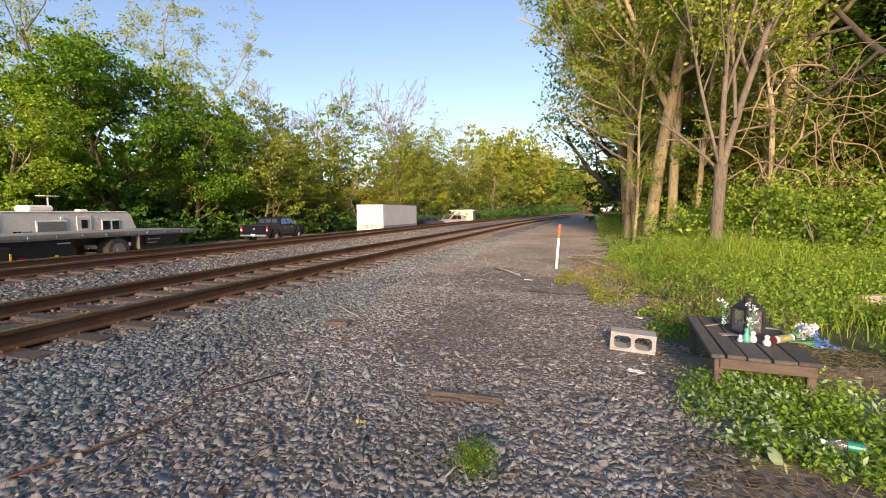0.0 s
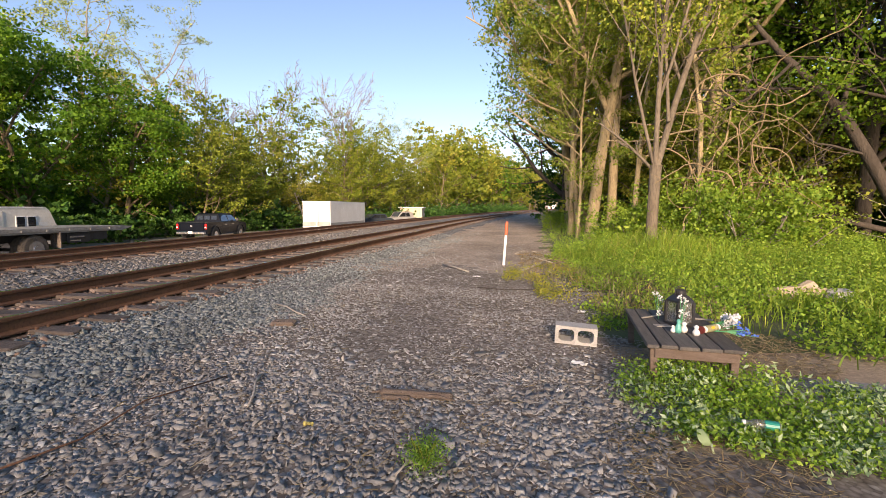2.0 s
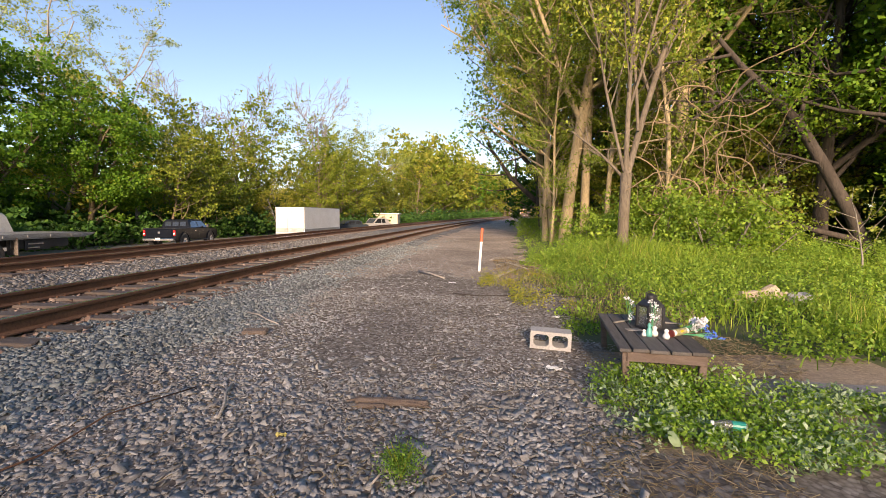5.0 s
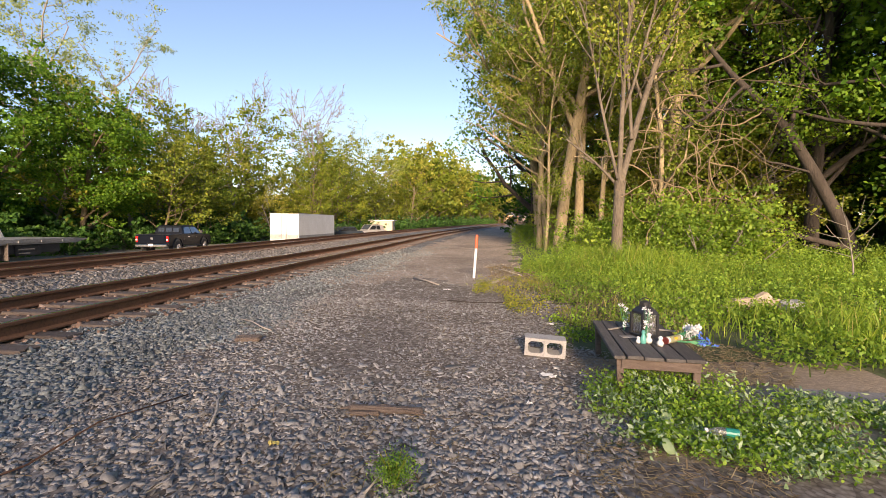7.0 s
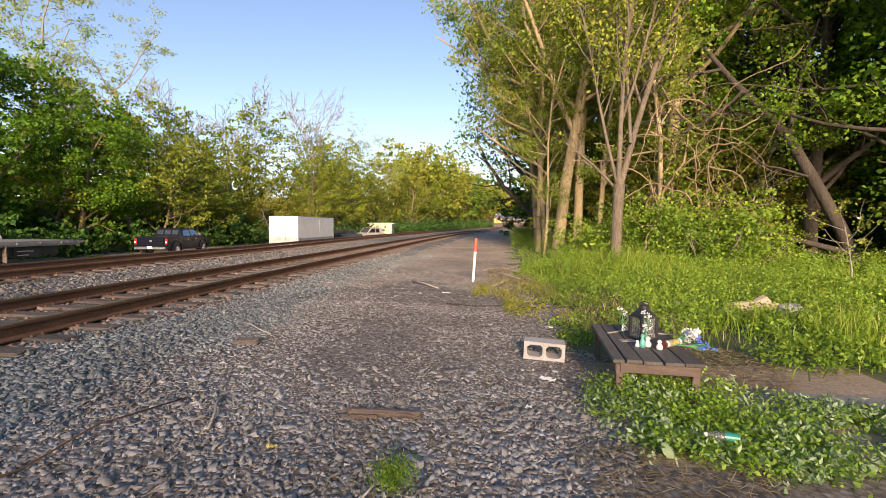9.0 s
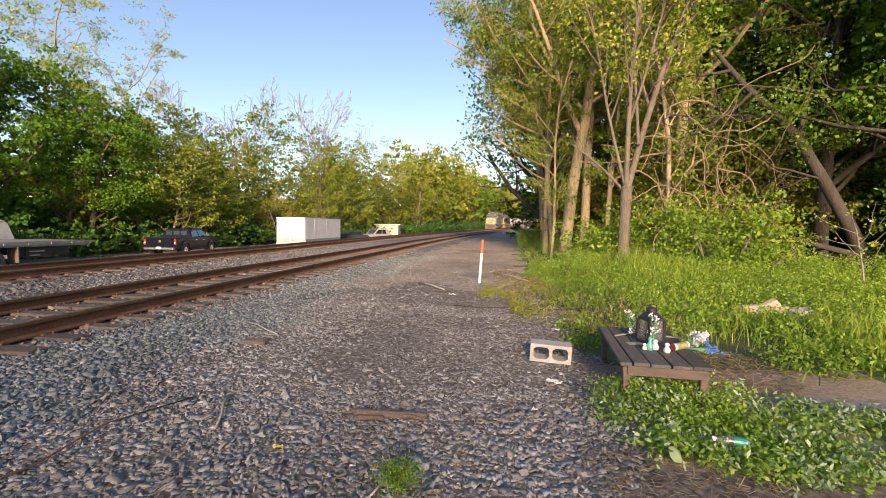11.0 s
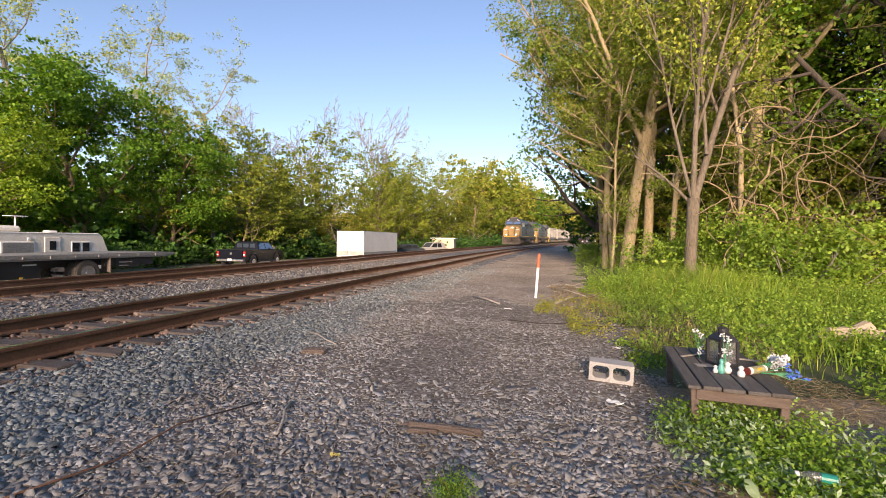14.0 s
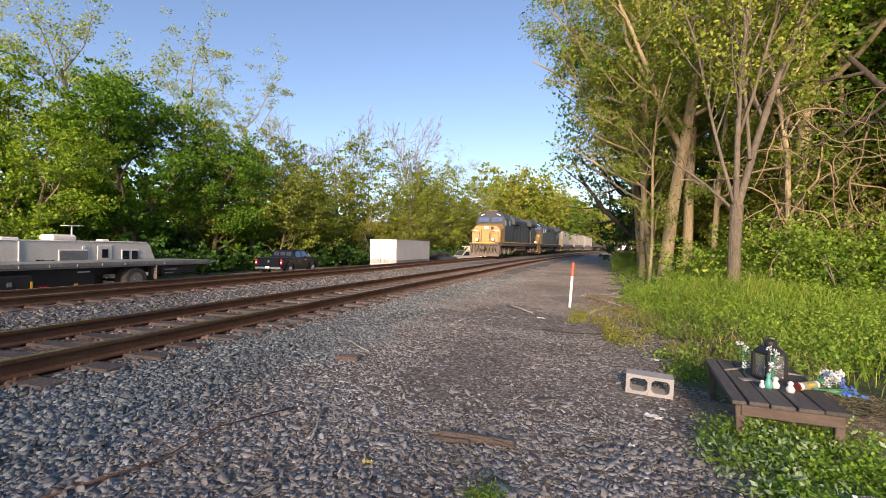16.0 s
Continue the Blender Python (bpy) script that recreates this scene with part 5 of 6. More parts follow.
WOOD_GREY = worn("grey_deck_wood", (0.085, 0.075, 0.068), (0.135, 0.12, 0.108), (0.05, 0.044, 0.04), 5, 45, 0.8, 0, 0.5, 0.004, (12, 1.2, 4), 0.2)
WOOD_BROWN = worn("brown_frame_wood", (0.12, 0.085, 0.065), (0.17, 0.125, 0.10), (0.08, 0.055, 0.045), 5, 40, 0.8, 0, 0.5, 0.004, (1.2, 8, 8), 0.15)
WOOD_SPLIT = worn("split_wood", (0.16, 0.115, 0.088), (0.25, 0.19, 0.15), (0.085, 0.065, 0.052), 6, 50, 0.9, 0, 0.9, 0.01, (1.5, 12, 12))
LOGWOOD = worn("log_wood", (0.36, 0.29, 0.20), (0.48, 0.40, 0.29), (0.24, 0.18, 0.12), 3, 30, 0.85, 0, 0.6, 0.01, (1, 6, 6))
CONCRETE = worn("concrete", (0.40, 0.385, 0.36), (0.50, 0.485, 0.46), (0.30, 0.285, 0.265), 5, 90, 0.95, 0, 0.5, 0.004)
LANTERN = plain("lantern_black", (0.028, 0.028, 0.03), 0.45)
PORCELAIN = plain("white_porcelain", (0.80, 0.78, 0.74), 0.3)
TEAL = plain("teal_glaze", (0.12, 0.44, 0.37), 0.35)
PAPER = plain("white_paper", (0.80, 0.80, 0.78), 0.8)
STICKM = worn("bleached_stick", (0.30, 0.27, 0.23), (0.42, 0.39, 0.34), (0.2, 0.17, 0.14), 8, 60, 0.9, 0, 0.4)
CLEAR = material("clear_plastic", lambda nt, b: (setattr(b.inputs["Transmission Weight"], "default_value", 0.9), setattr(b.inputs["Roughness"], "default_value", 0.12), setattr(b.inputs["IOR"], "default_value", 1.3)))
PETAL_W = plain("white_petal", (0.82, 0.82, 0.82), 0.7)
PETAL_B = plain("blue_petal", (0.10, 0.22, 0.72), 0.7)
GREEN_LABEL = plain("green_label", (0.06, 0.30, 0.13), 0.5)
TEAL_LABEL = plain("teal_label", (0.015, 0.26, 0.20), 0.4)


def at_ground(x, y, turn=0.0, dz=0.0, tilt=0.0):
    return Matrix.Translation((x, y, float(ground_z(x, y)) + dz)) @ pose(0, 0, 0, tilt, 0, turn)


def build_block():
    """A two-core concrete block on its side, the cores facing along Y."""
    g = Geo()
    D, c = 0.19, 0.026
    xs, zs = (-0.1985, -0.166, -0.016, 0.016, 0.166, 0.1985), (0.0, 0.033, 0.161, 0.194)
    vid, verts, faces = {}, [], []

    def vert(x, y, z):
        key = (round(x, 4), y, round(z, 4))
        if key not in vid:
            vid[key] = len(verts)
            verts.append((x, y, z))
        return vid[key]
    for y, flip in ((-D / 2, 1), (D / 2, -1)):
        for i in range(5):
            for k in range(3):
                x0, x1, z0, z1 = xs[i], xs[i + 1], zs[k], zs[k + 1]
                if k == 1 and i in (1, 3):      # a core, its corners rounded
                    for cx, cz, dx, dz in ((x0, z0, c, c), (x1, z0, -c, c), (x1, z1, -c, -c), (x0, z1, c, -c)):
                        t = [vert(cx, y, cz), vert(cx + dx, y, cz), vert(cx, y, cz + dz)]
                        faces.append(t if dx * dz * flip > 0 else t[::-1])
                else:
                    faces.append([vert(x0, y, z0), vert(x1, y, z0), vert(x1, y, z1), vert(x0, y, z1)][::flip])
    rims = [([(xs[0], zs[0]), (xs[5], zs[0]), (xs[5], zs[3]), (xs[0], zs[3])], 1)]
    for i in (1, 3):
        x0, x1, z0, z1 = xs[i], xs[i + 1], zs[1], zs[2]
        rims.append(([(x0 + c, z0), (x1 - c, z0), (x1, z0 + c), (x1, z1 - c), (x1 - c, z1), (x0 + c, z1), (x0, z1 - c), (x0, z0 + c)], -1))
    for ring, flip in rims:
        for (xa, za), (xb, zb) in zip(ring, ring[1:] + ring[:1]):
            faces.append([vert(xa, -D / 2, za), vert(xa, D / 2, za), vert(xb, D / 2, zb), vert(xb, -D / 2, zb)][::flip])
    g.add(verts, faces)
    b = new("concrete_block", g.data("concrete_block", CONCRETE))
    b.matrix_basis = at_ground(0.625, 4.50, -6, 0.006) @ pose(0, 0, 0, 0, 2.5, 0) @ Matrix.Diagonal((0.97, 1, 0.88, 1))
    tagged(b, "pale grey two-hole concrete block lying on gravel", "concrete block")


TABLE = Matrix.Translation((1.335, 3.945, 0.02)) @ pose(0, 0, 0, 0, 0, -6)
TZ = 0.285


def build_table():
    t = thing("low_table", TABLE, "low weathered grey wooden slat table outdoors", "table")
    W, L = 0.62, 1.24
    rng = random.Random(4)
    x = -W / 2
    for k, w in enumerate((0.085, 0.115, 0.135, 0.135, 0.135)):
        l = L + rng.uniform(-0.01, 0.015)
        part("plank", Geo().box((x + w / 2, rng.uniform(-0.006, 0.006), TZ - 0.012 + rng.uniform(-0.002, 0.002)), (w - 0.006, l, 0.026), 0.004, Matrix.Rotation(rng.uniform(-0.006, 0.006), 3, "Z")), WOOD_GREY, t)
        x += w + 0.003
    for s in (-1, 1):
        part("apron", Geo().box((0.01, s * (L / 2 - 0.03), TZ - 0.062), (W - 0.09, 0.025, 0.07), 0.004), WOOD_BROWN, t, "brown front apron board")
        part("side_rail", Geo().box((s * (W / 2 - 0.05), 0, TZ - 0.058), (0.025, L - 0.12, 0.06), 0.004), WOOD_BROWN, t)
        for e in (-1, 1):
            part("leg", Geo().box((s * (W / 2 - 0.055), e * (L / 2 - 0.055), (TZ - 0.028) / 2 - 0.02), (0.05, 0.05, TZ + 0.0), 0.005, Matrix.Rotation(0.05 * s, 3, "Y")), WOOD_BROWN, t)


def on_table(x, y, turn=0.0, dz=0.0):
    return Matrix.Translation((x, y, 0.02 + TZ + 0.003 + dz)) @ pose(0, 0, 0, 0, 0, turn)


TAN_LABEL = worn("faded_label", (0.30, 0.27, 0.14), (0.42, 0.38, 0.22), (0.16, 0.20, 0.09), 30, 90, 0.5)


def build_table_things():
    m = thing("lantern", on_table(1.385, 4.0, 20) @ Matrix.Diagonal((0.85, 0.85, 0.92, 1)), "black metal candle lantern with glass sides", "lantern")
    part("base", Geo().box((0, 0, 0.012), (0.20, 0.20, 0.024), 0.006), LANTERN, m)
    for sx in (-1, 1):
        for sy in (-1, 1):
            part("corner_bar", Geo().box((sx * 0.083, sy * 0.083, 0.115), (0.03, 0.03, 0.19), 0.004), LANTERN, m)
    for a in range(4):
        rot = Matrix.Rotation(a * math.pi / 2, 3, "Z")
        part("glass_pane", Geo().box(rot @ Vector((0, -0.083, 0.115)), (0.14, 0.004, 0.18), 0.0, rot), CLEAR, m)
    part("roof", Geo().tube([(0, 0, 0.205), (0, 0, 0.225), (0, 0, 0.265), (0, 0, 0.275)], [0.125, 0.12, 0.07, 0.05], 4).box((0, 0, 0.28), (0.085, 0.085, 0.03), 0.01), LANTERN, m)
    part("cap", Geo().tube([(0, 0, 0.275), (0, 0, 0.31), (0, 0, 0.322)], [0.05, 0.05, 0.03], 12), LANTERN, m)
    part("handle", Geo().tube([(-0.06, 0, 0.27), (-0.055, 0, 0.335), (0, 0, 0.35), (0.055, 0, 0.335), (0.06, 0, 0.27)], 0.005, 6), LANTERN, m)
    part("candle", Geo().tube([(0, 0, 0.025), (0, 0, 0.13)], 0.035, 14), PORCELAIN, m, "white candle")
    # two small plain figurines
    g = Geo().tube([(0, 0, 0), (0, 0, 0.03), (0, 0, 0.07), (0, 0, 0.085), (0, 0, 0.105), (0, 0, 0.125)], [0.026, 0.03, 0.02, 0.012, 0.02, 0.008], 12)
    a = new("figurine", g.data("figurine", TEAL, True))
    a.matrix_basis = on_table(1.285, 3.72) @ Matrix.Diagonal((0.85, 0.85, 0.85, 1))
    tagged(a, "small teal glazed ceramic figurine", "figurine", "figurines on the table")
    g = Geo().tube([(0, 0, 0), (0, 0, 0.025), (0, 0, 0.045), (0, 0, 0.055), (0, 0, 0.075), (0, 0, 0.09)], [0.026, 0.032, 0.022, 0.014, 0.024, 0.008], 12)
    for x, y, s in ((1.395, 3.665, 0.85), (1.335, 3.745, 0.9), (1.25, 3.73, 0.6)):
        b = new("figurine", g.data("figurine", PORCELAIN, True))
        b.matrix_basis = on_table(x, y) @ Matrix.Diagonal((s, s, s, 1))
        tagged(b, "small white porcelain figurine", "figurine", "figurines on the table")
    # a jar candle lying on its side
    c = thing("jar_candle", on_table(1.53, 3.775, 35, 0.028), "glass prayer candle with a faded tan label lying down", "candle")
    part("glass", Geo().tube([(-0.09, 0, 0), (0.10, 0, 0)], 0.027, 14), PORCELAIN, c)
    part("label_wrap", Geo().tube([(-0.055, 0, 0), (0.075, 0, 0)], 0.0282, 14), TAN_LABEL, c, "faded tan and green printed label")
    part("label_patch", Geo().box((0.01, -0.024, 0.012), (0.04, 0.01, 0.02), 0.003), AMBER, c)
    part("lid", Geo().tube([(-0.105, 0, 0), (-0.088, 0, 0)], 0.029, 14), plain("dark_red_lid", (0.16, 0.03, 0.025), 0.5), c)
    # flowers at the table's edge
    rng = np.random.default_rng(9)
    for name, mat, n, cx, cy, cz, lab in (("white_flowers", PETAL_W, 420, 1.73, 3.88, 0.07, "bunch of white artificial flowers"), ("blue_flowers", PETAL_B, 90, 1.72, 3.74, 0.025, "bunch of blue artificial flowers hanging over the edge")):
        fl = thing(name, on_table(cx - 0.03, cy, 0, 0), lab, "flowers", "artificial flowers")
        heads = rng.normal(0, 0.035, (9, 3)) * np.array([1.2, 1, 0.6]) + np.array([0.03, 0, cz])
        c = np.repeat(heads, n // 9, 0) + rng.normal(0, 0.012, (9 * (n // 9), 3))
        c[:, 2] = np.maximum(c[:, 2], 0.01)
        v, f = leaf_cloud(rng, c, 0.022, 0.5, 0.5)
        part("petals", array_mesh("petals", v, f, mat), None, fl)
        st = Geo()
        for h in heads:
            st.tube([(-0.13, 0.02, 0.012), (-0.05, h[1] * 0.5, max(0.02, h[2] * 0.6)), tuple(h)], 0.0025, 4)
        part("stems", st, GREEN_LABEL, fl)
    for x, y, n, lab in ((1.27, 4.16, 90, "sprig of small white flowers leaning on a lantern"), (1.36, 3.88, 110, "pale dried flower spray against a lantern")):
        fl = thing("flower_sprig", on_table(x, y), lab, "flowers")
        heads = rng.normal(0, 0.03, (10, 3)) * np.array([1, 0.6, 2.0]) + np.array([0, 0, 0.17])
        heads[:, 2] = np.clip(heads[:, 2], 0.05, 0.26)
        c = np.repeat(heads, n // 10, 0) + rng.normal(0, 0.009, (10 * (n // 10), 3))
        v, f = leaf_cloud(rng, c, 0.016, 0.3, 0.5)
        part("petals", array_mesh("petals", v, f, PETAL_W), None, fl)
        st = Geo()
        for h in heads:
            st.tube([(0, 0, 0), (h[0] * 0.4, h[1] * 0.4, h[2] * 0.5), tuple(h)], 0.002, 4)
        part("stems", st, GREEN_LABEL, fl)
    for x, y, a, l, w, lab in ((1.27, 4.26, 36, 0.34, 0.02, "bleached flat stick lying on the table"), (1.62, 4.2, -20, 0.2, 0.03, "pale broken stick lying on the table")):
        s = new("stick", Geo().box((0, 0, 0.006), (l, w, 0.011), 0.003).data("stick", STICKM))
        s.matrix_basis = on_table(x, y, a)
        tagged(s, lab, "stick")
    s = new("card", Geo().box((0, 0, 0.003), (0.12, 0.07, 0.005), 0.001).data("card", STICKM))
    s.matrix_basis = on_table(1.23, 3.92, 10)
    tagged(s, "faded card lying flat on the table", "card")


def crooked(name, pts, r, mat, label, category, n=7):
    ob = new(name, Geo().tube([(x, y, float(ground_z(x, y)) + z) for x, y, z in pts], [r * (1 - 0.5 * i / len(pts)) for i in range(len(pts))], n).data(name, mat, True))
    return tagged(ob, label, category)


def build_litter():
    w = thing("broken_tie_piece", at_ground(-0.62, 2.95, 2, 0.0), "split weathered brown wood piece on gravel", "wood scrap")
    part("upper_splinter", Geo().box((0.0, 0.01, 0.025), (0.5, 0.055, 0.045), 0.014, Matrix.Rotation(-0.05, 3, "Z")), WOOD_SPLIT, w)
    part("lower_splinter", Geo().box((-0.13, -0.045, 0.016), (0.2, 0.04, 0.032), 0.012, Matrix.Rotation(0.06, 3, "Z")), WOOD_SPLIT, w)
    for x, y, l, a in ((-0.20, 0.035, 0.22, 0.12), (0.14, -0.03, 0.26, -0.16), (-0.02, 0.05, 0.30, -0.02)):
        part("thin_splinter", Geo().tube([(x - l / 2, y - a * l / 2, 0.018), (x, y, 0.034), (x + l / 2, y + a * l / 2, 0.02)], [0.006, 0.014, 0.004], 5), WOOD_SPLIT, w)
    s = new("flat_stone", Geo().box((0, 0, 0.02), (0.26, 0.14, 0.05), 0.018, Matrix.Rotation(0.08, 3, "X")).data("flat_stone", WOOD_SPLIT))
    s.matrix_basis = at_ground(-2.47, 4.68, 8, 0.005)
    tagged(s, "flat brown wood chunk on the ballast edge", "wood scrap")
    crooked("stick", [(-1.85, 3.14, 0.03), (-1.80, 2.98, 0.035), (-1.72, 2.83, 0.03), (-1.65, 2.64, 0.02)], 0.012, STICKM, "bleached grey stick lying on gravel", "stick")
    crooked("stick", [(-2.97, 5.45, 0.04), (-2.75, 5.3, 0.06), (-2.55, 5.12, 0.05), (-2.37, 5.02, 0.03)], 0.011, STICKM, "thin pale stick lying on ballast", "stick")
    crooked("stick", [(-1.5, 10.11, 0.05), (-1.2, 9.7, 0.06), (-0.84, 9.1, 0.04)], 0.022, STICKM, "long bleached stick on the gravel", "stick")
    crooked("branch", [(-0.55, 7.5, 0.012), (-0.1, 7.30, 0.012), (0.35, 7.36, 0.010), (0.75, 7.12, 0.04), (1.2, 7.16, 0.05), (1.6, 7.3, 0.05)], 0.011, BARK_DARK_SHADE, "dark fallen branch across the gravel", "branch")
    crooked("branch", [(0.1, 9.2, 0.03), (0.6, 10.3, 0.08), (0.9, 11.4, 0.04)], 0.025, STICKM, "dry fallen branch near the marker post", "branch")
    crooked("branch", [(0.25, 12.5, 0.03), (0.55, 11.6, 0.1), (0.95, 10.9, 0.05)], 0.02, STICKM, "dry thin branch lying by the weeds", "branch")
    nb = random.Random(77)
    for k in range(26):
        x, y, a, l = nb.uniform(0.2, 1.15), nb.uniform(9.6, 15.0), nb.uniform(-0.9, 0.9), nb.uniform(0.5, 1.4)
        pts = [(x + math.sin(a) * l * q + nb.uniform(-0.05, 0.05), y + math.cos(a) * l * q, nb.uniform(0.02, 0.10)) for q in (-0.5, -0.15, 0.2, 0.5)]
        crooked("branch", pts, nb.uniform(0.008, 0.016), STICKM if k % 3 == 0 else VINE, "dry fallen twig beside the weeds", "branch", 5)
    crooked("wire", [(-0.52, 2.0, 0.03), (-0.47, 2.1, 0.06), (-0.53, 2.2, 0.05), (-0.46, 2.32, 0.02)], 0.006, STICKM, "curled pale wire in the gravel", "wire")
    crooked("root", [(-2.55, 1.5, 0.02), (-2.3, 2.1, 0.03), (-2.35, 2.6, 0.03), (-2.1, 3.1, 0.02)], 0.007, RUST, "rusty cable lying in the gravel", "cable")
    rng = random.Random(12)
    for name, x, y, sx, sy, mat, lab, cat in (("paper_scrap", 0.57, 3.82, 0.13, 0.06, PAPER, "crumpled white paper scrap on gravel", "paper"), ("paper_scrap", 0.87, 5.84, 0.10, 0.08, PAPER, "white crumpled cup by the weeds", "paper"),
                                              ("paper_scrap", -0.64, 8.65, 0.14, 0.08, PAPER, "white litter scrap on gravel", "paper"), ("leaf", -1.16, 2.46, 0.06, 0.03, plain("yellow_leaf", (0.5, 0.42, 0.12), 0.7), "single yellow leaf on gravel", "leaf"),
                                              ("paper_scrap", 0.35, 3.2, 0.04, 0.025, PAPER, "tiny white scrap on gravel", "paper"), ("paper_scrap", 2.05, 4.35, 0.06, 0.04, PAPER, "small white litter on bare soil", "paper")):
        g = Geo()
        n = 5
        vv = [((i / n - 0.5) * sx, (j / 2 - 0.5) * sy * (1 - 0.4 * abs(i / n - 0.5)), 0.018 + rng.uniform(-0.010, 0.014)) for i in range(n + 1) for j in range(3)]
        low = [(a, b, c - 0.004) for a, b, c in vv]
        ff = [(i * 3 + j, (i + 1) * 3 + j, (i + 1) * 3 + j + 1, i * 3 + j + 1) for i in range(n) for j in range(2)]
        g.add(vv + low, ff + [tuple(18 + q for q in f[::-1]) for f in ff])
        ob = new(name, g.data(name, mat))
        ob.matrix_basis = at_ground(x, y, rng.uniform(-40, 20), 0.005)
        tagged(ob, lab, cat)
    b = thing("plastic_bottle", at_ground(1.39, 2.66, -14, 0.115) @ Matrix.Diagonal((0.85, 0.85, 0.85, 1)), "clear crushed plastic bottle with a teal label", "bottle")
    part("shell", Geo().tube([(-0.11, 0, 0), (-0.095, 0, 0), (-0.05, 0, 0), (0.07, 0, 0), (0.085, 0, 0)], [0.013, 0.014, 0.03, 0.031, 0.024], 14), CLEAR, b)
    part("label_wrap", Geo().tube([(-0.005, 0, 0), (0.072, 0, 0)], 0.0318, 14), TEAL_LABEL, b, "teal printed label")
    part("cap", Geo().tube([(-0.128, 0, 0), (-0.108, 0, 0)], 0.015, 12), PORCELAIN, b)
    # large pale leaves standing in the herbs
    for x, y, h, a in ((1.14, 2.83, 0.10, 0.15), (1.08, 2.52, 0.08, 1.0)):
        g = Geo()
        n = 8
        vv = []
        for i in range(n + 1):
            w = 0.045 * math.sin(math.pi * (0.08 + 0.9 * i / n)) ** 0.7
            for j in (-1, -0.5, 0, 0.5, 1):
                vv.append((j * w, 0.03 * abs(j) + 0.03 * (i / n) ** 2, 0.05 + h * i / n))
        ff = [(i * 5 + j, i * 5 + j + 1, i * 5 + j + 6, i * 5 + j + 5) for i in range(n) for j in range(4)]
        g.add(vv, ff)
        g.tube([(0, 0, 0), (0, 0, 0.06)], 0.006, 6)
        ob = new("burdock_leaf", g.data("burdock_leaf", LEAF_SILVER, True))
        ob.matrix_basis = at_ground(x, y, math.degrees(a) - 20, -0.01, -18)
        tagged(ob, "large pale grey-green upright leaf among herbs", "leaf", "large pale leaves")
    # feathery weed tuft in the gravel
    nr = np.random.default_rng(6)
    t = thing("weed_tuft", at_ground(-0.40, 2.12), "small feathery green weed growing through gravel", "weed")
    c = nr.normal(0, 1, (1500, 3)) * np.array([0.05, 0.05, 0.042]) + np.array([0, 0, 0.085])
    c[:, 2] = np.abs(c[:, 2])
    v, f = leaf_cloud(nr, c, 0.016, 0.6, 0.2)
    part("foliage", array_mesh("foliage", v, f, LEAF_HERB), None, t)
    st = Geo()
    for k in range(10):
        a = k * 0.63
        st.tube([(0, 0, 0), (0.03 * math.cos(a), 0.03 * math.sin(a), 0.09), (0.07 * math.cos(a), 0.07 * math.sin(a), 0.16)], 0.0025, 4)
    part("stems", st, LEAF_MID, t)
    # logs and broken boards in the grass
    lg = new("log", Geo().tube([(-0.3, 0, 0.08), (0.1, 0, 0.09), (0.32, 0.03, 0.14)], [0.09, 0.10, 0.12], 10).data("log", LOGWOOD))
    lg.matrix_basis = at_ground(3.92, 7.05, 18, 0.02)
    tagged(lg, "pale cut log lying in the grass", "log")
    for x, y, a, sx, sz, lab in ((3.5, 6.8, 10, 0.25, 0.08, "short pale broken board in the grass"), (3.21, 7.66, 25, 0.34, 0.07, "pale plank end lying in the grass"), (4.3, 7.1, 0, 0.16, 0.14, "small grey stone in the grass")):
        ob = new("board", Geo().box((0, 0, sz / 2 + 0.03), (sx, 0.14, sz), 0.02).data("board", LOGWOOD))
        ob.matrix_basis = at_ground(x, y, a)
        tagged(ob, lab, "board")
    ob = new("stone", Geo().box((0, 0, 0.08), (0.32, 0.24, 0.17), 0.05, Matrix.Rotation(0.2, 3, "X")).data("stone", CONCRETE))
    ob.matrix_basis = at_ground(4.47, 6.95, 12)
    tagged(ob, "grey angular stone in the grass", "stone")
    # narrow asphalt path between herbs and meadow
    g = Geo()
    xs = np.linspace(1.72, 9.0, 24)
    vv, ff = [], []
    for x in xs:
        mid = 3.62 - 0.16 * (x - 1.8)
        hw = 0.15 + 0.03 * (x - 1.7) + 0.02 * math.sin(9 * x)
        for s in (-1, 1):
            y = mid + s * hw
            vv += [(x, y, float(ground_z(x, y)) + 0.022), (x, y, float(ground_z(x, y)) - 0.05)]
    for i in range(len(xs) - 1):
        k = 4 * i
        ff += [(k, k + 4, k + 6, k + 2), (k, k + 1, k + 5, k + 4), (k + 2, k + 6, k + 7, k + 3)]
    g.add(vv, ff)
    tagged(new("path", g.data("path", PATHM)), "narrow cracked dark asphalt strip in the weeds", "path", kind="structure")


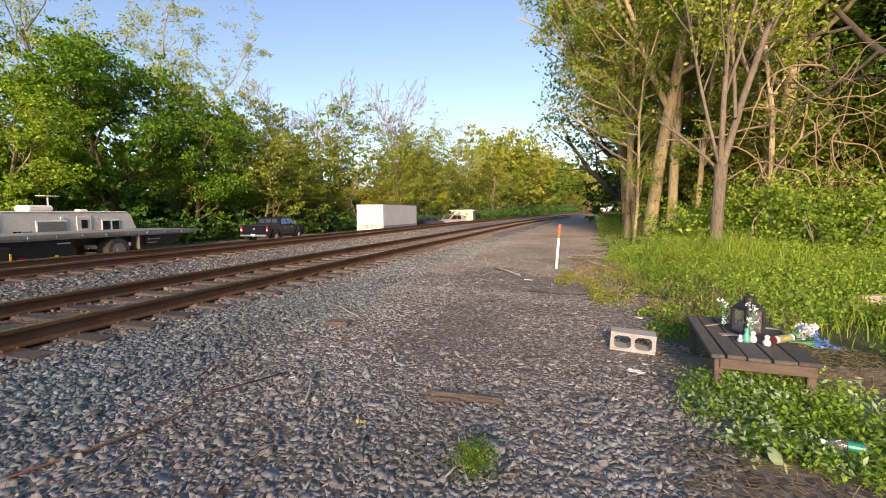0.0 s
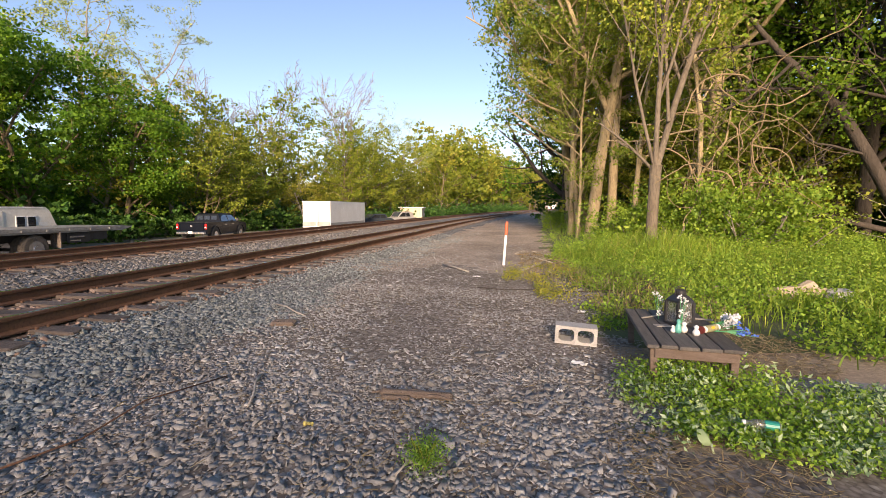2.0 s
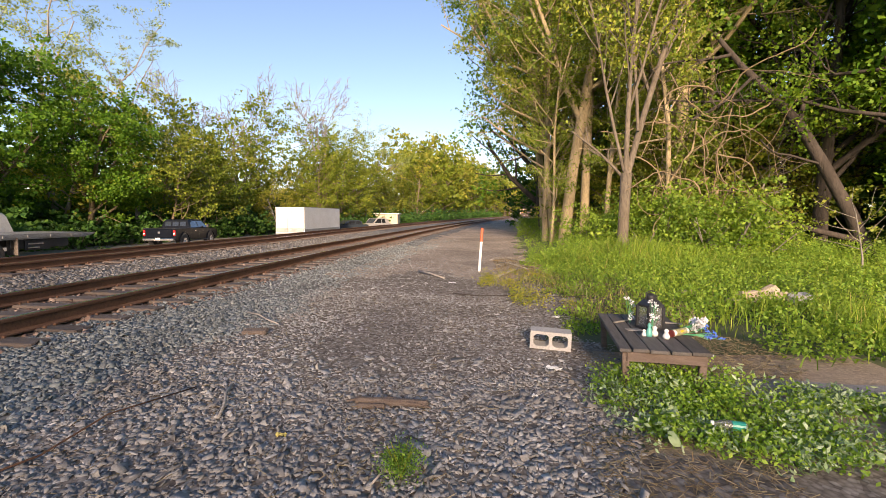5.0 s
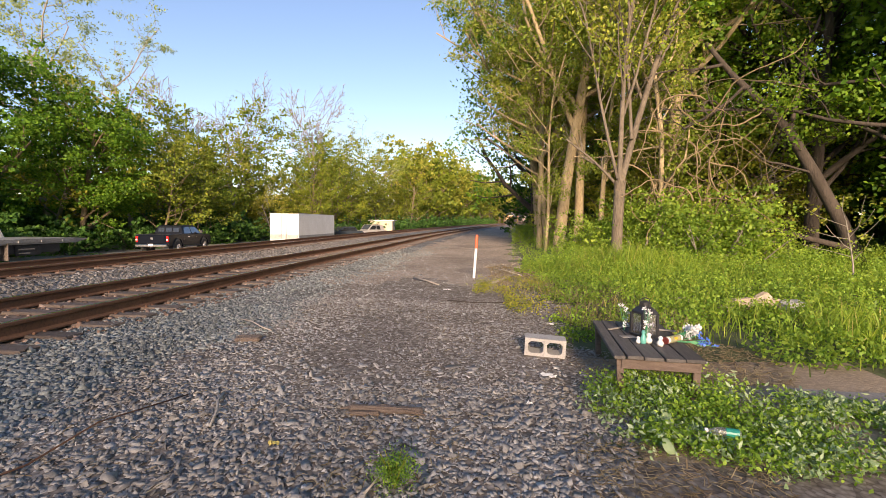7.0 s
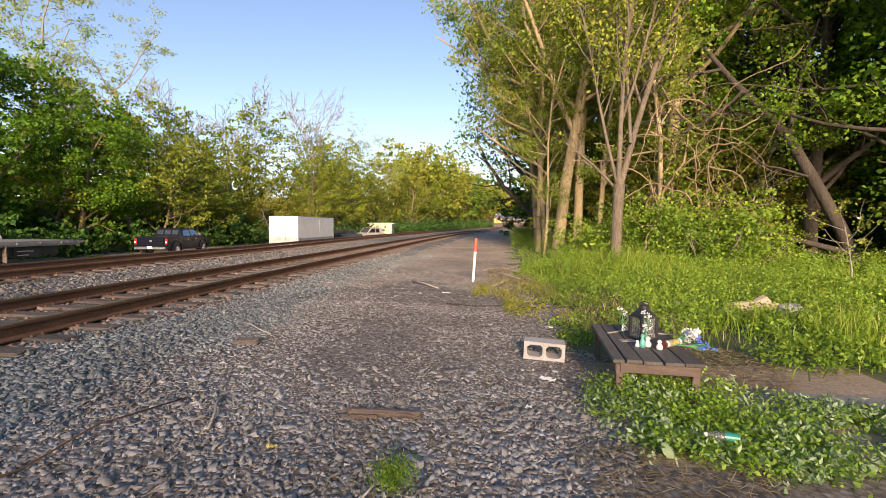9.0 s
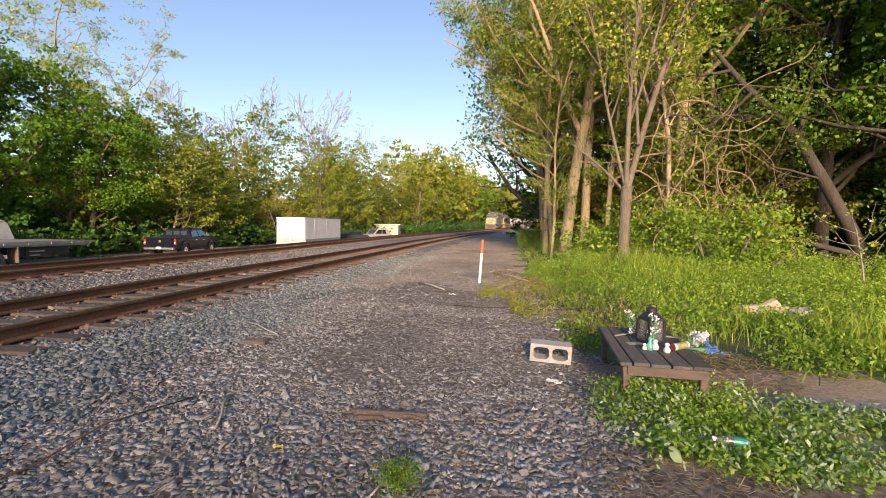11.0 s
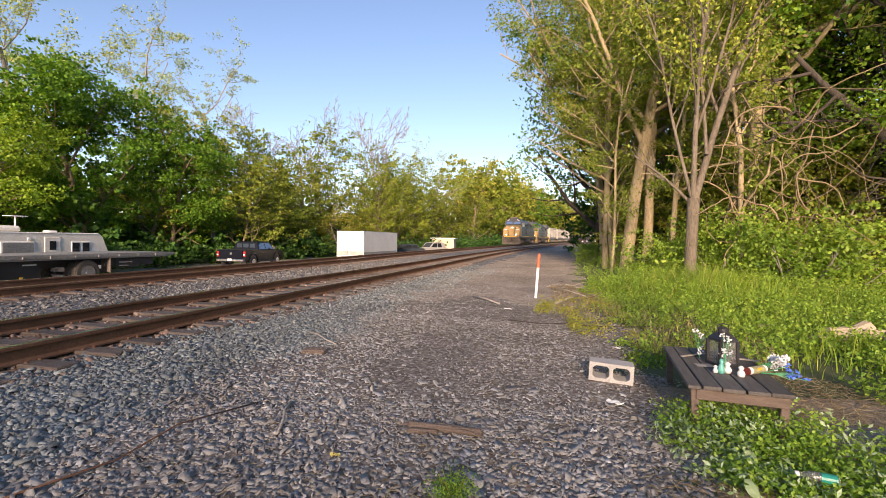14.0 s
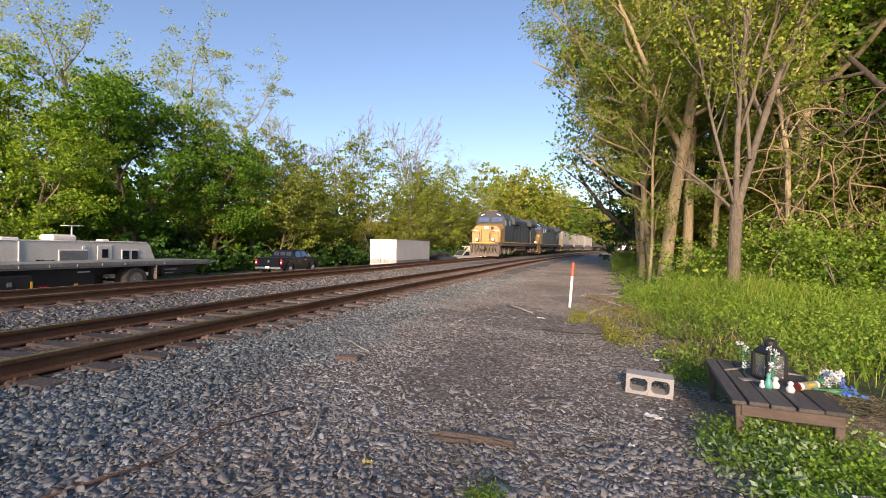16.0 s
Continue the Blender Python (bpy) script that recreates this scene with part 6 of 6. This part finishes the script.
def build_far_woods():
    """Leafy depth of the woods on both sides, closing the view between the trunks."""
    rng = np.random.default_rng(14)
    for x0, x1, y0, y1, n, h, mat, lab in ((-56, -38, -20, 75, 5500, 10.5, LEAF_MAPLE, "deep green wood behind the lot's trees"), (-39, -33, 0, 62, 5000, 5.5, LEAF_MAPLE, "shaded undergrowth behind the lot"), (-40, -31, 52, 112, 3600, 7, LEAF_UNDER_SHADE, "leafy undergrowth behind the cargo trailer, shade in its leaf colour"), (14, 30, 0, 60, 11000, 11, LEAF_DARK_SHADE, "deep wood behind the trees on the right, shade in its leaf colour"),
                                           (-46, -27, 75, 330, 3500, 9, LEAF_MID, "leafy depth of the tree line along the curve"), (10, 24, 45, 120, 3500, 9, LEAF_DARK_SHADE, "wood undergrowth along the track, shade in its leaf colour")):
        x, y = rng.uniform(x0, x1, n), rng.uniform(y0, y1, n)
        if y0 > 40:
            x = x + bend(y) * (1 if x0 < 0 else 0.55)
        z = ground_z(x, y) + h * rng.random(n) ** 1.2 * (0.75 + 0.25 * wave(0.3 * x, 0.25 * y))
        k = 3
        c = np.repeat(np.stack([x, y, z], 1), k, 0) + rng.normal(0, 0.35, (n * k, 3))
        v, f = leaf_cloud(rng, c, {-33: 0.45, -31: 0.5, 30: 0.5}.get(x1, 0.9), 0.4)
        tagged(new("woodland", array_mesh("woodland", v, f, mat)), lab, "woodland", kind="stuff")


def build_leaning():
    """A big trunk leaning out over the meadow, with dead tangled limbs."""
    rng = random.Random(31)
    # sun reaches this trunk; its shade comes from the bark colour
    t = thing("leaning_tree", Matrix.Identity(4), "leaning trunk with bare tangled limbs, shade put into its dark bark", "tree")
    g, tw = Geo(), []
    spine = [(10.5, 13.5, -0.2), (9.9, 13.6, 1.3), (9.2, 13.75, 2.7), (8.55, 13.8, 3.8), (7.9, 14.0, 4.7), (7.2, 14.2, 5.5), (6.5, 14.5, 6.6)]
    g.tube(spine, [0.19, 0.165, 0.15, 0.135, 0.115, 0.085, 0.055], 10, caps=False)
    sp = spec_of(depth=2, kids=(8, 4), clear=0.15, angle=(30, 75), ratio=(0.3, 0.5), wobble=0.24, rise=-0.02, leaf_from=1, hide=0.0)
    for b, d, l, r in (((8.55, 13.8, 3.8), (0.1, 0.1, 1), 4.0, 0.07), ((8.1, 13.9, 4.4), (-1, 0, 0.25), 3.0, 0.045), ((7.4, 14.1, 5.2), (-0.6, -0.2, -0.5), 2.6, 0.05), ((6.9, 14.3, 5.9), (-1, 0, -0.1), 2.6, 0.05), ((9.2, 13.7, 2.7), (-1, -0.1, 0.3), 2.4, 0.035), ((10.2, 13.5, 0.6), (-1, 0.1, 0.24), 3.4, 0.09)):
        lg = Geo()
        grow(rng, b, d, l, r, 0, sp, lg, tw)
        part("limb", lg, BARK_DARK_SHADE, t, smooth=True)
    part("trunk", g, BARK_DARK_SHADE, t, smooth=True)
    d = thing("dead_branches", Matrix.Identity(4), "tangled dry brown branches hanging at the wood's edge", "branches")
    for k in range(44):
        a, dist = radians(rng.gauss(24, 2.6)), rng.uniform(13.4, 15.2)
        p = Vector((dist * math.sin(a), dist * math.cos(a), rng.uniform(1.8, 4.6)))
        way = Vector((rng.uniform(-1, 1), rng.uniform(-0.4, 0.4), rng.uniform(-1, 0.6))).normalized()
        curl = Vector((rng.uniform(-0.3, 0.3), 1, rng.uniform(-0.3, 0.3))).normalized()
        pts, bend_by = [p.copy()], rng.uniform(-0.15, 0.15)
        for q in range(rng.randint(9, 16)):
            bend_by = 0.35 * bend_by + rng.uniform(-0.42, 0.42)
            way = (Quaternion(curl, bend_by) @ way + Vector((rng.gauss(0, 0.1), rng.gauss(0, 0.1), -0.05))).normalized()
            pts.append(pts[-1] + way * rng.uniform(0.16, 0.26))
        r0 = rng.choice((0.010, 0.013, 0.017, 0.024))
        g = Geo().tube(pts, [r0 * (1 - 0.6 * i / len(pts)) for i in range(len(pts))], 5, caps=False)
        part("limb", g, VINE, d, smooth=True)
    # a young sapling in the meadow
    s = make_tree("sapling", 41, spec_of(height=1.9, radius=0.02, stem=0.8, depth=1, kids=(9,), clear=0.45, leaf_from=1, leaves=170, clump=5, clump_r=0.06, spread=0.06, leaf=0.065, hide=0.0), BARK_PALE, LEAF_LIGHT, "young sapling with light leaves in the meadow", Matrix.Translation((7.1, 9.4, 0.05)))


build_gravel()
build_meadow()
build_block()
build_table()
build_table_things()
build_litter()
build_far_woods()
build_leaning()


# ---------------- build: land and tracks ----------------
build_ground()
build_track(NEAR_U, "rusty rails on weathered wooden ties beside the gravel", 150)
build_track(FAR_U, "second rusty track on wooden ties nearer the parking lot", 150)

# ---------------- build: trees ----------------
def build_trees():
    maple = make_tree("maple_tree", 11, spec_of(height=12, radius=0.26, stem=0.85, clear=0.12, kids=(16, 6, 4), ratio=(0.36, 0.56), leaves=26000, clump=16, clump_r=0.24, spread=0.34, leaf=0.215, hide=0.03), BARK, LEAF_MAPLE, "dense dark green maple beside the lot")
    maple2 = make_tree("maple_tree", 12, spec_of(height=11, radius=0.24, stem=0.85, clear=0.12, kids=(14, 6, 4), ratio=(0.38, 0.58), leaves=16000, clump=14, clump_r=0.24, spread=0.34, leaf=0.21, hide=0.03), BARK, LEAF_FRESH, "broad green leafy tree beside the lot")
    locust = make_tree("locust_tree", 13, spec_of(height=18, radius=0.22, stem=0.8, clear=0.45, kids=(8, 5, 4), ratio=(0.34, 0.5), angle=(25, 60), wobble=0.2, leaves=7500, clump=12, clump_r=0.24, spread=0.16, leaf=0.18, slim=0.26, hide=0.009), BARK_PALE, LEAF_PALE, "tall thin-leaved locust tree with open crown")
    bare = make_tree("bare_tree", 14, spec_of(height=16, radius=0.16, stem=0.75, clear=0.4, depth=4, kids=(8, 5, 4, 3), angle=(20, 45), ratio=(0.4, 0.55), leaves=0, clump=3, leaf=0.14, hide=0.0, thin=0.02), BARK_PALE, LEAF_LIGHT, "leafless pale grey tree standing above the tree line")
    bushy = make_tree("leafy_tree", 15, spec_of(height=10, radius=0.16, stem=0.85, clear=0.08, kids=(14, 6, 4), ratio=(0.4, 0.6), angle=(40, 80), leaves=4700, clump=12, clump_r=0.26, spread=0.34, leaf=0.255, hide=0.03), BARK, LEAF_MID, "yellow-green bushy tree in the line along the lot")
    bushy2 = make_tree("leafy_tree", 25, spec_of(height=10, radius=0.15, stem=0.85, clear=0.12, kids=(13, 6, 4), ratio=(0.36, 0.56), angle=(35, 75), leaves=4700, clump=11, clump_r=0.26, spread=0.32, leaf=0.255, slim=0.34, hide=0.02), BARK_PALE, LEAF_YELLOW, "pale yellow-green spring tree in the line along the lot")
    remote = make_tree("leafy_tree", 26, spec_of(height=11, radius=0.18, stem=0.85, clear=0.1, kids=(13, 5, 4), ratio=(0.38, 0.58), angle=(38, 75), leaves=1500, clump=8, clump_r=0.34, spread=0.35, leaf=0.54, hide=0.045), BARK, LEAF_MID, "distant green tree along the curving track")
    remote2 = make_tree("leafy_tree", 27, spec_of(height=12, radius=0.18, stem=0.85, clear=0.15, kids=(12, 5, 4), ratio=(0.34, 0.54), angle=(35, 70), leaves=1500, clump=8, clump_r=0.34, spread=0.35, leaf=0.52, hide=0.04), BARK, LEAF_YELLOW, "distant yellow-green tree along the curving track")
    # leaves coloured near black for the shade deep in the wood
    dark = make_tree("dark_tree", 16, spec_of(height=13, radius=0.24, stem=0.85, clear=0.1, kids=(15, 6, 4), ratio=(0.4, 0.6), angle=(45, 85), leaves=3000, clump=12, clump_r=0.26, spread=0.36, leaf=0.44, hide=0.04), BARK, LEAF_DARK_SHADE, "tree of the wood, its shade put into the dark green leaves")
    hedge = make_tree("thicket_bush", 18, spec_of(height=2.6, radius=0.03, stems=7, apart=0.06, splay=0.7, sides=(4, 3, 3), stem=0.7, depth=2, clear=0.1, kids=(6, 4), leaf_from=1, angle=(35, 75), leaves=2900, clump=7, clump_r=0.10, spread=0.14, leaf=0.095, hide=0.012), BARK_PALE, LEAF_WEED, "bright green leafy thicket at the wood's edge", category="bush")
    # low bushes whose leaf colour holds the tree line's shade
    hedge2 = make_tree("thicket_bush", 19, spec_of(height=2.8, radius=0.03, stems=7, apart=0.06, splay=0.85, sides=(4, 3, 3), stem=0.7, depth=2, clear=0.05, kids=(6, 4), leaf_from=1, angle=(35, 75), leaves=950, clump=8, clump_r=0.14, spread=0.18, leaf=0.25, hide=0.02), BARK_DARK_SHADE, LEAF_UNDER_SHADE, "undergrowth bush below the tree line, shade in its dark green", category="bush")
    rng = random.Random(5)
    maple3 = make_tree("maple_tree", 29, spec_of(height=9, radius=0.2, stem=0.85, clear=0.16, kids=(14, 6, 4), ratio=(0.38, 0.58), leaves=11500, clump=16, clump_r=0.20, spread=0.25, leaf=0.135, hide=0.02), BARK_DARK_SHADE, LEAF_MAPLE, "broad leafy maple at the wood's edge")
    # single trees beside the lot
    put(maple, -29.0, 24.5, 1.0, 20)
    put(maple2, -34.0, 20.0, 0.95, 80)
    put(maple2, -28.5, 17.5, 0.74, 200)
    put(maple2, -31.5, 15.5, 0.84, 320)
    put(maple, -27.5, 29.5, 0.82, 140)
    put(locust, -33.5, 33.5, 1.1, 0)
    put(maple3, 11.0, 17.5, 1.2, 75, label="leafy green maple inside the wood's edge")
    put(maple3, 10.2, 15.2, 0.95, 300)
    put(maple3, 12.5, 10.5, 0.95, 20)
    put(maple3, 14.0, 13.0, 1.15, 165, label="leafy green maple inside the wood's edge")
    put(maple3, 3.5, 28.5, 1.25, 50, label="dense leafy maple overhanging the gravel path")
    put(maple3, 4.2, 34.5, 1.4, 250, label="dense leafy maple overhanging the gravel path")
    put(maple3, 12.0, 20.5, 1.35, 210, label="leafy green maple inside the wood's edge")
    put(maple3, 16.5, 11.0, 1.35, 100, label="leafy green maple inside the wood's edge")
    put(maple3, 9.2, 19.5, 1.0, 10, label="leafy green maple inside the wood's edge")
    reaching = make_tree("maple_tree", 37, spec_of(height=10.5, radius=0.16, stem=0.85, clear=0.30, kids=(13, 6, 4), ratio=(0.34, 0.5), angle=(50, 85), rise=0.0, leaves=15000, clump=14, clump_r=0.20, spread=0.2, leaf=0.10, hide=0.012), BARK_DARK_SHADE, LEAF_FRESH, "leafy green maple reaching over the meadow's edge")
    put(reaching, 10.4, 12.2, 1.0, 130)
    put(locust, -30.5, 38.0, 0.92, 40)
    put(locust, -37.0, 25.0, 1.0, 130)
    put(locust, -40.0, 20.0, 0.9, 210)
    put(bare, -28.5, 55.0, 1.12, 0)
    put(bare, -24.0, 62.0, 1.15, 90)
    put(bare, -33.0, 46.0, 0.95, 190)
    put(locust, -23.5, 77.0, 0.86, 70)
    put(locust, -20.5, 83.0, 0.86, 160)
    for x, y, s in ((-27, 41, 0.8), (-25.5, 47, 0.85), (-24.5, 52.5, 0.8), (-22.5, 58, 0.85), (-21, 64, 0.95), (-22, 69.5, 0.95), (-29, 44, 0.9), (-28, 50, 0.95), (-25, 66, 1.0), (-31, 31, 1.1), (-24.5, 33.5, 0.55), (-25, 38.5, 0.5), (-31, 41, 0.9), (-33, 37, 0.9), (-27.5, 57, 0.9), (-26, 61, 0.9), (-24, 72, 0.95), (-22.5, 48, 0.5), (-20.5, 56, 0.55), (-19.5, 67, 0.6)):
        put(rng.choice([bushy, bushy2, bushy2]), x, y, s * rng.uniform(1.05, 1.25), rng.uniform(0, 360))
    # line along the far curve
    y = 78.0
    while y < 330:
        for k in range(2):
            u = FAR_U - 10.5 - 7 * k - rng.uniform(0, 3) - (3 if y < 92 else 0)
            x = u + float(bend(y)) + rng.uniform(-1, 1)
            put(rng.choice([remote, remote2]) if y > 100 else rng.choice([bushy, bushy2]), x, y + rng.uniform(-2, 2), rng.uniform(0.95, 1.2) * (1.0 if y < 110 else 1.2), rng.uniform(0, 360))
        y += 6.5 if y < 150 else 9
    y = 16.0
    while y < 100:
        x = -26.5 + 0.10 * (y - 16) + rng.uniform(-1.5, 1.0) + (float(bend(y)) if y > 60 else 0)
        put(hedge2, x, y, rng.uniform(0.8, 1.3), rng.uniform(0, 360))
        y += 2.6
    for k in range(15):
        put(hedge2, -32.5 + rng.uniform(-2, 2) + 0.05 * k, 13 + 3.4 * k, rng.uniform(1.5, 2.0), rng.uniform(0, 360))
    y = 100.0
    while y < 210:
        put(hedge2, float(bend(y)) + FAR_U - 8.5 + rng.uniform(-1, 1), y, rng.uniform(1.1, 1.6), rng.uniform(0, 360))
        y += 4.5
    # the wood on the right
    fork = make_tree("forked_tree", 21, spec_of(height=12, radius=0.115, stems=1, stem=0.01, depth=0, leaves=0), BARK, LEAF_LIGHT, "slender forked tree with grey-brown bark and light leaves", Matrix.Translation((3.8, 13.3, 0)))
    build_fork(fork)
    wood = make_tree("locust_tree", 23, spec_of(height=16, radius=0.24, stem=0.9, clear=0.28, kids=(15, 5, 4), ratio=(0.28, 0.44), angle=(35, 75), wobble=0.10, leaves=16000, clump=10, clump_r=0.2, spread=0.2, leaf=0.135, slim=0.27, hide=0.012), BARK_TAN_SUNLIT, LEAF_LIGHT, "tall tree at the edge of the wood, sunlight in its tan bark")
    wood2 = make_tree("locust_tree", 24, spec_of(height=15, radius=0.19, stem=0.9, clear=0.30, kids=(13, 5, 4), ratio=(0.26, 0.40), angle=(35, 75), wobble=0.12, leaves=16000, clump=10, clump_r=0.2, spread=0.2, leaf=0.135, slim=0.27, hide=0.012), BARK_TAN_SUNLIT, LEAF_MID, "tall green tree at the edge of the wood")
    slender = make_tree("slender_tree", 33, spec_of(height=11, radius=0.085, stem=0.92, clear=0.22, kids=(14, 4, 3), ratio=(0.16, 0.28), angle=(35, 75), wobble=0.16, leaves=5200, clump=9, clump_r=0.17, spread=0.18, leaf=0.125, slim=0.27, hide=0.006), BARK_TAN_SUNLIT, LEAF_LIGHT, "slender crooked young tree at the wood's edge")
    for p, x, y, s, a in ((wood, 3.25, 20.2, 1.1, 10), (wood2, 4.25, 20.9, 1.1, 120), (wood, 3.3, 26.8, 0.95, 240), (wood2, 4.4, 30, 1.0, 30),
                          (wood, 7.0, 18.5, 0.95, 300), (wood, 6.5, 18.8, 0.8, 20), (wood2, 4.75, 19.2, 0.55, 75), (wood, 3.2, 23.0, 0.55, 155), (wood2, 8.1, 17.2, 0.6, 215), (wood2, 2.9, 23.5, 0.85, 330), (wood2, 8.0, 24, 1.05, 170), (wood, 6.0, 28, 1.0, 200)):
        put(p, x, y, s, a)
    put(slender, 5.35, 14.9, 1.0, 60)
    put(slender, 2.65, 19.6, 0.8, 190)
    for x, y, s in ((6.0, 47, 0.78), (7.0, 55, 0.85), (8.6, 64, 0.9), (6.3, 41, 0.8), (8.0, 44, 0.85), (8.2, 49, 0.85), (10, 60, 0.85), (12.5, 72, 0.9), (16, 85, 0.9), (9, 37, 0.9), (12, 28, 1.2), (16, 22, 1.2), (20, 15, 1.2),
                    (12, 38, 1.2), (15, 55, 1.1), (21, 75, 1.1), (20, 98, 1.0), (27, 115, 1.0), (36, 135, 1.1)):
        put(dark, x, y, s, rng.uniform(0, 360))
    for k in range(17):
        y = 13.5 + 2.8 * k
        x = float(np.interp(y, [12, 16, 25, 40, 70], [6.5, 3.2, 2.6, 3.0, 6.0])) + rng.uniform(-0.4, 1.2)
        put(hedge, x, y, rng.uniform(0.42, 0.62) + (0.35 if y > 23 else 0), rng.uniform(0, 360))
    for k in range(14):
        x = 3.5 + 0.30 * k
        put(hedge, x, (14.6 if k % 2 else 15.6) + rng.uniform(-0.4, 0.6) - 0.12 * k, rng.uniform(0.95, 1.15) + (0.6 if 4 < k < 13 else 0.15), rng.uniform(0, 360))
    # young trees between the trunks
    for x, y, s in ((5.9, 22.5, 0.4), (6.9, 17.6, 0.42), (7.6, 17.4, 0.45), (8.8, 16.6, 0.42), (6.0, 22, 0.5), (8.5, 21, 0.55), (3.9, 24.5, 0.4), (10.5, 18, 0.5), (4.6, 29, 0.45), (10, 25, 0.6)):
        put(bushy2 if rng.random() < 0.5 else bushy, x, y, s, rng.uniform(0, 360), label="young leafy tree filling the wood's edge")
    # unseen trees added behind the camera to keep the low sun off the gravel
    for k in range(15):
        put(dark, -14.5 + 1.4 * k + rng.uniform(-0.3, 0.3), -27 + 2.5 * (k % 2), (0.775 if k < 8 else 0.745) + rng.uniform(-0.03, 0.03), rng.uniform(0, 360), label="unseen broad leafy tree added behind the camera to cast shade")
    # added lower, so that more sun passes to the meadow
    for k in range(5):
        put(dark, 7.2 + 2.4 * k, -27 + 2.5 * (k % 2), 0.50 + rng.uniform(-0.05, 0.05), rng.uniform(0, 360), label="unseen lower leafy tree added behind the camera to cast shade")


def build_fork(tree):
    """Stem, a low side branch, and two leaders that part at 2.4 m, with thin twigs and light leaves."""
    rng = random.Random(8)
    nr = np.random.default_rng(8)
    g, twigs = Geo(), []
    g.tube([(0, 0, -0.2), (0, 0, 0.05), (-0.02, 0, 0.8), (0.0, 0, 1.7), (0.02, 0, 2.45)], [0.21, 0.165, 0.15, 0.145, 0.16], 10, caps=False)
    leaders = [((0.03, 0, 2.35), (0.27, 0.02, 1.0), 9.5, 0.095), ((0.0, 0, 2.4), (0.03, 0.05, 1.0), 8.5, 0.075), ((-0.03, 0, 2.3), (-0.62, 0.1, 0.62), 2.0, 0.045),
               ((-0.04, 0, 2.5), (-0.13, 0.1, 1.0), 6.0, 0.05), ((0.3, 0.02, 3.6), (0.02, 0.1, 1.0), 6.5, 0.05), ((0.05, 0.06, 4.2), (0.30, 0.1, 1.0), 5.5, 0.045)]
    sp = spec_of(depth=2, kids=(11, 5), clear=0.25, angle=(20, 50), ratio=(0.2, 0.34), wobble=0.09, rise=0.08, leaf_from=1, hide=0.0)
    for b, d, l, r in leaders:
        grow(rng, b, d, l, r, 0, sp, g, twigs)
    for ob in list(tree.children):
        bpy.data.objects.remove(ob)
    part("trunk", g, BARK_FORK, tree, smooth=True)
    pts = np.array([p[:] for p, _ in twigs])
    pts = pts[pts[:, 2] > 4.0]
    c = np.repeat(pts[nr.integers(0, len(pts), 560)] + nr.normal(0, 0.15, (560, 3)), 10, 0)
    c = c + nr.normal(0, 0.14, c.shape)
    v, f = leaf_cloud(nr, c, 0.115, 0.5, 0.28)
    part("crown", array_mesh("crown", v, f, LEAF_LIGHT), None, tree)


build_trees()

# ---------------- build: lot and trackside ----------------
make_flatbed()
make_rv()
make_pickup()
make_cargo_trailer()
make_car("sedan", lot(-16.2, 53.0, 140), GREYCAR, "dark grey-blue sedan parked beyond a white trailer")
make_car("hatchback", lot(-15.0, 61.0, 150), SILVER, "dusty silver hatchback parked near a shed", 1.62)
make_shed()
make_house()
make_post()

# ---------------- build: train ----------------
def track_table():
    ys = np.arange(-80, 800, 0.5)
    xs = bend(ys)
    s = np.concatenate([[0], np.cumsum(np.hypot(np.diff(xs), np.diff(ys)))])
    return ys, s - np.interp(43.4, ys, s)


TY, TS = track_table()
SPEED = 17.3


def on_track(s):
    y = float(np.interp(s, TS, TY))
    p, h = along(FAR_U, y, RAIL_Z)
    return p


def rail_pose(s, half):
    """Pose of a vehicle whose middle is s metres along the track beyond the 16 s mark."""
    a, b = on_track(s - half), on_track(s + half)
    d = b - a
    yaw = -math.degrees(math.atan2(d.x, d.y))
    tilt = math.degrees(math.atan2(d.z, math.hypot(d.x, d.y)))
    m = (a + b) / 2
    return Matrix.Translation(m) @ pose(0, 0, 0, 0, 0, yaw) @ pose(0, 0, 0, tilt)


loco = make_locomotive("dark blue road locomotive with a yellow nose, headlights lit")
hopper = make_hopper()
flat = make_flat_wagon()
CONSIST = [(loco, 22.6, 7.0)]
loco2 = copy_thing(loco, Matrix.Identity(4))
tagged(loco2, "dark blue second locomotive coupled behind the leading one")
CONSIST.append((loco2, 22.6, 7.0))
CONSIST.append((hopper, 17.6, 6.5))
for k in range(2):
    CONSIST.append((copy_thing(hopper, Matrix.Identity(4)), 17.6, 6.5))
CONSIST.append((flat, 19.0, 7.1))
for k in range(4):
    CONSIST.append((copy_thing(flat, Matrix.Identity(4)), 19.0, 7.1))


def motions():
    s = 0.0
    for ob, length, half in CONSIST:
        mid = s + length / 2
        walk(ob, [(t, rail_pose(mid + SPEED * (16.0 - t), half)) for t in np.arange(0, 16.01, 1.0)])
        s += length


motions()
